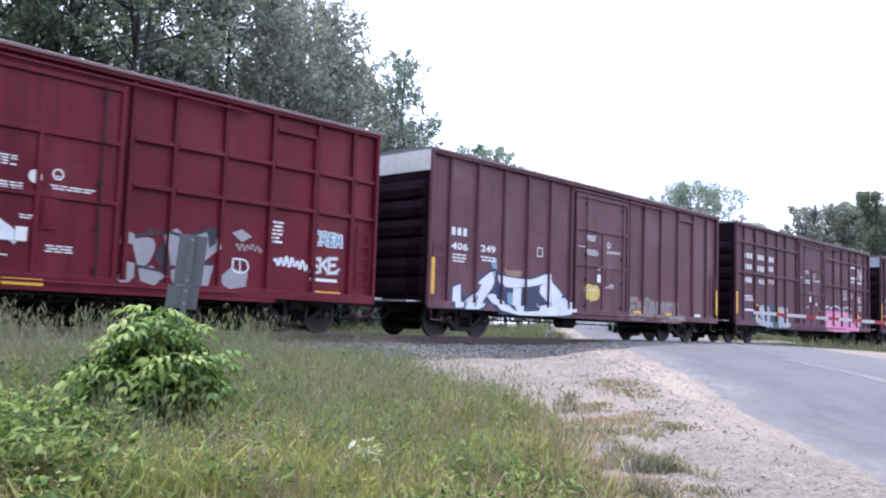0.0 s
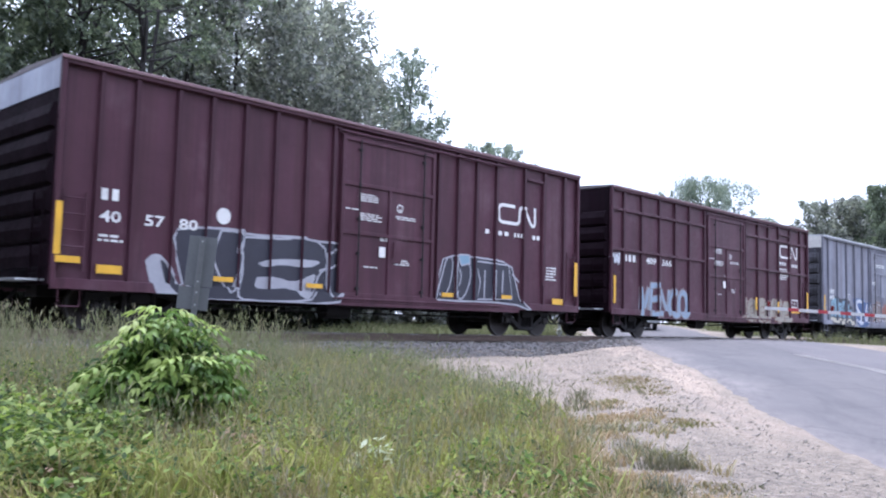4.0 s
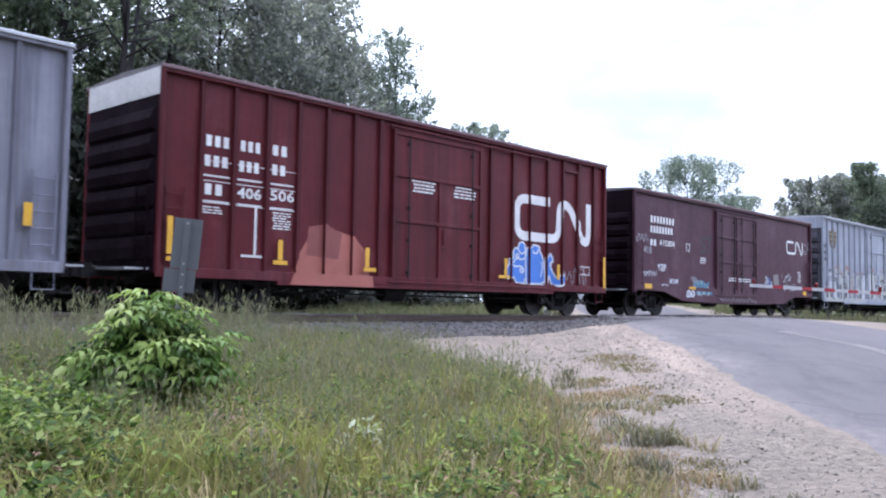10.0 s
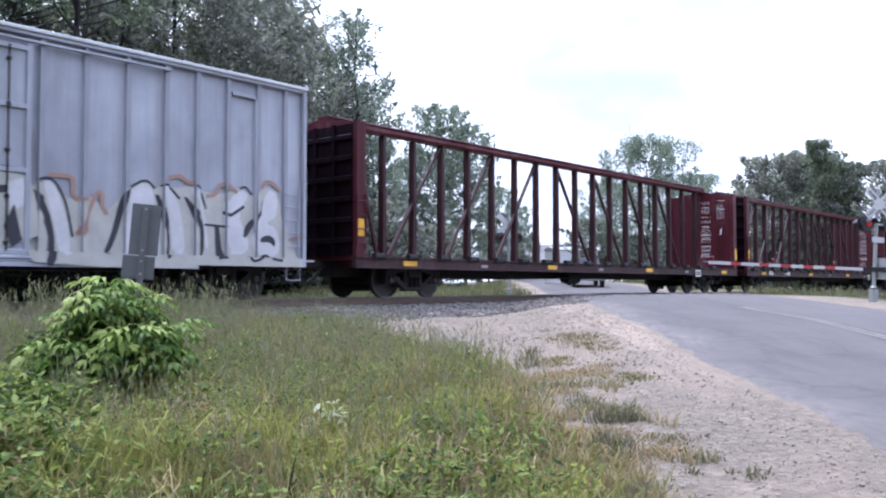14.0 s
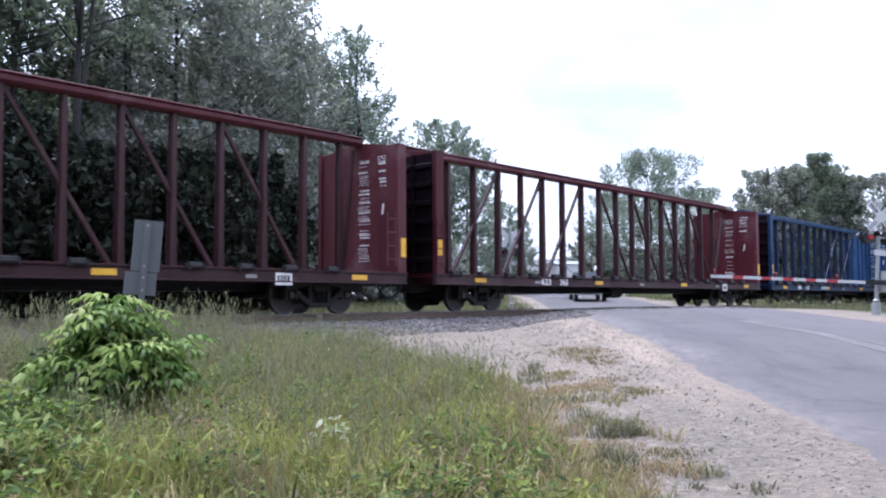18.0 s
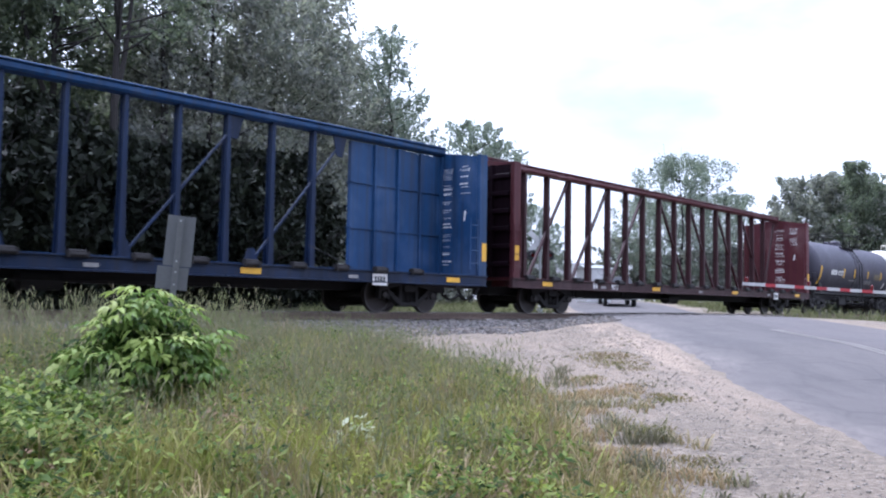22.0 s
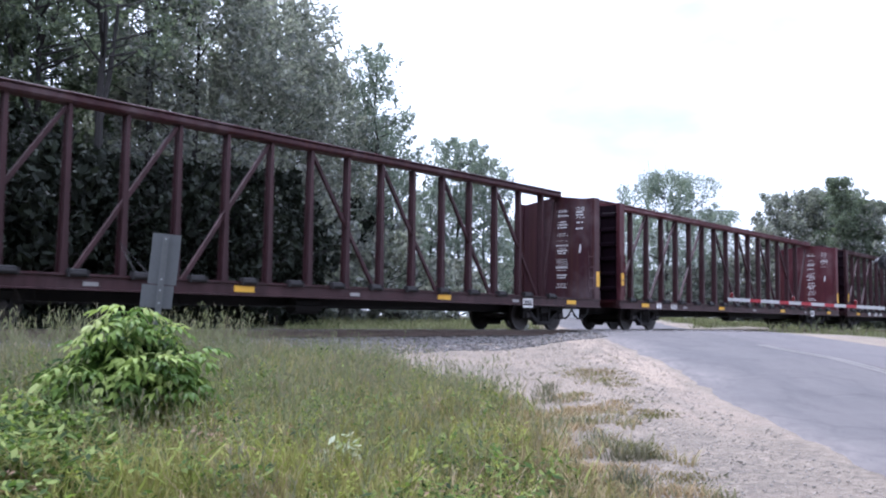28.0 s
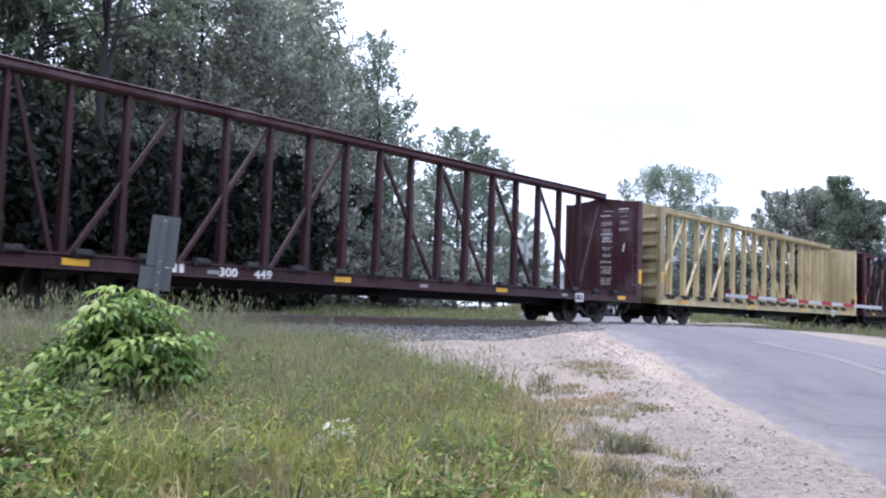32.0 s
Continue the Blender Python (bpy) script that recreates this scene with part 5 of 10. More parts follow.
# -- tank cars --
def tank_car(x0, body0, body1, radius, axis_z, paint, label, base, frame_ends, white=False):
    car = thing("tank_car", label, "tank car", "freight train", pose(x0, 0, 0))
    MOVING.append((car, x0))
    L = frame_ends
    n = 40
    dome = 0.60
    prof = [(body0 + dome * (1 - math.cos(math.pi / 2 * k / 10)), max(0.03, radius * math.sin(math.pi / 2 * k / 10) ** 0.62)) for k in range(11)]
    prof += [(body1 - (a - body0), r) for a, r in prof[::-1]]
    m = Mesh()
    m.turned(prof, "x", n, 0, (0, 0, axis_z))
    part("tank", m, paint, car, "glossy round tank with domed ends", smooth=True)
    mid = (body0 + body1) / 2
    for x in (mid - 0.45, mid + 0.45) if not white else (mid - 0.2,):
        m = Mesh()
        m.turned([(x - 0.05, radius + 0.004), (x - 0.04, radius + 0.02), (x + 0.04, radius + 0.02), (x + 0.05, radius + 0.004)], "x", n, 0, (0, 0, axis_z))
        part("band", m, paint, car, "", smooth=False)
    top = axis_z + radius
    m = Mesh()
    m.turned([(top - 0.06, 0.30), (top + 0.20, 0.30), (top + 0.26, 0.24), (top + 0.30, 0.05)], "z", 18, 0, (mid + 0.3, 0, 0))
    part("manway", m, paint, car, "bolted manway dome", smooth=False)
    m = Mesh()
    m.turned([(top - 0.06, 0.16), (top + 0.16, 0.16), (top + 0.20, 0.04)], "z", 12, 0, (mid - 0.5, 0.2, 0))
    part("valve_housing", m, paint, car)
    rail = paint if white else UNDER
    m = Mesh()                                                     # platform round the dome
    m.box(mid - 1.05, mid + 1.05, -0.95, -0.35, top - 0.20, top - 0.16)
    m.box(mid - 1.05, mid + 1.05, 0.35, 0.95, top - 0.20, top - 0.16)
    part("dome_platform", m, rail, car)
    for xa, xb in ((mid - 1.25, mid - 0.15), (mid + 0.45, mid + 1.25)):
        m = Mesh()
        for y in (-0.95, 0.95):
            m.tube([(xa, y, top - 0.2), (xa, y, top + 0.58), (xb, y, top + 0.58), (xb, y, top - 0.2)], 0.024, 6)
        m.tube([(xa, -0.95, top + 0.58), (xa, 0.95, top + 0.58)], 0.024, 6)
        part("guard_rail", m, rail, car)
    m = Mesh()
    for y in (-radius - 0.12,):
        for s in (0.0, 0.45):
            m.tube([(mid - 0.35 + s, y, base - 0.55), (mid - 0.35 + s, y, axis_z + 0.3), (mid - 0.35 + s, -0.95, top - 0.2)], 0.02, 5)
        for k in range(9):
            z = base - 0.45 + k * 0.28
            yy = y if z < axis_z + 0.3 else y + (z - axis_z - 0.3) * 0.5
            m.tube([(mid - 0.35, yy, z), (mid + 0.10, yy, z)], 0.016, 5)
    part("ladder", m, rail, car, "side ladder")
    m = Mesh()                                                     # frame ends and running boards
    m.box(0.0, L, -0.3, 0.3, 0.78, base - 0.06)
    for x in (0.0, L - 0.5):
        m.box(x, x + 0.5, -1.45, 1.45, base - 0.10, base - 0.02)
    part("stub_sill", m, UNDER, car, "grimy centre sill")
    m = Mesh()
    for y in (-1.48, 1.48):
        m.box(0.05, L - 0.05, y - 0.03, y + 0.03, base - 0.06, base + 0.03, 0, 0.01)
    part("side_rail", m, rail, car, "long side rail")
    for k, x in enumerate((body0 + 1.1, body1 - 1.1)):
        m = Mesh()
        m.add([(x + a, y, z) for a in (-0.22, 0.22) for y, z in ((-1.25, base), (1.25, base), (1.15, axis_z - radius * 0.55), (-1.15, axis_z - radius * 0.55))], [(0, 3, 2, 1), (4, 5, 6, 7), (0, 1, 5, 4), (1, 2, 6, 5), (3, 0, 4, 7)])
        part("saddle", m, UNDER if not white else paint, car)
    for x, d in ((0.0, 1), (L, -1)):
        m = Mesh()
        m.tube([(x + d * 0.05, -1.45, base - 0.02), (x + d * 0.05, -1.45, base + 0.95), (x + d * 0.75, -1.45, base + 0.95), (x + d * 0.95, -1.45, base)], 0.022, 6)
        m.tube([(x + d * 0.05, -1.45, base + 0.95), (x + d * 0.05, 1.45, base + 0.95), (x + d * 0.05, 1.45, base)], 0.022, 6)
        m.tube([(x + d * 0.05, -1.45, base - 0.02), (x + d * 0.05, -1.45, base - 0.5), (x + d * 0.45, -1.45, base - 0.5), (x + d * 0.45, -1.45, base - 0.02)], 0.018, 5)
        part("end_rail", m, rail, car, "bent end handrail")
        m = Mesh()
        m.turned([(0.0, 0.05), (0.02, 0.28), (0.05, 0.28), (0.06, 0.05)], "x", 18, 0, (x + d * 0.2, 0.55, base + 0.7))
        m.box(x + d * 0.28 - 0.06, x + d * 0.28 + 0.06, 0.35, 0.75, base, base + 0.6)
        part("brake_wheel", m, UNDER, car)
    m = Mesh()
    m.turned([(mid - 0.25, 0.16), (mid + 0.25, 0.16)], "x", 12, 0, (0, -0.2, axis_z - radius - 0.15))
    m.box(mid - 1.9, mid - 0.9, -0.95, -0.5, 0.55, 0.85)
    m.tube([(2.6, -0.85, 0.62), (L - 2.6, -0.85, 0.62)], 0.02, 5)
    for k in range(6):
        m.beam((mid - 2.2 + k * 0.85, -0.85, 0.62), (mid - 2.2 + k * 0.85, -0.85, base), 0.03, 0.03)
    part("underframe", m, UNDER, car, "brake rigging and outlet valve")
    running_gear(car, x0, L, 1.75)
    return car


def on_tank(car, poly, mat, radius, axis_z, name="reflector", label=""):
    """A flat mark wrapped on the side of a tank: (x, z) corners, cut into strips that follow the curve."""
    m = Mesh()
    (xa, za), (xb, zb) = poly
    k = 6
    r = radius + 0.008
    for i in range(k):
        zs = [za + (zb - za) * j / k for j in (i, i + 1)]
        q = []
        for x, z in ((xa, zs[0]), (xb, zs[0]), (xb, zs[1]), (xa, zs[1])):
            q.append((x, -math.sqrt(max(0.01, r * r - (z - axis_z) ** 2)), z))
        m.add(q, [(0, 1, 2, 3)])
    return part(name, m, mat, car, label)


def tank_word(car, s, x, z, h, w, mat, radius, axis_z):
    ob = word(car, s, x, z, 0, h, mat, w)
    for v in ob.data.vertices:
        v.co.y = -math.sqrt(max(0.01, (radius + 0.008) ** 2 - (v.co.z - axis_z) ** 2))
    return ob


# ---- the cars, from the first to the last ----
G_WHITE = worn("spray_white", (0.66, 0.68, 0.72), amount=0.25)
G_GREY = worn("spray_silver", (0.30, 0.29, 0.31), amount=0.3)
G_NAVY = worn("spray_navy", (0.035, 0.075, 0.20), amount=0.2)
G_TEAL = worn("spray_teal", (0.05, 0.20, 0.26), amount=0.25)
G_SKY = worn("spray_light_blue", (0.19, 0.31, 0.40), amount=0.25)
G_PINK = worn("spray_pink", (0.62, 0.20, 0.36), amount=0.2)
G_GREEN = worn("spray_green", (0.07, 0.19, 0.155), amount=0.25)
G_CREAMGREEN = worn("spray_cream_green", (0.34, 0.37, 0.31), amount=0.3)
G_PALESKY = worn("spray_pale_sky", (0.27, 0.34, 0.35), amount=0.3)
G_CREAM = worn("spray_cream", (0.52, 0.47, 0.37), amount=0.3)
G_WASH = worn("grey_wash_spray", (0.41, 0.405, 0.385), (0.26, 0.25, 0.24), 0.5)
G_RUSTLINE = worn("spray_rust_line", (0.33, 0.20, 0.16), amount=0.5)
G_BROWN = worn("spray_brown", (0.16, 0.07, 0.045), amount=0.3)
G_BLUE = worn("spray_blue", (0.07, 0.20, 0.62), amount=0.2)
G_TAN = worn("spray_tan", (0.44, 0.30, 0.18), amount=0.3)

G_SILVER = worn("spray_dull_silver", (0.36, 0.36, 0.40), amount=0.3)
G_SILVERWHITE = worn("spray_silver_white", (0.52, 0.52, 0.56), amount=0.3)
G_BLACKBLUE = worn("spray_blue_black", (0.020, 0.020, 0.034), (0.06, 0.05, 0.06), 0.3)
G_NAVYDARK = worn("spray_dark_navy", (0.022, 0.036, 0.085), amount=0.2)
G_MAROONLINE = worn("spray_maroon_line", (0.10, 0.02, 0.04), amount=0.2)
G_RUSTRED = worn("spray_rust_red", (0.24, 0.075, 0.055), amount=0.35)
G_BEIGE = worn("weathered_beige_spray", (0.30, 0.27, 0.225), (0.12, 0.08, 0.08), 0.6)
G_DUST = worn("faded_spray", (0.20, 0.17, 0.17), amount=0.5)
G_DUSTY_SKY = worn("faded_sky_spray", (0.24, 0.31, 0.40), amount=0.5)
G_YELLOW = worn("spray_yellow", (0.55, 0.42, 0.10), amount=0.3)
G_MINT = worn("spray_mint", (0.50, 0.62, 0.60), amount=0.3)
G_PALE_PINK = worn("spray_pale_pink", (0.30, 0.225, 0.265), amount=0.4)
G_BLACKISH = worn("weathered_black_spray", (0.016, 0.015, 0.020), (0.05, 0.04, 0.045), 0.4)
G_PALEGREY = worn("spray_pale_grey", (0.38, 0.38, 0.40), amount=0.3)
G_TEALDARK = worn("spray_dark_teal", (0.02, 0.06, 0.075), amount=0.2)


def ring(car, x, z, r, mat, y, name="graffiti", label="round grey scribble"):
    m = Mesh()
    m.stroke([(x + r * math.cos(6.283 * k / 18), z + r * math.sin(6.283 * k / 18)) for k in range(18)], 0.03, y, 0, True)
    m.stroke([(x - r * 0.4, z - r * 0.3), (x, z - r * 0.5), (x + r * 0.4, z - r * 0.3)], 0.025, y)
    return part(name, m, mat, car, label)


def door_print(car, d0, top, seed):
    """The door's small stencils: two columns of tiny print, a ring, and a white placard by the latch."""
    y = -1.565
    for x, z, w, rows in ((0.55, top, 0.62, 4), (0.55, top - 0.46, 0.75, 4), (1.75, top - 0.42, 0.85, 2), (0.15, top - 0.38, 0.4, 1), (1.75, top - 1.5, 0.5, 3), (0.75, top - 1.72, 0.45, 1), (1.25, top - 1.0, 0.3, 2)):
        small_print(car, d0 + x, z, w, rows, WHITE_LET, 0.026, y, seed + int(x * 100))
    ring(car, d0 + 1.9, top - 0.2, 0.09, WHITE_LET, y, "stencil", "white ring stencil")
    plate(car, d0 + 1.22, d0 + 1.42, top - 1.45, top - 1.2, WHITE_LET, -1.586, "placard", "white placard")


# 1: bright red car with side rails
c = box_car(-1.70, 16.21, 4.97, RED, "bright red ribbed boxcar with silver graffiti", [0.75, 1.9, 3.0, 4.1, 5.2, 6.35, 9.82, 10.75, 11.91, 13.12, 14.37, 15.44], DOOR, bands=(3.68, 2.78))
spray(c, [
    (0, 0, [(9.73, 1.64), (9.79, 1.86), (10.0, 1.86), (10.06, 1.65)]),
    (0, 0, [(9.96, 1.73), (10.4, 1.83), (10.49, 1.6), (10.32, 1.25), (10.14, 1.2), (10.05, 1.45)]),
    (0, 0, [(9.7, 0.89), (9.85, 1.31), (10.06, 1.28), (10.06, 1.0), (9.88, 0.9)]),
    (0, 0, [(10.14, 1.18), (10.41, 1.26), (10.74, 1.06), (10.42, 0.87), (10.2, 0.92)]),
    (0, 0, [(10.63, 1.92), (10.92, 2.04), (11.11, 1.88), (11.05, 1.31), (10.78, 1.29)]),
    (0, 0, [(10.78, 1.18), (11.15, 1.32), (11.8, 1.36), (11.69, 0.94), (10.93, 0.87)]),
    (0, 0, [(11.01, 1.87), (11.78, 2.11), (11.91, 1.72), (11.61, 1.46), (11.14, 1.43)])], [G_GREY, G_BLACKBLUE, G_WHITE], (10.75, 11.91), "torn-looking silver and black graffiti")
spray(c, [
    (0, 0, [(11.95, 1.12), (12.21, 1.35), (12.64, 1.26), (12.6, 0.97), (12.1, 0.89)]),
    (0, 0, [(12.19, 2.08), (12.43, 2.18), (12.7, 2.04), (12.45, 1.91)]),
    (1, 0, [(10.49, 1.6), (10.65, 1.72), (10.78, 1.29), (10.69, 1.17), (10.48, 1.38)]),
    (1, 0, [(11.59, 2.07), (11.83, 2.16), (11.82, 1.83), (11.67, 1.7)]),
    (1, 0, [(10.27, 1.98), (10.39, 2.01), (10.4, 1.86), (10.28, 1.84)]),
    (1, 0.06, [(10.02, 1.8), (10.73, 1.96), (11.11, 1.88), (11.8, 2.14)]),
    (1, 0.05, [(10.06, 1.24), (10.32, 1.21), (10.79, 1.13)]),
    (1, 0.05, [(10.78, 1.24), (11.8, 1.41)]),
    (2, 0.04, [(12.25, 1.54), (12.62, 1.54), (12.64, 1.26), (12.24, 1.25), (12.25, 1.54)])], [G_GREY, G_BLACKBLUE, G_WHITE], (10.75, 11.91), "torn-looking silver and black graffiti")
spray(c, [
    (2, 0.03, [(12.42, 1.55), (12.44, 1.24)])], [G_GREY, G_BLACKBLUE, G_WHITE], (10.75, 11.91), "torn-looking silver and black graffiti")
tag_lines(c, 12.3, 12.95, 1.72, 1.95, G_GREY, 4, 5, 0.035, label="grey tag")
graffiti(c, 6.95, 7.8, 1.45, 1.95, "A", [G_WHITE, G_WHITE, G_GREY], 6, (), False, "white tag on the door", y=-1.556, fat=0.6, out=0.02)
plate(c, 7.5, 7.85, 1.5, 1.68, G_WHITE, -1.56, "stencil")
tag_lines(c, 13.3, 14.2, 1.42, 1.78, G_WHITE, 5, 6, 0.06, label="white sprayed tag")
graffiti(c, 14.4, 15.2, 2.0, 2.35, "OREM", [G_WHITE, G_SKY, G_NAVY], 7, spikes=False, label="light blue graffiti", out=0.025)
graffiti(c, 14.33, 15.1, 1.36, 1.78, "SKE", [G_GREY, G_WHITE, G_WHITE], 8, label="white graffiti", fat=0.7, out=0.02)
plate(c, 14.4, 15.2, 0.84, 0.98, YELLOW_LET, label="yellow reflector")
plate(c, 7.6, 8.3, 0.74, 0.86, YELLOW_LET, -1.6, label="yellow reflector")
plate(c, 14.3, 15.1, 1.2, 1.27, WHITE_LET, label="white stencil bar")
door_print(c, 6.55, 2.95, 200)
small_print(c, 13.1, 2.4, 0.4, 6, WHITE_LET)
m = Mesh(); m.turned([(-1.562, 0.12), (-1.566, 0.12), (-1.566, 0.07), (-1.562, 0.07)], "y", 16, 0, (8.05, 0, 2.66))
part("stencil", m, WHITE_LET, c)

# 2
c = box_car(16.38, 16.26, 4.97, DUSTY_MAROON, "brown-maroon ribbed boxcar with large white graffiti", RIBS, DOOR, cap=CAP)
bars(c, 0.92, 2.72, 0.68, 0.21, 3, WHITE_LET)
word(c, "406", 0.92, 2.33, PANEL - 0.012, 0.2, WHITE_LET, 0.66)
word(c, "249", 2.12, 2.36, PANEL - 0.012, 0.2, WHITE_LET, 0.64)
small_print(c, 0.92, 2.18, 0.6, 3, WHITE_LET, seed=2)
small_print(c, 2.1, 2.2, 0.7, 2, WHITE_LET, seed=3)
spray(c, [
    (1, 0, [(0.93, 0.71), (0.95, 1.37), (1.4, 1.5), (1.46, 1.03), (2.04, 1.39), (1.9, 1.53), (2.78, 2.05), (2.93, 1.82), (4.47, 1.77), (5.41, 2.07), (5.47, 1.73), (6.79, 1.07), (6.8, 0.8), (5.78, 0.66), (3.0, 0.66), (2.71, 0.72), (2.42, 1.08), (2.21, 0.7)]),
    (0, 0, [(1.03, 0.78), (1.04, 1.32), (1.34, 1.42), (1.38, 0.8)]),
    (0, 0, [(1.44, 0.76), (1.49, 0.96), (2.05, 1.29), (2.2, 1.47), (2.0, 1.49), (2.75, 1.93), (2.8, 1.65), (2.64, 1.35), (2.35, 1.1), (2.17, 0.78)]),
    (0, 0, [(2.9, 1.76), (3.54, 1.73), (4.43, 1.71), (5.29, 1.98), (5.36, 1.84), (4.99, 1.61), (3.92, 1.46), (3.19, 1.44), (2.94, 1.56)])], [G_WHITE, G_NAVYDARK, G_SKY], RIBS, "large white spiky graffiti with dark blue edges")
spray(c, [
    (0, 0, [(2.42, 1.17), (2.72, 1.25), (3.07, 1.08), (3.55, 0.76), (4.71, 0.81), (5.59, 0.96), (5.99, 1.35), (6.62, 1.03), (6.67, 0.82), (5.73, 0.69), (3.1, 0.66)]),
    (0, 0, [(3.61, 1.44), (3.99, 1.46), (3.97, 0.75), (3.55, 0.73)]),
    (0, 0, [(4.91, 1.58), (5.34, 1.81), (6.04, 1.36), (5.64, 0.9), (4.72, 0.79)]),
    (2, 0, [(3.33, 1.29), (3.6, 1.3), (3.58, 0.89), (3.36, 1.02)]),
    (2, 0, [(2.56, 2.16), (2.8, 2.24), (2.85, 1.92), (2.64, 1.96)]),
    (1, 0, [(4.8, 1.4), (5.34, 1.05), (4.79, 0.95)]),
    (1, 0.05, [(2.64, 1.93), (2.84, 1.52), (3.06, 1.27)]),
    (1, 0.05, [(5.39, 1.7), (5.47, 0.98)])], [G_WHITE, G_NAVYDARK, G_SKY], RIBS, "large white spiky graffiti with dark blue edges")
spray(c, [
    (1, 0.05, [(4.54, 1.5), (4.5, 1.22), (4.85, 1.21)]),
    (1, 0.06, [(2.17, 1.48), (1.87, 0.95), (1.81, 0.84)]),
    (1, 0.07, [(2.86, 1.15), (3.18, 1.04), (3.62, 0.79)])], [G_WHITE, G_NAVYDARK, G_SKY], RIBS, "large white spiky graffiti with dark blue edges")
tag_lines(c, 3.2, 3.95, 1.75, 2.1, G_TAN, 9, 5, 0.04, label="tan tag")
graffiti(c, 9.85, 13.6, 0.70, 1.5, "ENAMEL", [G_BROWN, G_DUST, G_GREY, G_DUST], 22, RIBS, True, "faded grey graffiti")
graffiti(c, 7.15, 7.9, 1.3, 1.72, "SO", [G_YELLOW, G_YELLOW, G_CREAM], 23, label="yellow tag on the door", y=-1.556, fat=1.4)
for a, b, z0, z1 in ((16.08, 16.22, 1.06, 2.02), (9.99, 10.5, 0.9, 1.02), (12.17, 12.62, 0.9, 1.02), (0.08, 0.2, 1.1, 2.05)):
    plate(c, a, b, z0, z1, YELLOW_LET, -1.59, label="yellow reflector")
plate(c, 14.3, 15.0, 0.95, 1.05, WHITE_LET)
m = Mesh(); m.stroke([(4.7, 2.45), (4.95, 2.45), (4.95, 2.7), (4.7, 2.7)], 0.03, PANEL - 0.012, 0, True); part("stencil", m, WHITE_LET, c)
door_print(c, 6.55, 3.3, 210)

# 3
R3 = [0.85, 1.93, 3.09, 4.19, 5.13, 6.40, 9.85, 11.1, 12.24, 13.37, 14.4, 15.49]
c = box_car(34.26, 16.26, 5.0, MAROON_B, "brown-maroon boxcar with side rails and pink graffiti", R3, DOOR, bands=(4.18, 2.92))
for x, z, w, n in ((0.94, 3.54, 0.87, 3), (2.25, 3.54, 0.70, 3), (3.40, 3.54, 0.58, 2), (0.96, 3.07, 0.80, 3), (2.25, 3.07, 0.7, 3), (3.41, 3.12, 0.5, 2), (0.97, 2.52, 0.75, 3)):
    bars(c, x, z, w, 0.22, n, WHITE_LET)
word(c, "405", 2.29, 2.52, PANEL - 0.012, 0.22, WHITE_LET, 0.64)
word(c, "717", 3.33, 2.55, PANEL - 0.012, 0.22, WHITE_LET, 0.63)
emblem(c, 13.46, 15.3, 3.43, 4.08, WHITE_LET, ribs=[14.4])
bars(c, 13.46, 3.22, 0.72, 0.13, 4, WHITE_LET); bars(c, 14.62, 3.22, 0.66, 0.13, 5, WHITE_LET)
for x, z, r in ((12.42, 2.75, 6), (12.75, 2.75, 6), (13.55, 2.6, 3), (14.55, 2.5, 4), (14.7, 2.0, 3), (14.5, 1.45, 6)):
    small_print(c, x, z, 0.28 if x < 14 else 0.6, r, WHITE_LET, seed=int(x * 10))
small_print(c, 0.95, 1.95, 0.9, 3, WHITE_LET, seed=4); door_print(c, 6.55, 3.45, 220)
plate(c, 0.95, 1.85, 1.35, 1.43, WHITE_LET, label="white stencil bar")
spray(c, [
    (1, 0, [(1.77, 0.94), (1.84, 1.18), (2.14, 1.31), (2.35, 1.58), (2.98, 1.7), (3.54, 1.68), (4.52, 1.66), (5.45, 1.64), (5.52, 1.4), (5.41, 1.22), (5.64, 1.11), (5.65, 0.89), (5.38, 0.71), (3.26, 0.66), (2.33, 0.74), (1.94, 0.81)]),
    (0, 0, [(1.82, 0.99), (1.91, 1.16), (2.13, 1.23), (2.38, 1.06), (2.64, 0.95), (2.69, 1.04), (2.42, 1.3), (2.5, 1.53), (2.69, 1.61), (2.89, 1.6), (3.02, 1.39), (3.26, 0.96), (3.28, 0.72), (2.68, 0.7), (2.33, 0.79), (1.95, 0.87)]),
    (0, 0, [(3.06, 1.59), (3.35, 1.65), (3.56, 1.5), (3.54, 0.93), (3.65, 0.71), (3.38, 0.71), (3.24, 1.03)])], [G_SILVER, G_TEALDARK, G_SILVERWHITE], R3, "silver bubble graffiti with pale edges")
spray(c, [
    (0, 0, [(4.25, 1.61), (4.43, 1.56), (4.51, 1.33), (4.44, 1.15), (4.3, 1.11)]),
    (0, 0, [(4.21, 1.07), (4.44, 1.02), (4.57, 0.74), (4.23, 0.71)]),
    (0, 0, [(4.55, 1.62), (5.22, 1.61), (5.34, 1.51), (5.02, 1.39), (4.81, 1.33), (4.82, 1.14), (5.24, 1.11), (5.41, 1.22), (5.56, 1.08), (5.54, 0.89), (5.33, 0.73), (4.63, 0.73), (4.47, 0.98)]),
    (2, 0.035, [(1.82, 0.99), (1.91, 1.16), (2.13, 1.23), (2.43, 1.05), (2.67, 0.93), (2.85, 1.01), (3.09, 0.95), (3.25, 0.8), (3.23, 0.72)]),
    (2, 0.035, [(2.37, 1.3), (2.5, 1.53), (2.69, 1.61), (2.94, 1.63)]),
    (2, 0.035, [(4.47, 0.98), (4.61, 0.87), (4.57, 0.74)])], [G_SILVER, G_TEALDARK, G_SILVERWHITE], R3, "silver bubble graffiti with pale edges")
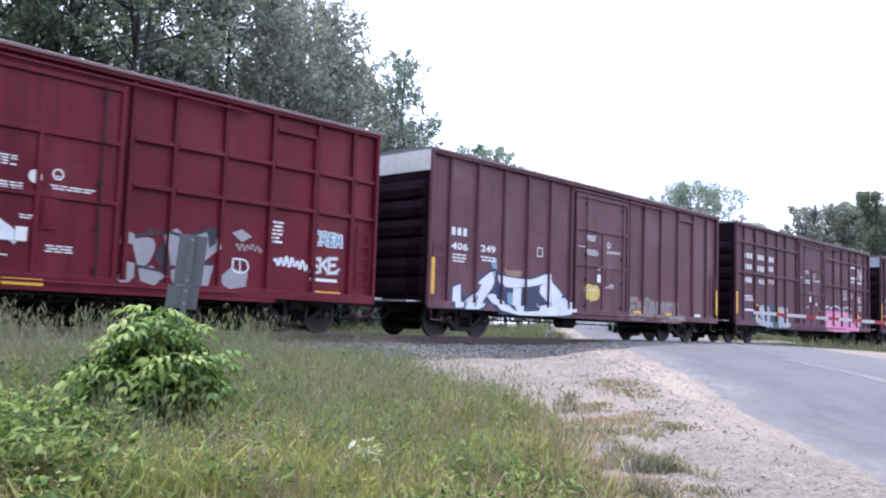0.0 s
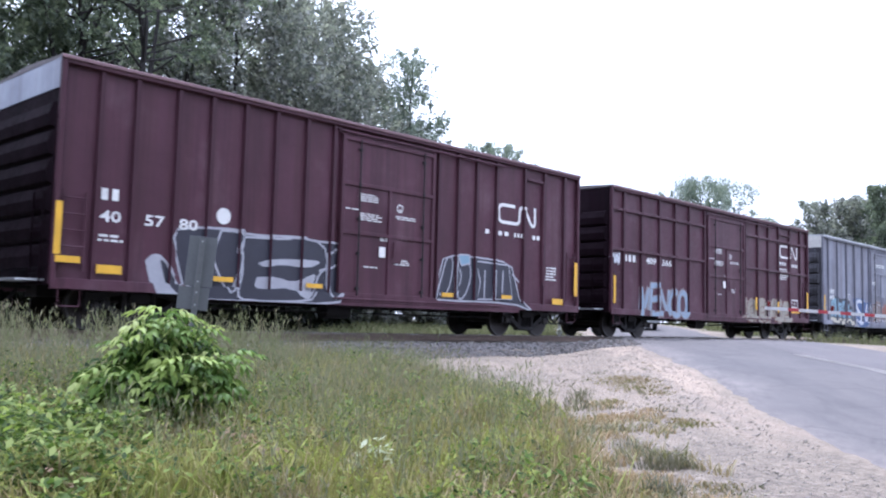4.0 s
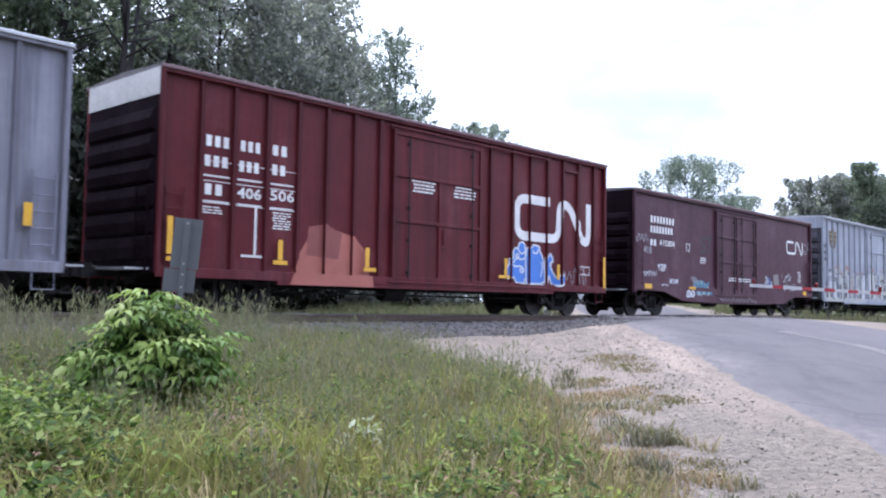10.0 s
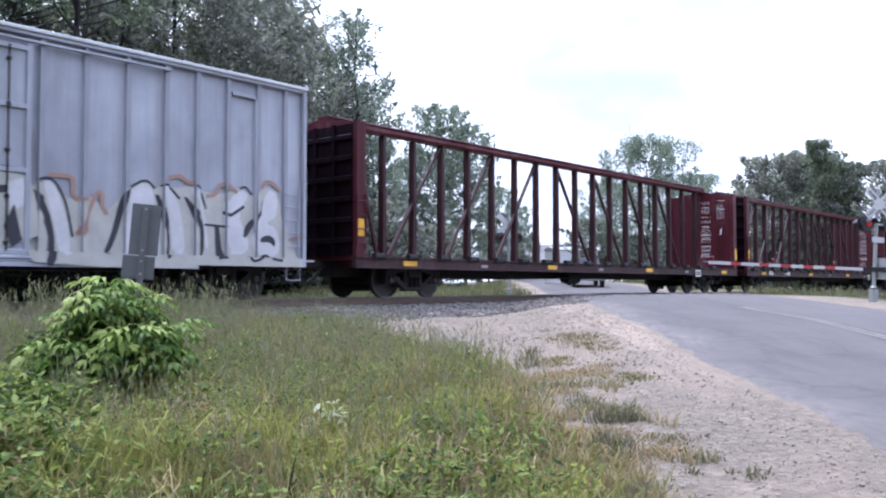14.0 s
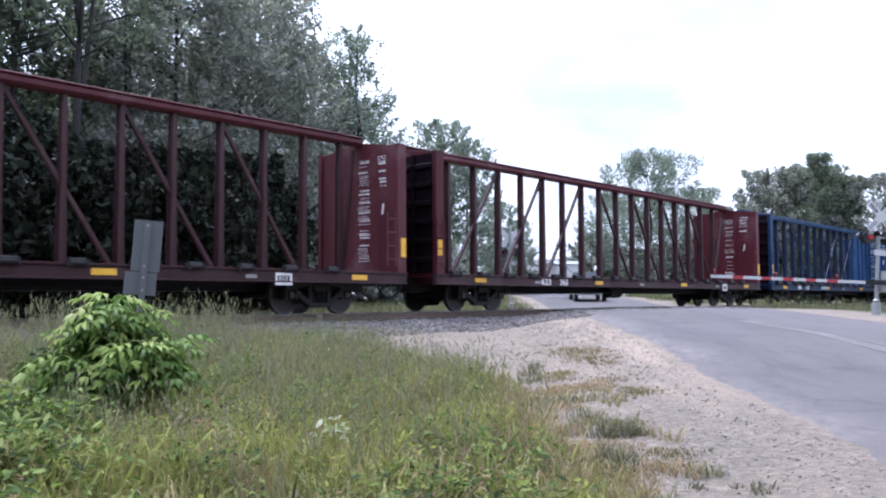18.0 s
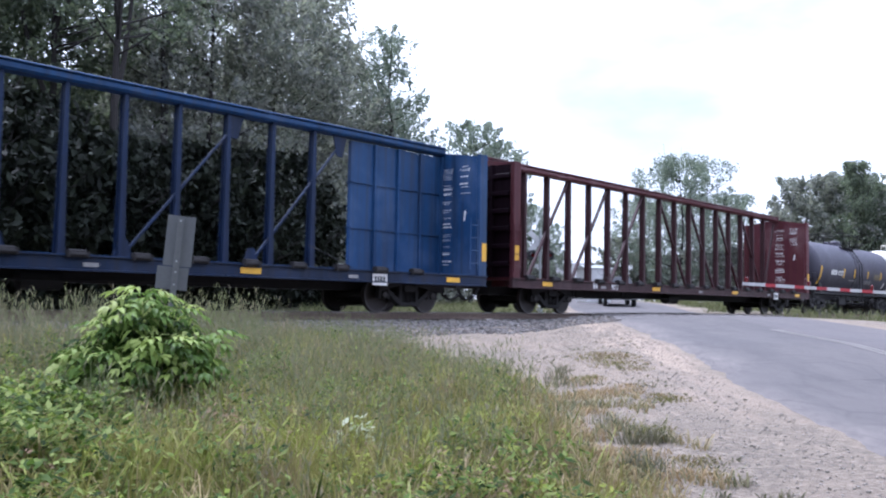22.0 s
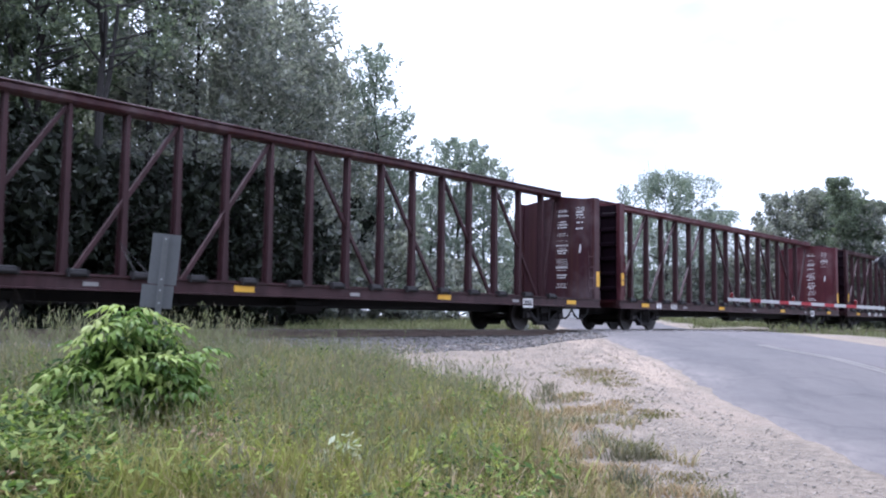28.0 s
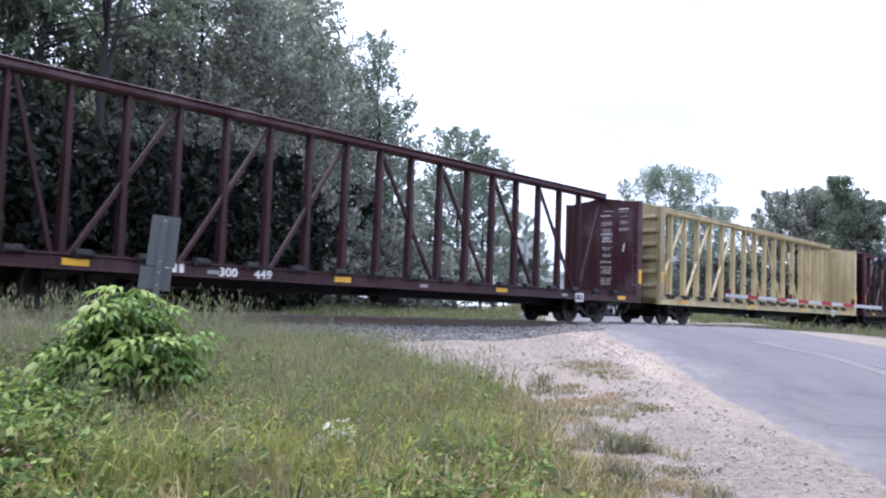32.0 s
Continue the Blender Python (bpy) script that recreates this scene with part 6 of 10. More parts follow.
spray(c, [
    (2, 0.035, [(4.81, 1.33), (5.02, 1.39), (5.34, 1.51), (5.48, 1.59), (5.44, 1.27), (5.24, 1.11), (4.82, 1.14)])], [G_SILVER, G_TEALDARK, G_SILVERWHITE], R3, "silver bubble graffiti with pale edges")
spray(c, [
    (0, 0, [(9.98, 1.72), (10.76, 1.71), (13.0, 1.76), (13.45, 1.6), (13.56, 1.16), (14.42, 1.17), (14.54, 0.85), (14.03, 0.66), (11.02, 0.66), (9.87, 0.69), (9.89, 1.19)]),
    (1, 0.06, [(9.87, 0.69), (9.73, 1.11), (10.0, 1.35), (10.04, 1.82), (10.44, 1.92), (10.76, 1.75), (11.22, 1.98), (11.84, 1.9), (12.25, 1.76), (12.76, 1.93), (13.29, 1.94), (13.59, 1.67), (13.56, 1.26), (14.16, 1.24), (14.53, 1.14), (14.49, 0.81), (14.03, 0.66)]),
    (1, 0.05, [(10.81, 1.51), (10.32, 1.48), (10.49, 1.26), (10.78, 1.16), (10.54, 0.92), (10.18, 0.96)]),
    (1, 0.05, [(11.12, 1.2), (11.33, 1.39), (11.51, 1.19), (11.26, 1.0), (11.12, 1.2)]),
    (1, 0.05, [(11.76, 1.5), (11.84, 0.82)])], [G_PINK, G_MINT, G_MAROONLINE], R3, "pink graffiti with pale mint outline")
spray(c, [
    (1, 0.05, [(11.5, 1.43), (12.12, 1.55)]),
    (1, 0.05, [(12.1, 0.98), (12.5, 1.39), (12.89, 1.01)]),
    (1, 0.05, [(12.44, 1.7), (12.92, 1.57), (12.46, 1.24)]),
    (1, 0.05, [(13.75, 1.55), (13.25, 1.56), (13.17, 1.11), (13.81, 1.08)]),
    (2, 0.03, [(10.04, 1.72), (10.97, 1.69), (12.3, 1.69), (13.37, 1.69)]),
    (2, 0.03, [(11.25, 1.3), (11.38, 1.19)]),
    (2, 0.04, [(12.55, 1.24), (12.7, 1.06)])], [G_PINK, G_MINT, G_MAROONLINE], R3, "pink graffiti with pale mint outline")
for a, b, z0, z1 in ((-0.01, 0.11, 1.21, 2.09), (1.91, 2.05, 1.17, 1.64), (4.12, 4.27, 1.17, 1.6), (14.27, 14.42, 1.2, 1.62)):
    plate(c, a, b, z0, z1, YELLOW_LET, -1.602, label="yellow reflector")

# 4
R4 = [0.78, 1.49, 2.38, 3.14, 3.95, 4.74, 5.58, 6.36, 9.85, 10.61, 11.35, 12.18, 13.43, 14.36, 15.35]
c = box_car(52.42, 16.05, 5.02, MAROON, "maroon ribbed boxcar with black and silver graffiti", R4, DOOR, cap=WHITE_CAR)
bars(c, 0.88, 2.44, 0.42, 0.22, 2, WHITE_LET)
for s, x in (("40", 0.87), ("57", 1.77), ("80", 2.5)):
    word(c, s, x, 2.03, PANEL - 0.012, 0.22, WHITE_LET, 0.42)
m = Mesh(); m.turned([(PANEL - 0.006, 0.17), (PANEL - 0.012, 0.17), (PANEL - 0.012, 0.13), (PANEL - 0.006, 0.13)], "y", 18, 0, (3.51, 0, 2.4)); part("stencil", m, WHITE_LET, c)
emblem(c, 12.28, 14.0, 3.14, 3.72, WHITE_LET, ribs=R4)
for x, w, n in ((11.75, 0.25, 1), (12.3, 0.55, 2), (13.0, 0.45, 3), (13.85, 0.4, 2)):
    bars(c, x, 2.8, w, 0.12, n, WHITE_LET)
small_print(c, 0.85, 1.75, 0.5, 2, WHITE_LET, seed=7); door_print(c, 6.55, 3.3, 230); small_print(c, 14.5, 2.0, 0.5, 5, WHITE_LET, seed=9)
spray(c, [
    (1, 0, [(1.82, 1.36), (1.97, 1.52), (2.21, 1.49), (2.38, 1.13), (2.67, 0.78), (2.63, 0.67), (2.07, 0.67), (1.94, 0.95)]),
    (0, 0, [(2.36, 1.86), (2.5, 2.08), (3.97, 2.17), (4.11, 2.06), (5.6, 2.15), (5.76, 2.08), (6.78, 2.09), (7.67, 2.03), (7.62, 1.59), (6.99, 1.37), (6.7, 0.93), (6.58, 0.67), (4.05, 0.66), (2.73, 0.66)]),
    (0, 0, [(2.1, 1.44), (2.27, 1.39), (2.41, 1.08), (2.67, 0.76), (2.48, 0.71), (2.25, 0.92)]),
    (0, 0, [(3.48, 2.1), (3.89, 2.12), (4.03, 2.01), (3.85, 1.68), (3.99, 1.65), (3.93, 1.24), (3.74, 0.76), (3.54, 1.03), (3.27, 1.57)])], [G_BLACKBLUE, G_SILVER], R4, "black graffiti with silver edges", edge=0.05)
spray(c, [
    (0, 0, [(4.06, 2.02), (5.17, 2.06), (5.35, 2.13), (6.18, 2.07), (6.31, 1.51), (6.05, 1.36), (5.91, 0.9), (5.75, 0.71), (4.05, 0.66), (3.82, 0.79), (3.99, 1.22), (3.99, 1.65), (3.91, 1.71)]),
    (1, 0, [(4.39, 1.19), (4.88, 1.22), (5.34, 1.12), (5.72, 1.27), (5.99, 1.36), (5.9, 1.1), (5.76, 0.76), (5.54, 0.78), (5.28, 1.0), (4.69, 0.94), (4.31, 0.95)]),
    (1, 0, [(4.4, 1.48), (4.71, 1.6), (5.94, 1.66), (6.11, 1.6), (5.73, 1.45), (5.02, 1.5), (4.55, 1.4)]),
    (0, 0, [(6.29, 1.82), (6.59, 1.97), (6.79, 1.91), (6.67, 1.53), (6.85, 1.31), (6.57, 0.77), (6.27, 0.91)])], [G_BLACKBLUE, G_SILVER], R4, "black graffiti with silver edges", edge=0.05)
spray(c, [
    (0, 0, [(6.81, 1.59), (7.28, 1.89), (7.6, 1.94), (7.51, 1.61), (6.99, 1.42)]),
    (1, 0.05, [(6.05, 1.42), (6.6, 1.58), (7.28, 1.95)])], [G_BLACKBLUE, G_SILVER], R4, "black graffiti with silver edges", edge=0.05)
spray(c, [
    (0, 0, [(9.81, 0.97), (10.0, 1.65), (10.15, 2.08), (11.53, 2.12), (12.89, 2.05), (13.11, 1.52), (13.33, 0.95), (13.81, 0.71), (12.77, 0.93), (9.82, 0.89)]),
    (0, 0, [(9.93, 1.1), (10.09, 1.57), (10.24, 2.02), (10.5, 2.07), (10.44, 1.38), (10.19, 0.99)]),
    (0, 0, [(10.63, 2.05), (11.13, 1.99), (11.23, 1.55), (10.94, 0.96), (10.58, 0.97), (10.56, 1.54)]),
    (0, 0, [(11.4, 2.01), (12.79, 1.98), (12.97, 1.03), (11.48, 0.98), (11.6, 1.44)]),
    (2, 0, [(10.67, 2.14), (11.12, 2.15), (11.17, 1.94), (10.82, 1.85)]),
    (1, 0.05, [(11.78, 1.79), (11.76, 0.99)]),
    (1, 0.05, [(12.16, 1.82), (12.14, 1.0)]),
    (1, 0.05, [(12.55, 1.81), (12.52, 1.17)])], [G_BLACKBLUE, G_SILVER, G_SKY], R4, "black striped graffiti with silver edges", edge=0.045)
spray(c, [
    (1, 0.04, [(10.68, 1.84), (10.87, 1.56), (10.62, 1.1)]),
    (1, 0.05, [(13.26, 1.53), (12.95, 1.74)])], [G_BLACKBLUE, G_SILVER, G_SKY], R4, "black striped graffiti with silver edges", edge=0.045)
for a, b, z0, z1 in ((0.01, 0.13, 1.36, 2.31), (0.05, 0.5, 1.22, 1.34), (0.81, 1.3, 1.06, 1.22), (3.26, 3.73, 1.04, 1.14), (5.62, 6.07, 1.02, 1.12), (9.98, 10.4, 0.99, 1.1), (12.36, 12.8, 1.03, 1.13), (15.8, 15.95, 1.23, 2.26), (14.7, 15.2, 0.95, 1.12)):
    plate(c, a, b, z0, z1, YELLOW_LET, -1.602, label="yellow reflector")

# 5
c = box_car(70.30, 16.15, 5.0, MAROON, "dark maroon boxcar with side rails and cream graffiti", [0.81, 1.93, 3.1, 4.19, 5.22, 6.38, 9.85, 11.0, 12.0, 13.03, 14.25, 15.35], DOOR, bands=(4.2, 2.88))
bars(c, 0.9, 2.52, 0.78, 0.22, 3, WHITE_LET)
word(c, "409", 2.27, 2.52, PANEL - 0.012, 0.22, WHITE_LET, 0.66)
word(c, "366", 3.34, 2.52, PANEL - 0.012, 0.22, WHITE_LET, 0.66)
emblem(c, 13.26, 15.12, 3.5, 4.08, WHITE_LET, ribs=[14.25])
bars(c, 13.22, 3.2, 0.75, 0.13, 3, WHITE_LET); bars(c, 14.5, 3.17, 0.7, 0.13, 4, WHITE_LET)
graffiti(c, 1.9, 5.1, 0.62, 1.9, "MENCO", [G_DUST, G_DUSTY_SKY, G_DUST, G_PALESKY], 51, RIBS, False, "faded light blue graffiti", fat=0.9, out=0.04)
graffiti(c, 9.3, 14.3, 0.68, 1.72, "TOCASE", [G_BROWN, G_BEIGE, G_DUST, G_BEIGE], 52, RIBS, True, "faded beige graffiti over the lower side", fat=1.2, out=0.035)
tag_lines(c, 0.02, 0.6, 2.2, 3.1, G_WHITE, 53, 3, 0.07, label="white tag")
small_print(c, 13.2, 3.0, 0.9, 6, WHITE_LET, seed=11); door_print(c, 6.55, 3.4, 240)
for a, b, z0, z1 in ((0.1, 0.22, 1.1, 2.0), (10.6, 10.75, 1.2, 1.7), (12.75, 12.9, 1.15, 1.6), (15.9, 16.03, 1.2, 2.1)):
    plate(c, a, b, z0, z1, YELLOW_LET, -1.602, label="yellow reflector")
plate(c, 14.3, 15.3, 1.15, 1.22, YELLOW_LET)
m = Mesh(); m.stroke([(14.5, 1.4), (15.1, 1.4), (15.1, 1.72), (14.5, 1.72)], 0.05, PANEL - 0.012, 0, True); m.stroke([(14.8, 1.4), (14.8, 1.72)], 0.04, PANEL - 0.0125); part("stencil", m, WHITE_LET, c)

# 6
R6 = [0.8, 1.97, 3.19, 4.32, 5.48, 6.42, 9.82, 10.8, 11.96, 13.18, 14.37, 15.48]
c = box_car(88.21, 16.5, 4.98, GREY, "pale grey ribbed boxcar with blue and green graffiti", R6, DOOR, cap=CAP)
bars(c, 0.96, 2.22, 0.68, 0.2, 3, WHITE_LET)
word(c, "409", 1.0, 1.93, PANEL - 0.0125, 0.2, WHITE_LET, 0.62)
spray(c, [
    (1, 0, [(1.09, 0.78), (1.08, 1.59), (1.23, 2.03), (1.78, 2.15), (2.15, 2.01), (3.11, 2.02), (3.54, 2.08), (3.72, 1.92), (3.76, 1.7), (4.15, 1.65), (4.1, 1.35), (4.19, 0.66), (3.3, 0.66), (2.2, 0.68)]),
    (0, 0, [(1.16, 0.84), (1.14, 1.6), (1.28, 1.97), (1.73, 2.07), (2.04, 1.96), (2.1, 1.78), (1.96, 1.54), (2.04, 0.79), (1.33, 0.81)]),
    (0, 0, [(2.21, 1.79), (2.42, 1.87), (2.64, 1.79), (2.6, 1.48), (2.5, 1.27), (2.71, 0.76), (2.28, 0.72)]),
    (0, 0, [(2.69, 1.92), (3.02, 1.97), (3.01, 1.72), (2.9, 1.55), (3.02, 1.39), (3.17, 1.13), (3.13, 0.77), (2.76, 0.94), (2.63, 1.34)])], [G_SKY, G_BLACKBLUE, G_CREAM], R6, "light blue and cream graffiti with black outline", edge=0.05)
spray(c, [
    (0, 0, [(3.17, 1.88), (3.34, 1.99), (3.41, 1.68), (3.67, 1.84), (3.7, 1.7), (3.53, 1.47), (4.04, 1.57), (3.98, 1.37), (3.69, 1.28), (3.96, 1.09), (4.07, 0.7), (3.62, 0.69), (3.32, 0.9)]),
    (2, 0, [(1.16, 0.84), (1.16, 1.11), (2.0, 1.08), (2.04, 0.79), (1.33, 0.81)]),
    (2, 0, [(2.24, 1.09), (2.62, 1.05), (2.71, 0.76), (2.28, 0.72)]),
    (2, 0, [(2.81, 1.06), (3.17, 1.07), (3.13, 0.77), (2.84, 0.91)]),
    (2, 0, [(3.34, 1.08), (3.93, 1.07), (4.03, 0.73), (3.62, 0.72)]),
    (1, 0.05, [(1.45, 1.73), (1.41, 1.28), (1.57, 1.06), (1.68, 1.41), (1.62, 1.74), (1.45, 1.73)]),
    (1, 0.05, [(2.35, 1.66), (2.51, 1.62)])], [G_SKY, G_BLACKBLUE, G_CREAM], R6, "light blue and cream graffiti with black outline", edge=0.05)
spray(c, [
    (1, 0.05, [(2.81, 1.71), (2.86, 1.12)])], [G_SKY, G_BLACKBLUE, G_CREAM], R6, "light blue and cream graffiti with black outline", edge=0.05)
spray(c, [
    (1, 0, [(4.08, 2.05), (4.45, 2.1), (5.51, 2.13), (5.91, 1.89), (6.65, 2.02), (6.62, 1.83), (6.29, 1.01), (5.81, 0.66), (4.5, 0.68), (4.26, 1.18), (4.31, 1.69)]),
    (0, 0.2, [(5.46, 1.94), (4.96, 2.01), (4.58, 1.88), (4.72, 1.56), (5.22, 1.33), (5.33, 1.0), (5.0, 0.81), (4.55, 1.02), (4.39, 1.24)]),
    (0, 0.18, [(6.16, 1.86), (5.93, 1.28), (5.98, 0.86), (6.28, 1.27), (6.58, 1.94)]),
    (2, 0.03, [(5.46, 2.02), (4.96, 2.09), (4.49, 1.9)]),
    (2, 0.05, [(5.66, 0.98), (5.79, 1.25)])], [G_SILVERWHITE, G_NAVY, G_DUSTY_SKY], R6, "navy graffiti with white letters")
graffiti(c, 6.6, 9.5, 0.85, 2.0, "ISPOI", [G_BROWN, G_DUST, G_PALE_PINK, G_DUST], 63, (), True, "brown and pink graffiti on the door", y=-1.556, out=0.035)
spray(c, [
    (0, 0, [(8.1, 1.25), (8.05, 1.75), (8.3, 1.95), (8.95, 1.9), (9.1, 1.5), (9.0, 1.2)]), (1, 0.06, [(8.3, 1.4), (8.4, 1.7), (8.75, 1.65), (8.7, 1.4)]), (1, 0.05, [(6.75, 1.0), (6.9, 1.8), (7.3, 1.6), (7.2, 1.1)]),
    (2, 0.07, [(7.4, 1.2), (7.5, 1.9), (7.9, 1.85)]), (2, 0.06, [(7.0, 0.95), (7.6, 1.1), (8.6, 1.0), (9.3, 1.15)]), (1, 0.05, [(7.5, 1.3), (7.9, 1.5), (7.6, 1.0)])], [G_RUSTRED, G_BROWN, G_PALEGREY], (), "rust-red sprayed block and dark scrawls on the door", y=-1.562)
spray(c, [
    (3, 0, [(9.81, 1.65), (10.37, 1.86), (11.07, 1.97), (11.82, 2.0), (12.27, 2.01), (12.19, 1.52), (11.4, 1.37), (11.0, 0.94), (10.41, 0.82), (9.84, 0.85)]),
    (2, 0, [(10.22, 0.66), (10.4, 0.98), (10.79, 1.03), (15.42, 1.33), (15.55, 0.74), (14.04, 0.66), (11.65, 0.66)]),
    (5, 0, [(10.03, 2.15), (10.16, 2.11), (10.36, 2.15), (10.38, 2.05), (10.22, 1.99), (10.05, 2.0)]),
    (1, 0, [(10.57, 1.08), (10.41, 1.31), (10.31, 1.61), (10.39, 1.87), (10.61, 2.04), (10.86, 2.08), (11.02, 1.94), (11.1, 1.76), (11.08, 1.56), (11.2, 1.07), (11.0, 1.04), (10.82, 1.44), (10.79, 1.07)])], [G_GREEN, G_BLACKBLUE, G_CREAMGREEN, G_PALE_PINK, G_NAVYDARK, G_WHITE], R6, "green and cream graffiti with black and white outlines")
spray(c, [
    (0, 0, [(10.63, 1.15), (10.45, 1.34), (10.36, 1.61), (10.43, 1.82), (10.62, 1.98), (10.74, 2.0), (10.73, 1.74), (10.73, 1.43), (10.77, 1.15)]),
    (4, 0, [(10.77, 1.84), (10.88, 2.01), (11.04, 1.8), (11.03, 1.6), (11.14, 1.11), (11.02, 1.08), (10.81, 1.59)]),
    (1, 0, [(11.32, 1.21), (11.4, 1.39), (11.61, 1.54), (11.89, 1.58), (12.11, 1.47), (12.26, 1.26), (12.32, 0.82), (11.51, 0.79)]),
    (0, 0, [(11.39, 1.23), (11.46, 1.37), (11.66, 1.5), (11.88, 1.52), (12.08, 1.44), (12.19, 1.24), (11.39, 1.2)]),
    (2, 0, [(11.4, 1.2), (12.19, 1.24), (12.26, 0.84), (11.61, 0.82)])], [G_GREEN, G_BLACKBLUE, G_CREAMGREEN, G_PALE_PINK, G_NAVYDARK, G_WHITE], R6, "green and cream graffiti with black and white outlines")
spray(c, [
    (1, 0, [(12.09, 1.47), (12.17, 1.79), (12.4, 2.11), (12.68, 2.03), (13.18, 1.96), (13.16, 2.21), (13.4, 2.15), (13.57, 1.96), (14.36, 2.04), (14.38, 1.83), (14.2, 1.5), (13.88, 1.58), (13.24, 1.45), (12.13, 1.39)]),
    (0, 0, [(12.16, 1.52), (12.23, 1.78), (12.43, 2.04), (12.68, 1.96), (13.21, 1.89), (13.56, 1.89), (14.11, 1.93), (14.04, 1.67), (13.37, 1.57), (12.99, 1.59), (12.63, 1.65), (12.3, 1.58)]),
    (0, 0, [(13.22, 2.14), (13.35, 2.09), (13.44, 1.94), (13.25, 1.91)]),
    (1, 0, [(12.13, 1.43), (12.34, 1.61), (12.63, 1.67), (12.91, 1.55), (13.06, 1.3), (13.08, 0.91), (12.97, 0.76), (12.34, 0.76), (12.26, 1.2)])], [G_GREEN, G_BLACKBLUE, G_CREAMGREEN, G_PALE_PINK, G_NAVYDARK, G_WHITE], R6, "green and cream graffiti with black and white outlines")
spray(c, [
    (0, 0, [(12.21, 1.45), (12.4, 1.56), (12.63, 1.61), (12.85, 1.5), (12.98, 1.28), (12.29, 1.25)]),
    (2, 0, [(12.29, 1.25), (12.99, 1.28), (13.0, 0.9), (12.92, 0.81), (12.39, 0.82)]),
    (2, 0, [(13.12, 1.4), (13.37, 1.55), (13.62, 1.54), (13.64, 0.9), (13.16, 0.89)]),
    (1, 0, [(13.78, 1.6), (14.08, 1.58), (14.21, 1.32), (14.16, 1.03), (13.88, 0.84), (13.54, 0.9), (13.57, 1.49)]),
    (0, 0, [(13.78, 1.51), (14.04, 1.49), (14.11, 1.31), (13.66, 1.27), (13.65, 1.5)]),
    (2, 0, [(13.66, 1.27), (14.11, 1.29), (14.04, 1.08), (13.85, 0.93), (13.64, 0.97)]),
    (4, 0, [(14.07, 1.57), (14.15, 1.88), (14.32, 1.99), (14.37, 1.8), (14.23, 1.55)])], [G_GREEN, G_BLACKBLUE, G_CREAMGREEN, G_PALE_PINK, G_NAVYDARK, G_WHITE], R6, "green and cream graffiti with black and white outlines")
spray(c, [
    (1, 0, [(14.4, 2.01), (14.79, 2.04), (14.93, 1.69), (15.26, 1.7), (15.52, 1.45), (15.51, 1.21), (15.13, 1.14), (15.09, 1.02), (14.79, 1.08), (15.0, 0.75), (14.63, 0.72), (14.43, 1.0), (14.39, 1.54)]),
    (0, 0, [(14.48, 1.93), (14.66, 1.96), (14.69, 1.63), (15.05, 1.61), (15.27, 1.61), (15.18, 1.39), (14.84, 1.32), (14.56, 1.29), (14.47, 1.54)]),
    (2, 0, [(14.51, 1.24), (14.84, 1.29), (15.06, 1.26), (14.88, 1.16), (15.02, 0.97), (15.43, 1.08), (15.46, 0.81), (15.03, 0.81), (14.68, 1.05)]),
    (4, 0, [(15.28, 1.59), (15.43, 1.41), (15.44, 1.25), (14.99, 1.17), (15.17, 1.34)])], [G_GREEN, G_BLACKBLUE, G_CREAMGREEN, G_PALE_PINK, G_NAVYDARK, G_WHITE], R6, "green and cream graffiti with black and white outlines")
spray(c, [
    (5, 0.04, [(10.58, 1.04), (10.36, 1.31), (10.26, 1.6), (10.34, 1.89), (10.58, 2.09), (10.87, 2.14), (11.07, 1.97), (11.16, 1.79)]),
    (5, 0.04, [(12.1, 1.58), (12.16, 1.82), (12.39, 2.16), (12.69, 2.07), (13.13, 2.01), (13.13, 2.25), (13.42, 2.19)]),
    (5, 0.035, [(13.58, 2.01), (14.37, 2.09)]),
    (5, 0.05, [(10.73, 1.82), (10.78, 1.91), (10.85, 1.97)]),
    (5, 0.04, [(12.68, 1.55), (12.85, 1.43), (12.93, 1.29)]),
    (1, 0.06, [(11.63, 1.26), (11.7, 1.29)]),
    (1, 0.06, [(11.66, 1.11), (11.72, 1.14)]),
    (1, 0.06, [(12.38, 1.36), (12.45, 1.33)]),
    (1, 0.06, [(12.41, 1.25), (12.49, 1.27)]),
    (1, 0.05, [(10.93, 2.18), (11.27, 2.14), (11.59, 2.06), (11.76, 1.97)])], [G_GREEN, G_BLACKBLUE, G_CREAMGREEN, G_PALE_PINK, G_NAVYDARK, G_WHITE], R6, "green and cream graffiti with black and white outlines")
small_print(c, 7.3, 3.95, 1.5, 2, WHITE_LET, y=-1.565, seed=13)
small_print(c, 6.8, 3.0, 0.6, 2, WHITE_LET, y=-1.565, seed=14)
m = Mesh(); m.stroke([(3.45, 2.0), (3.7, 2.0), (3.7, 2.25), (3.45, 2.25)], 0.03, PANEL - 0.012, 0, True); part("stencil", m, WHITE_LET, c)
for a, b, z0, z1 in ((0.05, 0.17, 1.2, 2.1), (16.3, 16.42, 1.2, 2.1)):
    plate(c, a, b, z0, z1, YELLOW_LET, -1.602, label="yellow reflector")

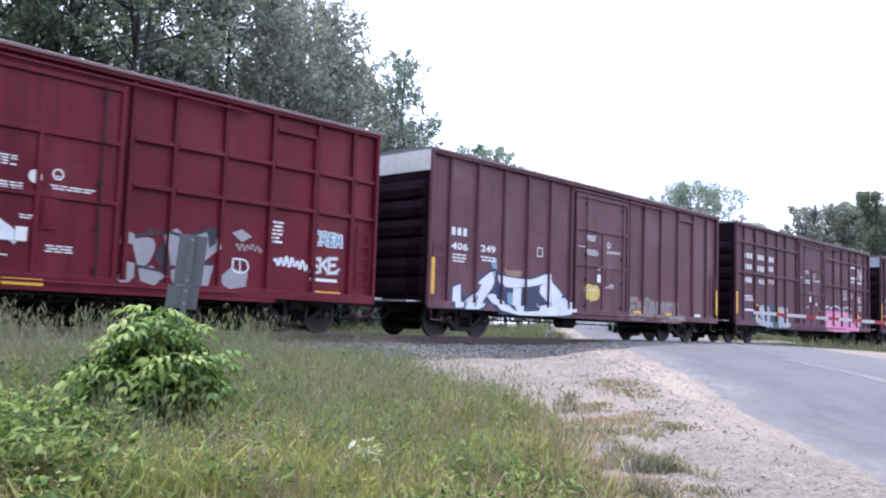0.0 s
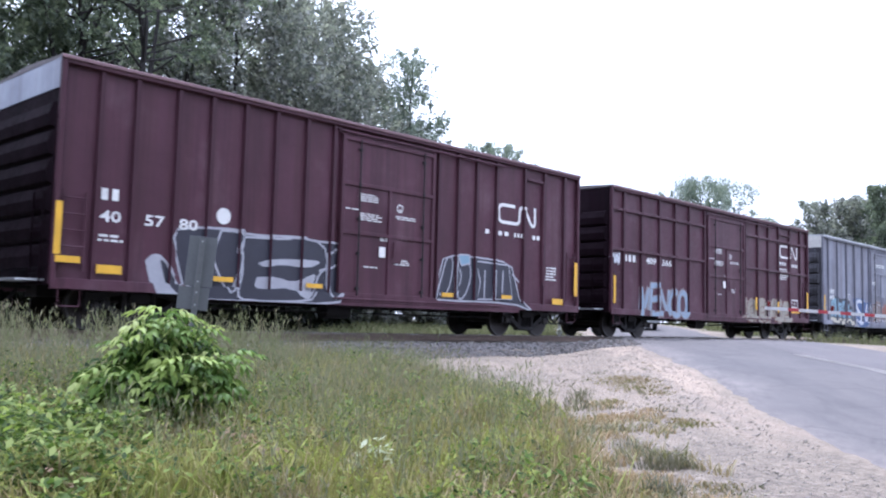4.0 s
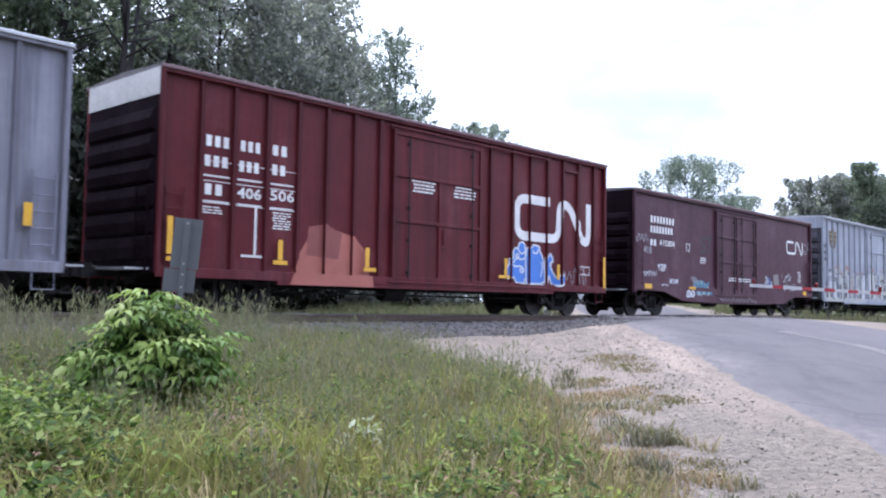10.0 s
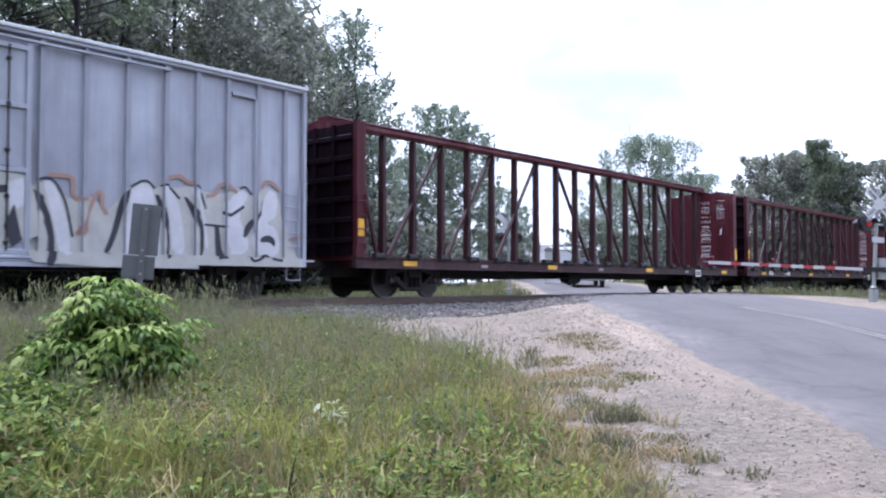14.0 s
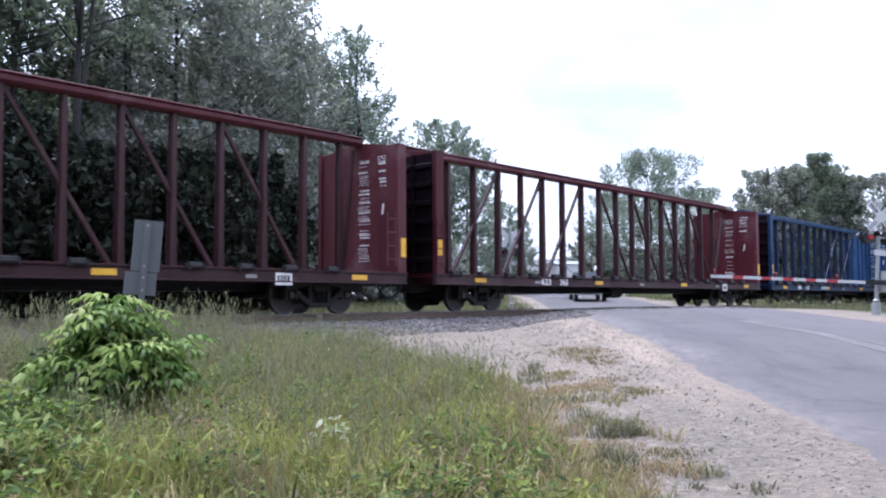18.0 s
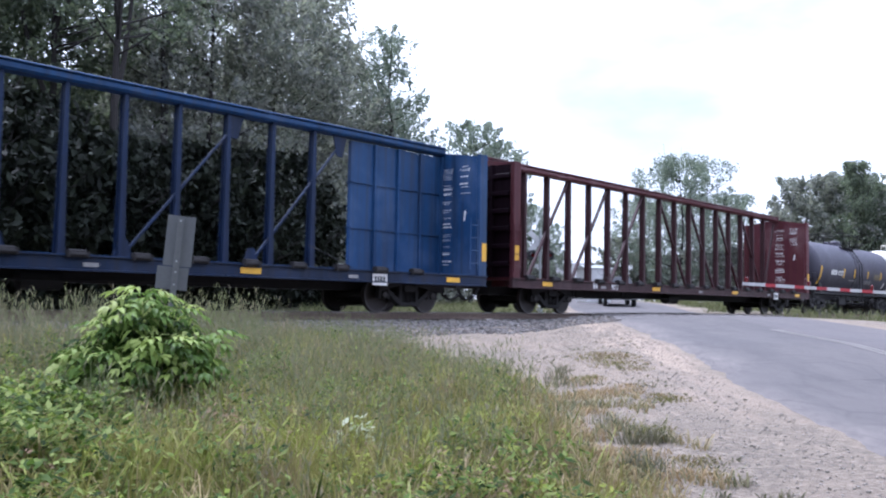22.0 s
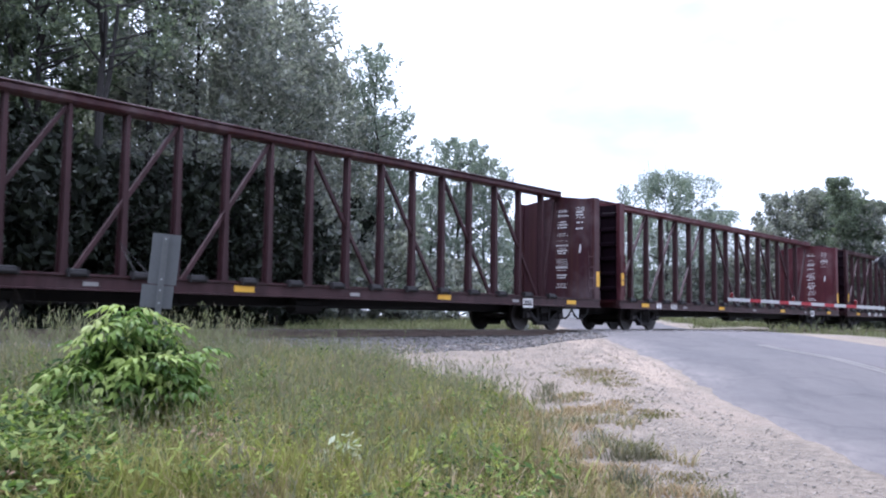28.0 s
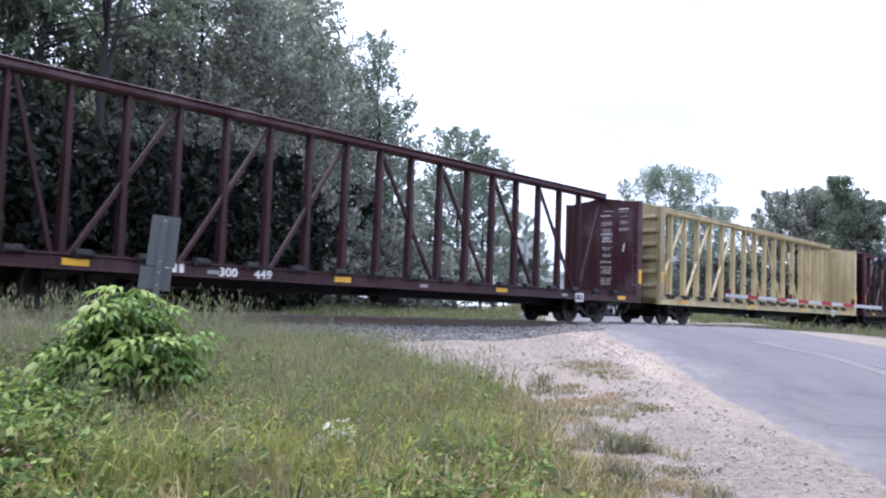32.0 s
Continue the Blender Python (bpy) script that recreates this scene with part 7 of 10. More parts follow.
# 7
R7 = [0.51, 1.64, 2.81, 4.0, 5.23, 6.2, 9.6, 10.45, 11.65, 12.82, 13.99, 15.13]
c = box_car(106.56, 16.05, 4.96, GREY, "weathered grey ribbed boxcar with black graffiti", R7, (6.32, 9.45), cap=CAP)
bars(c, 0.66, 2.14, 0.72, 0.2, 3, WHITE_LET)
word(c, "409", 0.7, 1.82, PANEL - 0.012, 0.18, WHITE_LET, 0.66)
word(c, "221", 1.9, 1.8, PANEL - 0.012, 0.2, WHITE_LET, 0.54)
spray(c, [
    (1, 0, [(2.41, 1.44), (2.6, 1.69), (3.13, 1.82), (3.15, 2.0), (3.38, 2.04), (3.44, 1.62), (2.87, 1.36)]),
    (1, 0, [(1.85, 0.66), (2.03, 0.82), (2.45, 0.93), (3.01, 0.73), (3.04, 0.66)]),
    (1, 0, [(2.83, 0.85), (3.12, 1.01), (3.32, 1.49), (3.45, 1.12), (3.34, 0.74), (2.98, 0.73)]),
    (0, 0, [(1.67, 1.16), (2.16, 1.23), (2.77, 0.99), (3.13, 0.83), (3.23, 1.36), (3.1, 1.57), (3.31, 1.64), (3.5, 1.42), (3.43, 0.87), (3.19, 0.66), (2.46, 0.79), (1.68, 0.98)]),
    (0, 0, [(3.24, 1.91), (3.77, 1.92), (3.81, 1.64), (3.66, 1.51), (3.74, 0.68), (3.44, 0.66), (3.5, 1.5), (3.25, 1.61)])], [G_PALEGREY, G_BLACKBLUE], R7, "silver graffiti with black shadows")
spray(c, [
    (1, 0, [(3.85, 1.52), (4.03, 1.65), (4.08, 1.15), (3.97, 0.68), (3.81, 0.68)]),
    (1, 0, [(4.26, 1.67), (4.9, 1.71), (5.04, 1.42), (4.6, 1.27), (4.31, 1.16)]),
    (1, 0, [(4.55, 2.08), (4.75, 2.15), (5.02, 2.14), (4.99, 2.06), (4.68, 2.04), (4.66, 1.72), (4.56, 1.74)]),
    (0, 0, [(4.13, 1.84), (4.59, 1.9), (4.62, 1.69), (4.26, 1.64), (4.27, 1.18), (4.48, 1.06), (4.94, 1.18), (5.06, 0.74), (4.29, 0.67)]),
    (0, 0, [(5.12, 1.19), (5.64, 1.4), (6.08, 1.48), (6.05, 1.23), (5.65, 1.08), (5.51, 0.72), (5.16, 0.74)]),
    (1, 0, [(5.47, 1.02), (5.68, 1.29), (5.76, 0.95), (5.59, 0.72)])], [G_PALEGREY, G_BLACKBLUE], R7, "silver graffiti with black shadows")
spray(c, [
    (1, 0, [(5.06, 0.79), (5.22, 1.06), (5.34, 0.74)]),
    (1, 0.04, [(1.67, 1.18), (2.16, 1.26), (2.77, 1.02), (3.09, 0.91)]),
    (1, 0.04, [(3.21, 1.93), (3.8, 1.95), (3.84, 1.72)]),
    (1, 0.04, [(5.15, 1.22), (5.35, 1.49), (5.56, 1.61)])], [G_PALEGREY, G_BLACKBLUE], R7, "silver graffiti with black shadows")
small_print(c, 7.1, 3.9, 1.7, 2, WHITE_LET, y=-1.565, seed=15); small_print(c, 6.6, 2.75, 2.4, 2, WHITE_LET, y=-1.565, seed=16); small_print(c, 7.2, 1.9, 1.8, 3, WHITE_LET, y=-1.565, seed=17)
for a, b, z0, z1 in ((0.05, 0.18, 1.12, 2.04), (2.75, 2.9, 0.95, 1.43), (5.13, 5.28, 0.97, 1.48), (8.06, 8.69, 1.22, 1.34), (10.43, 10.57, 1.0, 1.54), (12.83, 12.97, 0.97, 1.48), (15.3, 15.45, 1.54, 1.95)):
    plate(c, a, b, z0, z1, YELLOW_LET, -1.602, label="yellow reflector")
m = Mesh(); m.box(14.3, 14.62, PANEL - 0.016, PANEL, 1.38, 1.62); part("stencil", m, BLACK_LET, c)
bars(c, 14.33, 1.44, 0.27, 0.13, 2, WHITE_LET, PANEL - 0.02)

# 8
R8 = [0.95, 1.75, 2.60, 3.45, 4.28, 5.12, 5.95, 10.2, 11.2, 12.05, 12.9, 13.7, 14.55, 15.4]
c = box_car(124.42, 16.03, 5.0, BRICK, "brick-red ribbed boxcar with big white emblem", R8, (6.35, 9.75), cap=CAP)
for x, z, w, n in ((1.08, 3.48, 0.62, 3), (1.92, 3.48, 0.56, 3), (2.75, 3.5, 0.46, 2), (1.06, 3.06, 0.62, 3), (1.9, 3.04, 0.56, 3), (2.75, 3.07, 0.42, 2), (1.08, 2.47, 0.5, 2)):
    bars(c, x, z, w, 0.23, n, WHITE_LET, PANEL - 0.012)
word(c, "406", 1.86, 2.47, PANEL - 0.012, 0.24, WHITE_LET, 0.62)
word(c, "506", 2.71, 2.5, PANEL - 0.012, 0.24, WHITE_LET, 0.66)
for z in (2.85, 2.32):
    for x in (1.05, 1.87, 2.72):
        plate(c, x, x + 0.62, z, z + 0.035, WHITE_LET, PANEL - 0.004)
m = Mesh(); m.stroke([(2.35, 2.3), (2.35, 1.25)], 0.06, PANEL - 0.012); m.stroke([(2.0, 1.25), (2.65, 1.25)], 0.05, PANEL - 0.013); part("stencil", m, WHITE_LET, c)
emblem(c, 11.3, 15.28, 2.2, 3.57, WHITE_LET, w=0.27, ribs=R8)
for z in (3.47, 3.05, 2.6):
    plate(c, 1.0, 3.4, z - 0.30, z - 0.285, WHITE_LET, PANEL - 0.004)
m = Mesh()
laid(m, [(3.2, 0.6), (5.75, 0.6), (5.6, 1.5), (5.2, 1.85), (4.5, 2.0), (3.9, 1.9), (3.5, 1.3)], 0, 0.005, R8)
laid(m, [(3.75, 1.35), (4.7, 1.3), (4.8, 1.9), (4.3, 2.1), (3.8, 2.0)], 1, 0.007, R8)
part("paint_patch", m, [worn("salmon_primer", (0.36, 0.115, 0.085), (0.2, 0.05, 0.04), 0.4), worn("red_primer", (0.22, 0.06, 0.05), amount=0.4)], c, "orange primer patch")
bubble(c, [
    [(11.03, 1.06), (10.94, 1.32), (11.1, 1.46), (11.08, 1.60), (11.20, 1.66), (11.18, 1.86), (11.30, 1.95), (11.50, 1.95), (11.55, 2.13), (11.84, 2.15), (11.86, 1.72), (11.90, 0.94), (11.42, 0.94), (11.32, 1.12)],
    [(11.90, 0.94), (11.86, 1.98), (12.15, 2.03), (12.25, 2.1), (12.56, 2.07), (12.56, 1.92), (12.72, 1.75), (12.80, 1.3), (12.82, 0.94)],
    [(12.85, 0.95), (12.78, 1.66), (13.04, 1.94), (13.26, 1.70), (13.08, 1.54), (13.22, 1.30), (13.46, 1.12), (13.67, 1.29), (13.81, 1.12), (13.68, 0.92), (13.18, 0.90), (13.08, 1.12), (12.93, 1.26)],
    [(11.38, 1.72), (11.46, 1.80), (11.56, 1.74), (11.48, 1.66)], [(11.58, 1.34), (11.68, 1.40), (11.78, 1.33), (11.68, 1.25)]], R8, G_BLUE, G_WHITE, "bright blue bubble graffiti with white outline", [
    [(11.86, 1.70), (11.66, 1.62), (11.52, 1.68), (11.30, 1.60), (11.10, 1.50)], [(11.10, 1.48), (11.40, 1.40), (11.60, 1.46), (11.80, 1.36), (11.72, 1.22)], [(11.50, 1.95), (11.58, 1.82), (11.74, 1.80), (11.84, 1.9)],
    [(12.15, 2.03), (12.22, 1.86), (12.42, 1.84), (12.5, 2.0)], [(12.62, 1.60), (12.70, 1.40), (12.60, 1.15)], [(13.02, 1.46), (13.10, 1.62), (13.26, 1.66)]])
tag_lines(c, 13.7, 15.0, 0.95, 1.75, G_GREY, 83, 4, 0.03, R8, "grey scrawl")
m = Mesh(); m.stroke([(14.6, 1.3), (15.2, 1.3), (15.2, 1.55), (14.6, 1.55)], 0.03, PANEL - 0.012, 0, True); m.stroke([(14.9, 1.3), (14.9, 1.55)], 0.03, PANEL - 0.0125); part("stencil", m, WHITE_LET, c)
for a, b, z0, z1 in ((0.2, 0.32, 1.2, 1.95), (0.2, 0.75, 1.06, 1.15), (2.88, 3.00, 1.2, 1.64), (2.76, 3.14, 1.10, 1.19), (5.45, 5.57, 1.15, 1.62), (5.4, 5.8, 1.05, 1.14), (10.75, 10.87, 1.15, 1.62), (10.5, 11.0, 1.06, 1.14), (13.3, 13.42, 1.1, 1.55), (15.85, 15.97, 0.9, 1.9)):
    plate(c, a, b, z0, z1, YELLOW_LET, -1.602, label="yellow reflector")
small_print(c, 2.78, 2.22, 0.5, 7, WHITE_LET, 0.03, seed=28); small_print(c, 1.0, 2.2, 0.5, 3, WHITE_LET, 0.03, seed=29)
small_print(c, 7.0, 3.4, 0.9, 4, WHITE_LET, y=-1.565, seed=18); small_print(c, 8.6, 3.4, 0.9, 4, WHITE_LET, y=-1.565, seed=19)

# 9: smooth-sided car with a double door
c = box_car(142.27, 16.09, 4.47, MAROON, "smooth-sided maroon boxcar with scrawled tags", [], (6.2, 9.95), smooth=True, wide_door=True, dip=0.22)
SM = PANEL - 0.012
bars(c, 1.23, 3.32, 1.75, 0.24, 8, WHITE_LET, SM); bars(c, 1.22, 2.96, 1.65, 0.24, 8, WHITE_LET, SM); bars(c, 1.21, 2.5, 0.48, 0.22, 2, WHITE_LET, SM)
word(c, "415304", 1.84, 2.52, SM, 0.22, WHITE_LET, 1.12)
m = Mesh(); m.stroke([(3.88, 2.45), (4.13, 2.45), (4.13, 2.7), (3.88, 2.7)], 0.035, SM, 0, True); part("stencil", m, WHITE_LET, c)
emblem(c, 13.33, 15.24, 2.83, 3.44, WHITE_LET, SM)
word(c, "YEP", 1.7, 1.62, SM, 0.24, G_WHITE, 0.65, "graffiti"); word(c, "BOUM", 2.6, 1.18, SM, 0.18, G_WHITE, 0.62, "graffiti"); word(c, "YEAH", 2.0, 1.0, SM, 0.15, G_WHITE, 0.5, "graffiti"); word(c, "418", 0.75, 2.2, SM, 0.26, G_GREY, 0.55, "graffiti")
spray(c, [
    (0, 0.09, [(5.42, 2.98), (5.2, 3.07), (5.0, 2.92), (5.1, 2.76), (5.35, 2.7), (5.42, 2.52), (5.2, 2.42), (4.98, 2.52)]), (0, 0.09, [(5.5, 3.05), (6.0, 3.05)]), (0, 0.09, [(5.75, 3.05), (5.75, 2.42)])], [G_BLACKISH], (), "two thin black sprayed letters", y=SM)
spray(c, [
    (0, 0, [(3.66, 0.70), (3.66, 0.86), (3.76, 0.97), (3.92, 0.97), (4.0, 0.84), (3.94, 0.70)]), (0, 0, [(4.0, 0.72), (4.02, 0.90), (4.12, 0.98), (4.28, 0.94), (4.32, 0.78), (4.22, 0.70)]),
    (1, 0.04, [(3.76, 0.78), (3.76, 0.88), (3.88, 0.88), (3.88, 0.78), (3.76, 0.78)]), (1, 0.04, [(4.11, 0.79), (4.11, 0.90), (4.23, 0.89), (4.23, 0.79), (4.11, 0.79)])], [G_WHITE, G_BLACKISH], (), "pair of white sprayed round shapes", y=-1.60)
tag_lines(c, 0.15, 1.05, 2.55, 3.0, G_GREY, 91, 4, 0.04, label="grey scrawl"); tag_lines(c, 0.7, 1.6, 1.35, 1.7, G_WHITE, 92, 4, 0.03, label="white scrawl"); tag_lines(c, 4.2, 4.7, 1.3, 1.6, G_GREY, 93, 3, 0.04, label="grey scrawl")
graffiti(c, 4.45, 5.7, 0.80, 1.4, "AMK", [G_NAVY, G_TEAL, G_SKY, G_PALESKY], 94, (), True, label="teal graffiti on a pale ground", fat=0.6, out=0.03)
spray(c, [
    (0, 0, [(11.23, 1.63), (11.4, 1.7), (11.59, 1.62), (11.61, 1.42), (11.43, 1.25), (11.22, 1.23), (11.07, 1.34)]),
    (1, 0.09, [(10.99, 1.72), (11.11, 1.67), (11.32, 1.57)]),
    (1, 0.08, [(10.98, 1.58), (11.11, 1.55), (11.25, 1.5)]),
    (1, 0.08, [(10.9, 1.41), (11.12, 1.46), (11.34, 1.48)]),
    (1, 0, [(11.52, 1.32), (11.61, 1.53), (11.73, 1.51), (11.71, 1.36), (11.6, 1.28)]),
    (1, 0.07, [(12.97, 1.52), (13.1, 1.66), (13.19, 1.53)]),
    (1, 0.07, [(13.12, 1.68), (13.27, 1.83), (13.34, 1.7), (13.43, 1.88)]),
    (1, 0.07, [(13.42, 1.82), (13.54, 1.93), (13.65, 1.79)]),
    (1, 0.07, [(13.45, 1.58), (13.55, 1.73), (13.66, 1.58), (13.78, 1.81)])], [G_NAVY, G_PALEGREY, G_DUST], (), "blue and white flower tag and scrawled letters", y=SM)
spray(c, [
    (1, 0.06, [(12.96, 1.25), (13.09, 1.32), (13.18, 1.23), (13.04, 1.15), (12.96, 1.25)]),
    (2, 0.05, [(12.36, 1.54), (12.47, 1.66), (12.44, 1.5), (12.52, 1.4)]),
    (2, 0.05, [(12.68, 1.78), (12.81, 1.87), (12.88, 1.8), (12.74, 1.69)]),
    (2, 0.05, [(12.69, 1.27), (13.15, 1.43), (13.67, 1.41)]),
    (1, 0.03, [(13.86, 1.42), (14.3, 1.48), (14.33, 1.26), (13.86, 1.2), (13.86, 1.42)]),
    (1, 0.03, [(13.94, 1.35), (14.23, 1.39)]),
    (1, 0.04, [(13.66, 1.14), (13.87, 1.23), (14.1, 1.14), (14.39, 1.24)]),
    (2, 0, [(11.78, 1.81), (12.36, 1.87), (12.38, 1.39), (12.17, 1.3), (11.84, 1.35)])], [G_NAVY, G_PALEGREY, G_DUST], (), "blue and white flower tag and scrawled letters", y=SM)
ring(c, 15.55, 3.15, 0.24, G_SILVER, SM); ring(c, 15.92, 3.3, 0.15, G_SILVER, SM)
tag_lines(c, 6.4, 9.8, 0.55, 0.8, G_GREY, 97, 9, 0.03, label="grey scrawl on the sill", y=-1.60)
small_print(c, 4.95, 2.2, 0.5, 3, WHITE_LET, y=SM, seed=20); small_print(c, 14.6, 2.0, 0.4, 6, WHITE_LET, y=SM, seed=21); small_print(c, 7.0, 1.5, 2.6, 2, WHITE_LET, y=-1.565, seed=22)
for a, b, z0, z1 in ((0.64, 1.12, 0.96, 1.13), (3.88, 4.38, 1.0, 1.1), (14.95, 15.35, 0.98, 1.15)):
    plate(c, a, b, z0, z1, YELLOW_LET, -1.602, label="yellow reflector")

# 10: white car
R10 = [0.73, 1.47, 2.24, 3.12, 3.9, 4.72, 5.56, 6.4, 9.85, 10.69, 11.55, 12.4, 13.14, 13.91, 14.72, 15.48]
c = box_car(159.94, 16.06, 4.99, WHITE_CAR, "bluish-white ribbed boxcar with a row of silver graffiti", R10, DOOR, cap=WHITE_CAR)
m = Mesh()
sh = [(1.02, 4.30), (1.15, 4.26), (1.32, 4.28), (1.40, 4.38), (1.57, 4.42), (1.74, 4.38), (1.82, 4.28), (1.99, 4.26), (2.12, 4.30), (2.06, 3.80), (1.90, 3.50), (1.57, 3.28), (1.24, 3.50), (1.08, 3.80)]
laid(m, sh, 0, 0.006, R10); laid(m, [(1.57 + (x - 1.57) * 0.965, 3.85 + (z - 3.85) * 0.965) for x, z in sh], 1, 0.009, R10)
for z, w in ((4.12, 0.78), (3.88, 0.76), (3.64, 0.46)):
    for k in range(5):
        a = 1.57 - w / 2 + w * k / 5
        laid(m, [(a, z - 0.065), (a + w / 7.5, z - 0.065), (a + w / 7.5, z + 0.065), (a, z + 0.065)], 0, 0.012, R10)
part("shield_emblem", m, [worn("shield_gold", (0.42, 0.29, 0.09)), worn("shield_brown", (0.040, 0.026, 0.018))], c, "brown and gold shield emblem")
C10 = [G_WASH, G_BLACKBLUE, G_SILVERWHITE, G_RUSTLINE, G_GREY]
spray(c, [
    (0, 0, [(0.57, 1.35), (0.84, 1.89), (1.09, 2.19), (1.46, 2.3), (1.55, 2.14), (1.64, 2.29), (2.0, 2.4), (2.37, 2.44), (2.6, 2.27), (3.07, 2.23), (3.31, 2.38), (3.72, 2.36), (3.86, 2.11), (4.0, 0.81), (0.32, 0.71), (0.43, 1.0)]),
    (2, 0, [(0.76, 0.9), (0.85, 1.78), (1.06, 2.14), (1.43, 2.27), (1.53, 2.02), (1.62, 0.95), (1.42, 0.94), (1.31, 1.41), (0.87, 1.44)]),
    (1, 0, [(0.51, 1.46), (0.64, 1.88), (0.92, 2.08), (0.78, 1.77), (0.69, 1.48)]),
    (1, 0, [(0.75, 1.31), (0.87, 1.42), (1.2, 1.44), (1.36, 1.05), (1.43, 0.82), (1.26, 0.81), (1.13, 1.25), (0.87, 1.28)])], C10, R10, "silver-white graffiti with black shadows and rust-coloured tops")
spray(c, [
    (1, 0, [(1.38, 2.27), (1.51, 2.33), (1.55, 1.9), (1.68, 1.31), (1.7, 0.98), (1.62, 0.97), (1.5, 1.54), (1.43, 1.89)]),
    (2, 0, [(1.56, 2.04), (1.65, 2.27), (1.87, 2.11), (2.16, 2.18), (2.31, 2.09), (2.52, 1.49), (2.67, 0.94), (2.38, 0.86), (2.2, 1.34), (1.97, 1.57), (1.87, 0.84), (1.69, 0.93)]),
    (1, 0, [(1.96, 1.77), (2.13, 1.81), (2.32, 1.35), (2.41, 0.87), (2.23, 0.83), (2.11, 1.34)]),
    (1, 0.05, [(1.58, 2.08), (1.66, 2.27), (1.84, 2.17), (1.87, 2.05), (2.23, 2.21), (2.43, 2.04), (2.5, 1.86)]),
    (1, 0, [(2.52, 1.64), (2.7, 1.65), (2.81, 1.26), (2.81, 0.78), (2.68, 0.85)])], C10, R10, "silver-white graffiti with black shadows and rust-coloured tops")
spray(c, [
    (1, 0.05, [(2.49, 2.11), (2.57, 2.27), (2.8, 2.14), (2.86, 2.02), (3.09, 2.01), (3.34, 2.11), (3.54, 1.95), (3.7, 1.44), (3.76, 0.93)]),
    (1, 0, [(2.94, 1.72), (3.42, 1.81), (3.57, 1.43), (3.49, 0.94), (3.3, 0.93), (3.34, 1.42), (3.26, 1.64), (3.01, 1.6)]),
    (1, 0, [(3.01, 1.58), (3.11, 1.58), (3.24, 0.95), (3.11, 0.95)]),
    (3, 0.09, [(1.61, 2.22), (1.78, 2.45), (2.14, 2.54), (2.44, 2.48), (2.57, 2.34)]),
    (3, 0.08, [(2.61, 2.24), (2.84, 2.22), (3.0, 2.13)]),
    (3, 0.1, [(3.07, 2.39), (3.25, 2.57), (3.54, 2.62), (3.68, 2.46), (3.85, 2.37)])], C10, R10, "silver-white graffiti with black shadows and rust-coloured tops")
spray(c, [
    (0, 0, [(3.62, 0.85), (3.6, 2.02), (3.82, 2.2), (4.04, 1.96), (4.25, 2.14), (4.46, 2.29), (4.63, 2.35), (4.75, 2.13), (5.04, 2.1), (5.33, 2.2), (5.64, 2.15), (6.01, 2.26), (6.33, 2.24), (6.45, 0.78), (3.62, 0.7)]),
    (4, 0, [(4.88, 1.81), (5.16, 1.99), (5.4, 2.07), (5.55, 1.86), (5.53, 1.64), (5.07, 1.39)]),
    (2, 0, [(3.5, 2.22), (3.71, 2.28), (3.82, 2.1), (3.85, 1.94), (3.78, 1.73), (3.85, 0.91), (3.72, 0.91), (3.65, 1.62), (3.59, 2.08)]),
    (2, 0, [(4.45, 1.99), (4.52, 2.32), (4.69, 2.32), (4.77, 2.02), (4.76, 1.59), (4.85, 0.95), (4.63, 0.83), (4.58, 1.58)])], C10, R10, "grey and white graffiti with black shadows")
spray(c, [
    (3, 0.11, [(3.05, 2.36), (3.34, 2.41), (3.54, 2.53), (3.75, 2.5), (3.97, 2.39), (4.03, 2.22)]),
    (3, 0.08, [(4.04, 2.01), (4.2, 2.08), (4.36, 2.07)]),
    (3, 0.08, [(4.92, 2.2), (5.21, 2.23), (5.29, 2.31), (5.57, 2.29)]),
    (3, 0.09, [(5.63, 2.26), (5.82, 2.34), (6.13, 2.31)]),
    (3, 0.1, [(3.94, 1.74), (4.04, 1.85), (4.24, 1.85), (4.29, 1.56), (4.17, 1.34), (4.04, 1.42)]),
    (1, 0, [(4.38, 2.09), (4.47, 2.12), (4.55, 1.68), (4.53, 1.15), (4.45, 0.88), (4.37, 0.88), (4.45, 1.46), (4.46, 1.78)]),
    (1, 0, [(4.86, 1.27), (4.98, 1.22), (5.34, 0.97), (5.2, 0.91)])], C10, R10, "grey and white graffiti with black shadows")
spray(c, [
    (1, 0, [(5.82, 2.11), (5.95, 2.14), (5.73, 1.54), (5.44, 0.97), (5.3, 0.96), (5.6, 1.53)]),
    (1, 0.05, [(3.61, 2.13), (3.73, 2.33), (3.79, 2.29), (3.88, 2.1)]),
    (1, 0.05, [(4.41, 2.15), (4.51, 2.38), (4.71, 2.32), (4.76, 2.07)]),
    (2, 0, [(5.87, 1.89), (6.01, 2.19), (6.26, 2.24), (6.41, 1.93), (6.52, 0.89), (5.81, 0.87)]),
    (1, 0.05, [(5.76, 2.05), (6.01, 2.26), (6.26, 2.33), (6.42, 2.16)])], C10, R10, "grey and white graffiti with black shadows")
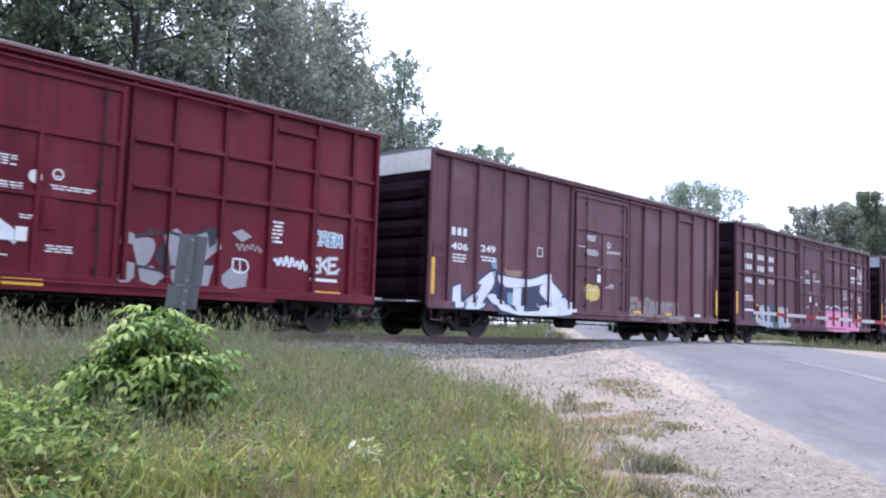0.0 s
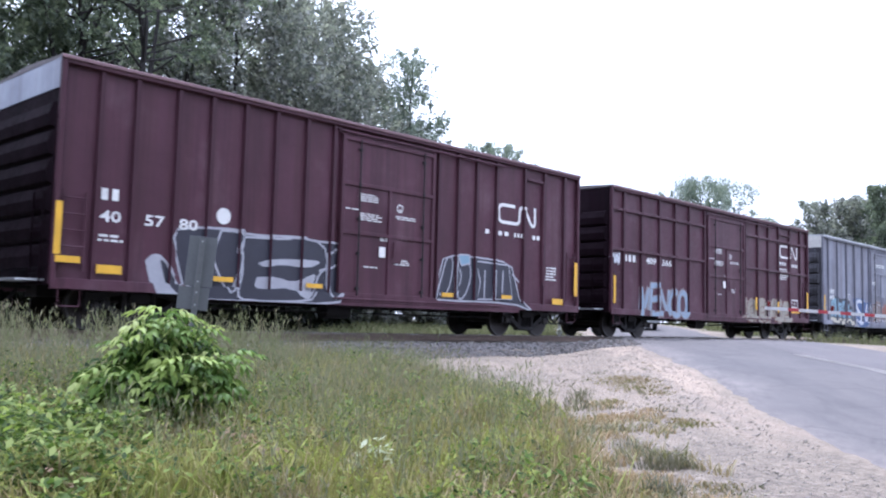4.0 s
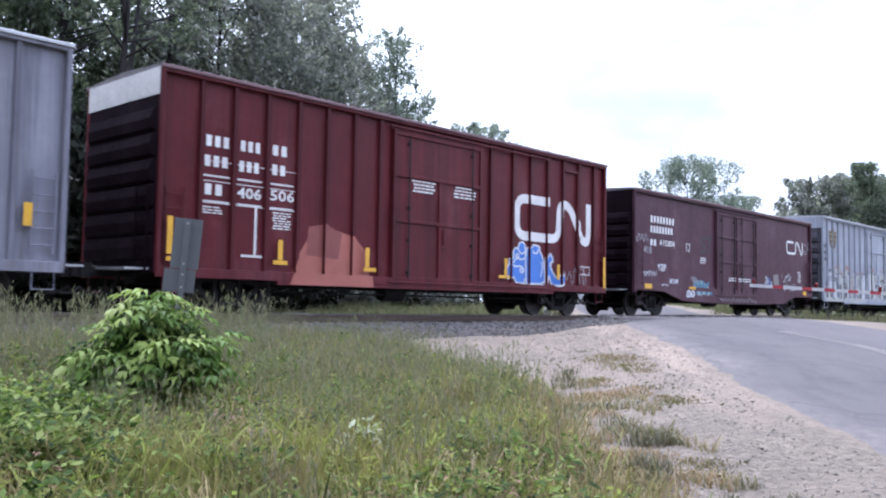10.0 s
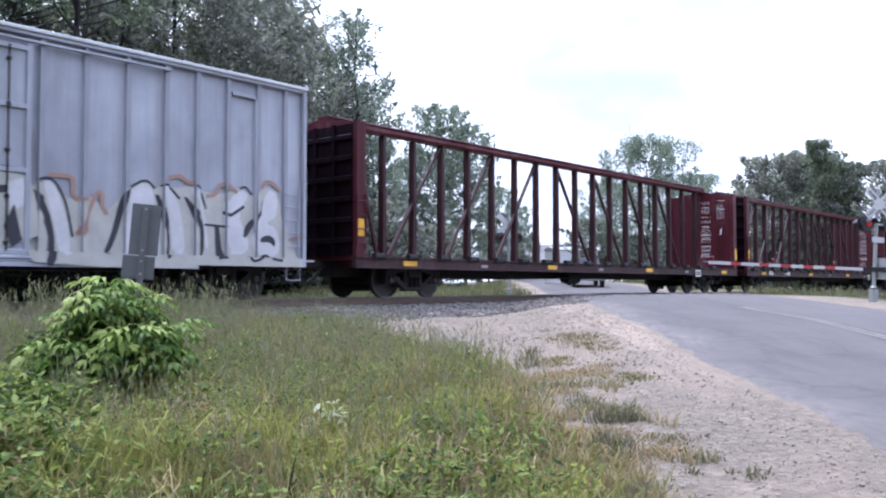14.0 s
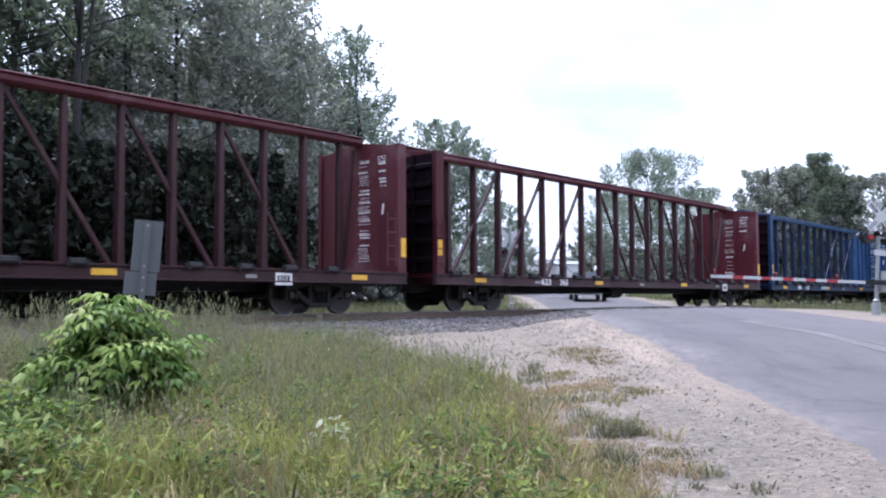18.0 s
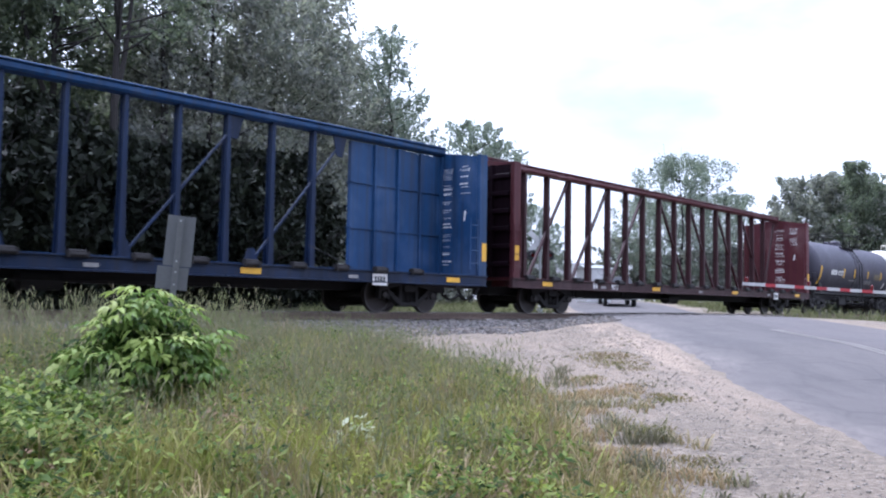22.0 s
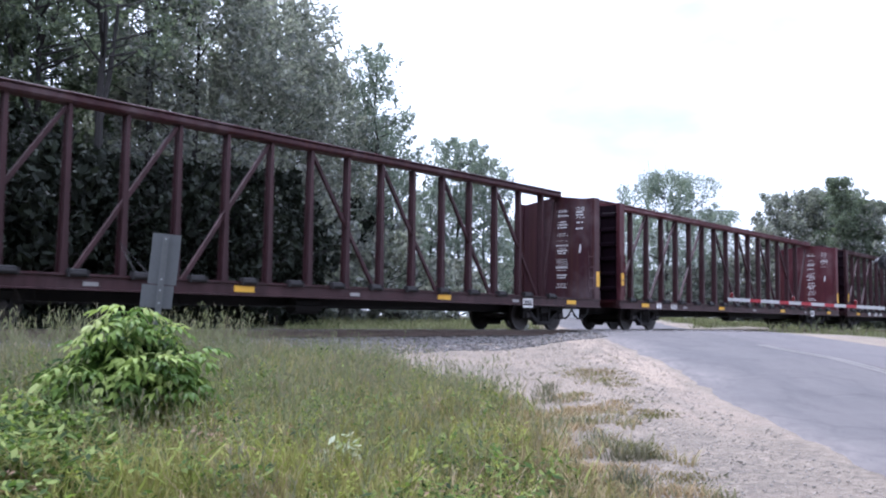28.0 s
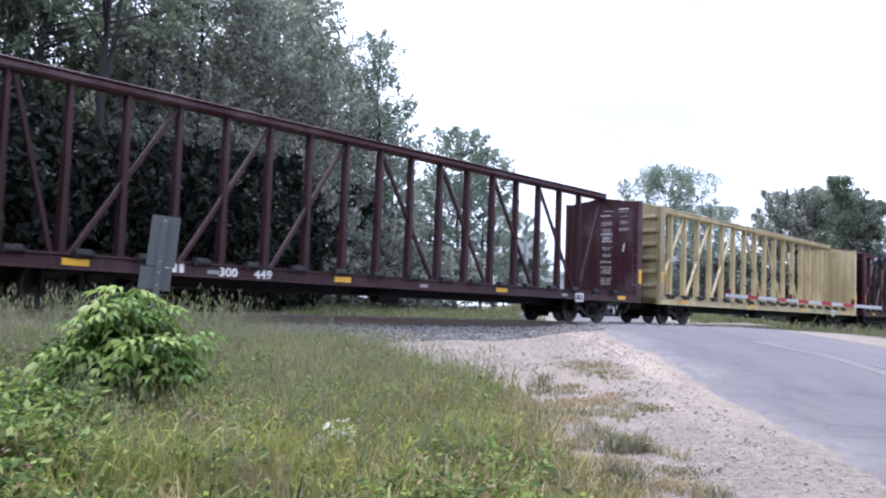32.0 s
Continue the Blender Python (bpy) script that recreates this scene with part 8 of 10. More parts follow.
spray(c, [
    (0, 0, [(6.49, 2.22), (7.06, 2.36), (7.63, 2.33), (8.22, 2.29), (8.84, 2.31), (9.49, 2.33), (9.75, 2.05), (9.86, 0.94), (6.58, 0.84)]),
    (1, 0, [(6.42, 2.16), (6.54, 1.82), (6.72, 1.25), (6.84, 0.85), (6.68, 0.88), (6.53, 1.36), (6.41, 1.81)]),
    (2, 0, [(6.79, 2.25), (7.04, 2.31), (7.11, 1.03), (6.9, 1.02)]),
    (2, 0, [(7.46, 2.13), (7.64, 2.16), (7.76, 1.0), (7.56, 1.05)]),
    (2, 0, [(8.54, 1.84), (8.78, 1.79), (8.87, 1.1), (8.64, 1.09)]),
    (2, 0, [(9.25, 2.14), (9.52, 2.23), (9.6, 1.77), (9.31, 1.63)]),
    (1, 0.08, [(6.76, 2.35), (7.06, 2.4), (7.34, 2.39)]),
    (1, 0.1, [(7.34, 2.38), (7.63, 2.33), (7.92, 2.31)])], C10, (), "white and black graffiti on the door", y=-1.556)
spray(c, [
    (1, 0.07, [(8.37, 2.32), (9.0, 2.4), (9.57, 2.37)]),
    (1, 0, [(7.1, 2.22), (7.23, 2.25), (7.28, 1.75), (7.14, 1.68)]),
    (1, 0, [(7.03, 1.44), (7.44, 1.5), (7.47, 1.04), (7.36, 0.98), (7.32, 1.33), (7.07, 1.29)]),
    (1, 0, [(7.64, 2.14), (7.81, 2.13), (7.82, 1.79), (7.73, 1.9)]),
    (1, 0, [(7.77, 1.72), (8.39, 1.83), (8.39, 1.64), (7.83, 1.54)]),
    (1, 0, [(8.3, 2.19), (8.41, 2.23), (8.45, 1.83), (8.33, 1.82)]),
    (1, 0, [(8.66, 1.99), (9.25, 2.09), (9.25, 1.96), (8.73, 1.87)]),
    (1, 0, [(8.82, 1.85), (9.01, 1.87), (8.93, 1.54)]),
    (1, 0, [(9.19, 1.36), (9.37, 1.76), (9.52, 1.12), (9.33, 0.99)])], C10, (), "white and black graffiti on the door", y=-1.556)
spray(c, [
    (1, 0, [(8.48, 1.33), (8.72, 1.15), (8.57, 0.96), (8.47, 1.02)]),
    (4, 0, [(7.88, 1.43), (8.25, 1.51), (8.33, 1.08), (7.99, 1.0)]),
    (3, 0.1, [(7.06, 2.48), (7.34, 2.55), (7.63, 2.48)]),
    (3, 0.08, [(8.6, 2.44), (8.8, 2.56), (8.99, 2.48)])], C10, (), "white and black graffiti on the door", y=-1.556)
spray(c, [
    (0, 0, [(9.56, 0.98), (9.59, 1.99), (9.84, 2.21), (10.1, 2.22), (10.21, 1.99), (10.48, 1.93), (10.86, 2.04), (11.1, 1.68), (11.32, 1.91), (11.56, 2.26), (11.96, 2.43), (12.17, 2.25), (12.36, 2.38), (12.62, 2.29), (12.96, 2.4), (13.3, 2.29), (13.73, 2.26), (14.31, 2.47), (14.54, 2.26), (14.93, 2.54), (15.33, 2.38), (15.42, 1.68), (15.76, 1.17), (16.01, 0.68), (15.43, 0.66), (9.76, 0.66)]),
    (2, 0, [(9.89, 2.22), (10.1, 2.24), (10.35, 1.63), (10.47, 0.9), (10.23, 0.87), (10.14, 1.41), (9.99, 1.92)]),
    (2, 0, [(11.59, 2.15), (11.96, 2.4), (12.14, 2.21), (12.25, 1.52), (12.32, 0.95), (12.03, 0.94), (11.87, 1.5), (11.7, 0.93), (11.46, 0.93), (11.53, 1.59)])], C10, R10, "silver-white graffiti with black shadows and rust-coloured tops")
spray(c, [
    (2, 0, [(12.34, 2.32), (12.49, 2.36), (12.69, 2.12), (12.83, 1.55), (12.88, 0.97), (12.59, 0.96), (12.53, 1.53), (12.37, 2.1)]),
    (2, 0, [(12.98, 2.35), (13.16, 2.39), (13.33, 1.93), (13.45, 1.1), (13.37, 1.1), (13.31, 1.81), (13.1, 2.15)]),
    (2, 0, [(13.8, 2.08), (14.31, 2.43), (14.5, 2.32), (14.17, 1.86), (14.47, 1.38), (14.48, 1.01), (13.88, 0.99)]),
    (2, 0, [(14.7, 1.77), (15.01, 2.52), (15.28, 2.38), (15.26, 1.86), (14.94, 1.72), (15.26, 1.61), (15.39, 1.16), (15.1, 0.9), (14.63, 1.01), (14.54, 1.45)])], C10, R10, "silver-white graffiti with black shadows and rust-coloured tops")
spray(c, [
    (1, 0, [(9.64, 2.09), (9.76, 2.05), (9.93, 1.89), (10.08, 1.51), (10.15, 1.1), (10.11, 0.69), (9.91, 0.68), (10.04, 1.1), (9.93, 1.5), (9.74, 1.85)]),
    (1, 0, [(11.62, 2.24), (11.44, 2.08), (11.33, 1.69), (11.22, 1.25), (11.07, 0.92), (11.19, 0.92), (11.37, 1.31), (11.5, 1.81), (11.57, 2.04)]),
    (1, 0, [(12.17, 2.14), (12.29, 2.15), (12.45, 1.64), (12.53, 1.19), (12.49, 0.86), (12.38, 0.86), (12.43, 1.3), (12.29, 1.75)]),
    (1, 0, [(12.83, 2.15), (12.96, 2.12), (13.25, 1.76), (13.34, 1.45), (13.32, 0.95), (13.18, 0.95), (13.2, 1.45), (13.03, 1.79)]),
    (1, 0.05, [(13.34, 1.6), (13.88, 1.58)])], C10, R10, "silver-white graffiti with black shadows and rust-coloured tops")
spray(c, [
    (1, 0, [(13.59, 1.59), (13.7, 1.59), (13.77, 1.11), (13.88, 0.9), (13.63, 0.87)]),
    (1, 0.07, [(13.8, 1.9), (13.95, 1.79), (14.35, 2.05)]),
    (1, 0, [(14.87, 2.22), (14.66, 1.83), (14.41, 1.69), (14.32, 1.44), (14.38, 1.32), (14.6, 1.64), (14.81, 1.96)]),
    (1, 0, [(14.71, 1.33), (15.02, 1.47), (15.23, 1.35), (15.2, 1.16), (15.07, 1.3), (14.78, 1.27)]),
    (1, 0.06, [(14.45, 0.95), (14.56, 0.82), (14.94, 1.02), (15.1, 0.9), (15.35, 0.88)]),
    (1, 0.045, [(9.79, 2.23), (9.99, 2.29), (10.15, 2.22), (10.35, 1.84), (10.47, 1.22)]),
    (1, 0.045, [(11.62, 2.24), (11.96, 2.45), (12.17, 2.26)]),
    (1, 0.045, [(12.29, 2.32), (12.44, 2.38), (12.73, 2.1)])], C10, R10, "silver-white graffiti with black shadows and rust-coloured tops")
spray(c, [
    (1, 0.045, [(12.89, 2.46), (13.19, 2.4), (13.37, 1.93)]),
    (1, 0.045, [(14.24, 2.43), (14.39, 2.5), (14.56, 2.31)]),
    (3, 0.08, [(9.99, 2.35), (10.25, 2.35), (10.42, 2.35), (10.49, 2.22), (10.45, 1.95), (10.75, 1.95)]),
    (3, 0.08, [(10.54, 1.27), (10.7, 1.44), (10.79, 1.76), (10.94, 2.1), (11.05, 2.11), (11.04, 1.83), (11.15, 1.68)]),
    (3, 0.08, [(12.46, 2.51), (12.75, 2.59), (12.89, 2.46), (13.09, 2.45)]),
    (3, 0.08, [(13.37, 2.2), (13.65, 2.25), (13.69, 2.5), (13.94, 2.46), (14.16, 2.35)]),
    (3, 0.08, [(14.81, 2.47), (14.93, 2.67), (15.17, 2.63), (15.33, 2.45)]),
    (3, 0.05, [(15.59, 1.36), (15.92, 1.44), (16.1, 1.32)])], C10, R10, "silver-white graffiti with black shadows and rust-coloured tops")
spray(c, [
    (3, 0, [(10.59, 1.43), (10.76, 1.42), (10.68, 1.25), (10.57, 1.27)])], C10, R10, "silver-white graffiti with black shadows and rust-coloured tops")
word(c, "10", 0.96, 1.74, PANEL - 0.045, 0.30, BLACK_LET, 0.34); word(c, "84", 1.64, 1.74, PANEL - 0.045, 0.27, BLACK_LET, 0.42); bars(c, 0.92, 2.2, 0.45, 0.18, 2, BLACK_LET)
for k in range(3):
    tag_lines(c, 0.08, 0.68, 2.72 + 0.34 * k, 3.02 + 0.34 * k, G_BLACKISH, 121 + k, 5, 0.045, label="black tag")

# 11 to 13: centre-beam cars
c = centre_beam(177.65, 23.72, RUSTY_BEAM, "rust-red centre-beam flat car, empty", seed=11)
c = centre_beam(202.60, 23.72, OXIDE, "dull red centre-beam flat car, empty", first=1.30, seed=12)
bars(c, 2.7, 0.82, 0.6, 0.2, 3, WHITE_LET, -1.565); sill_word(c, "498", 5.06, 0.47)
c = centre_beam(227.50, 23.25, RUSTY_BEAM, "rust-red centre-beam flat car with worn yellow marks", first=1.03, step=1.28, seed=13)
sill_word(c, "623", 5.05, 0.55); sill_word(c, "365", 6.1, 0.5)
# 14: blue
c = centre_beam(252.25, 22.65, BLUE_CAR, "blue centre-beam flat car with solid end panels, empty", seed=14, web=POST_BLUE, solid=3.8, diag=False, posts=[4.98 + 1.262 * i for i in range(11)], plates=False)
m = Mesh(); m.stroke([(1.2, 3.9), (1.5, 4.12), (1.75, 4.17)], 0.09, -0.075); part("stencil", m, WHITE_LET, c)
for z in (3.6, 2.95, 1.7):
    small_print(c, 0.8, z, 1.2, 4, WHITE_LET, 0.06, -0.075, seed=int(z * 10))
for a in (4.2, 7.4):                                  # slanted rods from gusset plates under the top beam
    for k, (xa, xb) in enumerate(((a, a + 2.65), (22.65 - a, 20.0 - a))):
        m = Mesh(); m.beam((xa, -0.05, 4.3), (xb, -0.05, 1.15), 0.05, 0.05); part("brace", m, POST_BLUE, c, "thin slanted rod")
        for gx_, gz, h in ((xa, 4.54, -0.55), (xb, 1.06, 0.42)):
            m = Mesh()
            pts = [(gx_ - 0.24, gz), (gx_ + 0.24, gz), (gx_ + 0.09, gz + h), (gx_ - 0.09, gz + h)]
            m.add([(x, y, z) for y in (-0.07, -0.04) for x, z in pts], [(0, 1, 2, 3), (7, 6, 5, 4), (0, 4, 5, 1), (1, 5, 6, 2), (2, 6, 7, 3), (3, 7, 4, 0)])
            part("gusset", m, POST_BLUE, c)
bars(c, 3.67, 0.80, 0.52, 0.18, 4, WHITE_LET, -1.565); sill_word(c, "2337", 4.9, 0.54, 0.18, 0.80)
plate(c, 7.3, 8.2, 0.80, 0.98, G_DUSTY_SKY, -1.556, "stencil", "pale blue panel")
# 15
c = centre_beam(276.10, 23.20, OXIDE, "dull red centre-beam flat car with lettered bulkheads", first=1.25, seed=15)
bars(c, 4.24, 0.82, 0.28, 0.2, 2, WHITE_LET, -1.565); sill_word(c, "977", 5.34, 0.46)

# 16: black tank car
AZ, TR = 2.43, 1.40
c = tank_car(299.95, 0.82, 13.65, TR, AZ, BLACK_TANK, "black tank car with yellow reflector strips", 1.10, 14.05)
for xa, xb, za, zb in ((1.42, 1.58, 1.55, 2.46), (4.82, 4.97, 1.97, 2.45), (6.46, 6.61, 2.0, 2.46), (8.69, 8.83, 2.01, 2.43), (11.02, 11.17, 1.99, 2.44), (13.1, 13.22, 1.6, 2.4)):
    on_tank(c, ((xa, za), (xb, zb)), YELLOW_LET, TR, AZ, label="yellow reflector")
on_tank(c, ((9.9, 1.98), (10.95, 2.3)), worn("olive_panel", (0.12, 0.095, 0.06)), TR, AZ, "stencil", "faded olive placard panel")
for z_ in (1.72, 1.78, 1.86):
    on_tank(c, ((8.4, z_), (9.6, z_ + 0.03)), G_GREY, TR, AZ, "stencil", "grey stencil line")
on_tank(c, ((5.9, 1.82), (6.9, 1.87)), G_GREY, TR, AZ, "stencil")
for k in range(4):
    on_tank(c, ((2.95 + 0.22 * k, 2.06), (3.11 + 0.22 * k, 2.32)), WHITE_LET, TR, AZ, "lettering")
tank_word(c, "15932", 3.95, 2.05, 0.26, 0.80, WHITE_LET, TR, AZ)
on_tank(c, ((11.9, 1.55), (12.12, 1.85)), WHITE_LET, TR, AZ, "placard", "white placard")

# 17: white tank car
AZ, TR = 2.55, 1.45
c = tank_car(314.30, 0.30, 12.12, TR, AZ, WHITE_TANK, "white tank car with black lettering and orange placard", 1.04, 12.45, True)
for k in range(4):
    on_tank(c, ((1.42 + 0.25 * k, 2.05), (1.60 + 0.25 * k, 2.27)), BLACK_LET, TR, AZ, "lettering")
tank_word(c, "90691", 2.47, 2.06, 0.22, 0.93, BLACK_LET, TR, AZ)
on_tank(c, ((5.96, 1.48), (6.75, 1.72)), worn("orange_placard", (0.60, 0.27, 0.03)), TR, AZ, "placard", "orange placard")
on_tank(c, ((9.85, 1.62), (10.3, 1.84)), BLACK_LET, TR, AZ, "placard", "black placard")
for k, (xa, xb, za, zb) in enumerate(((1.35, 2.9, 1.92, 1.96), (1.35, 3.3, 1.83, 1.87), (4.1, 5.0, 1.85, 1.88), (4.1, 5.1, 1.72, 1.75), (4.1, 4.8, 1.6, 1.64), (6.0, 7.1, 1.85, 1.92), (7.6, 9.0, 1.72, 1.9), (10.0, 10.7, 1.98, 2.1), (10.9, 11.6, 2.3, 2.5))):
    on_tank(c, ((xa, za), (xb, zb)), G_GREY, TR, AZ, "stencil")
on_tank(c, ((8.3, 1.95), (9.2, 2.2)), worn("pale_blue_patch", (0.5, 0.62, 0.74)), TR, AZ, "patch", "pale blue paint patch")

# 18 to 22
c = centre_beam(327.87, 22.7, DARK_CAR, "dark brown centre-beam flat car, empty", seed=18)
c = centre_beam(351.88, 22.98, OXIDE, "dull red centre-beam flat car with yellow end reflectors", first=0.95, step=1.25, seed=19)
bars(c, 2.64, 0.80, 0.42, 0.2, 2, WHITE_LET, -1.565); sill_word(c, "625", 3.75, 0.5)
c = centre_beam(376.30, 22.98, DARK_CAR, "dark centre-beam flat car, empty", first=1.10, step=1.25, seed=20)
bars(c, 3.75, 0.82, 0.5, 0.2, 3, WHITE_LET, -1.565); sill_word(c, "300", 5.04, 0.46); sill_word(c, "449", 5.93, 0.48)
c = centre_beam(400.66, 23.5, YELLOW_CAR, "pale yellow centre-beam flat car, empty", seed=21, text=False, inner=YELLOW_CAR, solid=1.6, web=YELLOW_CAR)
c = centre_beam(425.60, 23.5, OXIDE, "dull red centre-beam flat car at the train's tail", seed=22)

# ---- plants ----
def leaf_mat(name, tones, trans=0.35, rough=0.6):
    m, n, l, p = island(name, tones, rough)
    p.inputs["Specular IOR Level"].default_value = 0.06
    out = n["Material Output"]
    tr = n.new("ShaderNodeBsdfTranslucent")
    src = p.inputs["Base Color"].links[0].from_socket
    l.new(blend(n, l, 1.0, src, (1.12, 1.2, 0.8), "MULTIPLY"), tr.inputs["Color"])
    mixs = n.new("ShaderNodeMixShader")
    mixs.inputs["Fac"].default_value = trans
    l.new(p.outputs["BSDF"], mixs.inputs[1])
    l.new(tr.outputs["BSDF"], mixs.inputs[2])
    l.new(mixs.outputs["Shader"], out.inputs["Surface"])
    return m


LEAF_A = leaf_mat("dark_foliage", [(0.0681, 0.0826, 0.0662), (0.1003, 0.1182, 0.0936), (0.1444, 0.1670, 0.1307), (0.2236, 0.2496, 0.1917)], 0.48)
# olive leaves brightened and greyed, with distant haze put into the colour
LEAF_D = leaf_mat("haze_greyed_olive_foliage", [(0.1145, 0.1228, 0.1213), (0.1685, 0.1763, 0.1717), (0.2364, 0.2403, 0.2303), (0.3424, 0.3369, 0.3249)], 0.46)
# scrub leaves far darker than the rest: the wood's shade put into the colour
LEAF_C = leaf_mat("shade_toned_wood_foliage", [(0.0072, 0.0090, 0.0072), (0.0126, 0.0144, 0.0107), (0.0180, 0.0216, 0.0162), (0.0287, 0.0342, 0.0252)], 0.10)
# palest leaves: haze over the far trees is mixed into their tones
LEAF_B = leaf_mat("haze_paled_foliage", [(0.113, 0.137, 0.128), (0.166, 0.192, 0.176), (0.220, 0.246, 0.225), (0.285, 0.309, 0.285)], 0.45)
BARK = plain("grey_bark", (0.022, 0.019, 0.018), 0.95, 0, 0.4, 6, 0.8)


def card_mesh(name, pos, size, q):
    """Many small leaf cards as one mesh."""
    n = len(pos)
    u = q.randn(n, 3)
    u /= np.linalg.norm(u, axis=1)[:, None]
    w = np.cross(u, q.randn(n, 3))
    w /= np.linalg.norm(w, axis=1)[:, None]
    sz = (size * (0.6 + 0.8 * q.rand(n)))[:, None]
    quad = np.stack([pos - u * sz, pos + w * sz * 0.5, pos + u * sz, pos - w * sz * 0.5], 1).reshape(-1, 3)
    me = bpy.data.meshes.new(name)
    me.vertices.add(n * 4)
    me.vertices.foreach_set("co", quad.ravel())
    me.loops.add(n * 4)
    me.loops.foreach_set("vertex_index", np.arange(n * 4))
    me.polygons.add(n)
    me.polygons.foreach_set("loop_start", np.arange(n) * 4)
    me.update()
    return me


def tree_meshes(seed, height, spread, crown_low, sprays, leaves, size, form="dome", reach=0.075, gaps=0.0, fork=False):
    """Trunk with limbs that reach into the crown, and a crown of leafy sprays that point outwards and up and thin out to their tips."""
    q = np.random.RandomState(seed)
    m = Mesh()
    spine = [(0.22 * q.randn() * k / 6, 0.22 * q.randn() * k / 6, height * 0.93 * k / 6) for k in range(7)]
    r0 = height * 0.010 + 0.04
    m.tube(spine, [r0 * (1 - 0.85 * k / 6) for k in range(7)], 8)
    if fork:
        for s, h in ((1, 0.42), (-1, 0.58)):
            a = Vector((spine[2][0], spine[2][1], height * h))
            m.tube([a, a + Vector((s * 0.8, 0.2 * s, 1.9)), a + Vector((s * 1.3, 0.3 * s, 4.2)), a + Vector((s * 1.9, 0.5 * s, 7.0))], [r0 * 0.55, r0 * 0.48, r0 * 0.34, 0.03], 7)
    base, way, long = [], [], []
    while len(base) < sprays:
        h = crown_low + (0.97 - crown_low) * q.rand()
        g = (h - crown_low) / (1 - crown_low)
        env = {"dome": math.sin(math.pi * min(1, 0.16 + 0.80 * g)) ** 0.7, "column": math.sin(math.pi * (0.10 + 0.86 * g)) ** 0.55, "spire": (1.02 - g) ** 0.85 * min(1.0, 0.35 + g * 5), "fan": 0.45 + 0.55 * math.sin(math.pi * min(1, 0.1 + 0.85 * g))}[form]
        a = q.rand() * 6.283
        lump = 1 + 0.42 * noise.noise(Vector((math.cos(a) * 1.7, math.sin(a) * 1.7, h * 7 + seed)))
        f = q.rand() ** 0.5
        r = spread * env * lump * (0.12 + 0.88 * f)
        if gaps and noise.noise(Vector((math.cos(a) * r * 0.6, math.sin(a) * r * 0.6, h * height * 0.45 + seed * 3))) < gaps - 0.5:
            continue
        i = min(5, int(h * 6))
        base.append((spine[i][0] + math.cos(a) * r, spine[i][1] + math.sin(a) * r, h * height))
        d = Vector((math.cos(a) * (0.2 + 0.8 * f), math.sin(a) * (0.2 + 0.8 * f), 0.35 + (1.5 if form in ("fan", "spire") else 0.9) * g)) + Vector(q.randn(3) * 0.22)
        way.append(tuple(d.normalized()))
        long.append(height * reach * (0.5 + 0.9 * q.rand()))
    for k in range(0, sprays, max(1, sprays // 36)):
        c = Vector(base[k])
        f = max(0.12, min(0.9, (c.z - 0.45 * math.hypot(c.x, c.y)) / (height * 0.93)))
        i = min(5, int(f * 6))
        root = Vector(spine[i]).lerp(Vector(spine[i + 1]), f * 6 - i)
        m.tube([root, root.lerp(c, 0.5) + Vector((0, 0, -0.04 * (c - root).length)), c, c + Vector(way[k]) * long[k] * 0.8], [r0 * 0.36 * (1 - 0.6 * f), r0 * 0.2, 0.02, 0.008], 5)
    trunk = m.data("trunk", [BARK])
    base, way, long = np.array(base), np.array(way), np.array(long)
    idx, t = q.randint(0, sprays, leaves), q.rand(leaves)
    pos = base[idx] + way[idx] * (long[idx] * t)[:, None] + q.randn(leaves, 3) * (long[idx] * 0.25 * (1.05 - 0.8 * t))[:, None]
    pos[:, 2] = np.where(pos[:, 2] > height, 2 * height - pos[:, 2], pos[:, 2])
    return trunk, card_mesh("crown", pos, size, q)


def tree(meshes, mat, x, y, scale, turn, label, category="tree", group=""):
    trunk, crown = meshes
    if not crown.materials:
        crown.materials.append(mat)
    ob = thing("tree", label, category, group, pose(x, y, ground_z(x, y) - 0.1, 0, 0, turn) @ Matrix.Scale(scale, 4))
    part("trunk", trunk, None, ob)
    part("crown", crown, None, ob, "loose leafy crown")
    return ob


T_BIG = tree_meshes(1, 20, 4.6, 0.28, 440, 27000, 0.145, gaps=0.12)
T_WIDE = tree_meshes(2, 18, 5.0, 0.28, 440, 27000, 0.145, gaps=0.12)
T_MID = tree_meshes(22, 19, 4.7, 0.26, 440, 27000, 0.14, gaps=0.10)
T_PALE = tree_meshes(12, 18, 3.7, 0.06, 400, 25000, 0.13, "column", gaps=0.08)
T_THIN = tree_meshes(9, 20, 3.4, 0.55, 110, 6500, 0.11, gaps=0.35, fork=True)
T_SLIM = tree_meshes(3, 17, 2.0, 0.08, 190, 16000, 0.10, "column", 0.07)
T_FAR = tree_meshes(4, 15, 3.0, 0.08, 220, 16000, 0.13, "column", 0.09)
T_ROUND = tree_meshes(5, 13, 5.2, 0.04, 380, 24000, 0.17, reach=0.10)
T_OPEN = tree_meshes(6, 14, 5.0, 0.10, 190, 19000, 0.13, "fan", 0.14)
T_SPIRE = tree_meshes(8, 13, 2.6, 0.05, 170, 13000, 0.12, "spire", 0.12)


def polar(bearing, far):
    b = radians(bearing)
    return EYE.x + far * math.sin(b), EYE.y + far * math.cos(b)


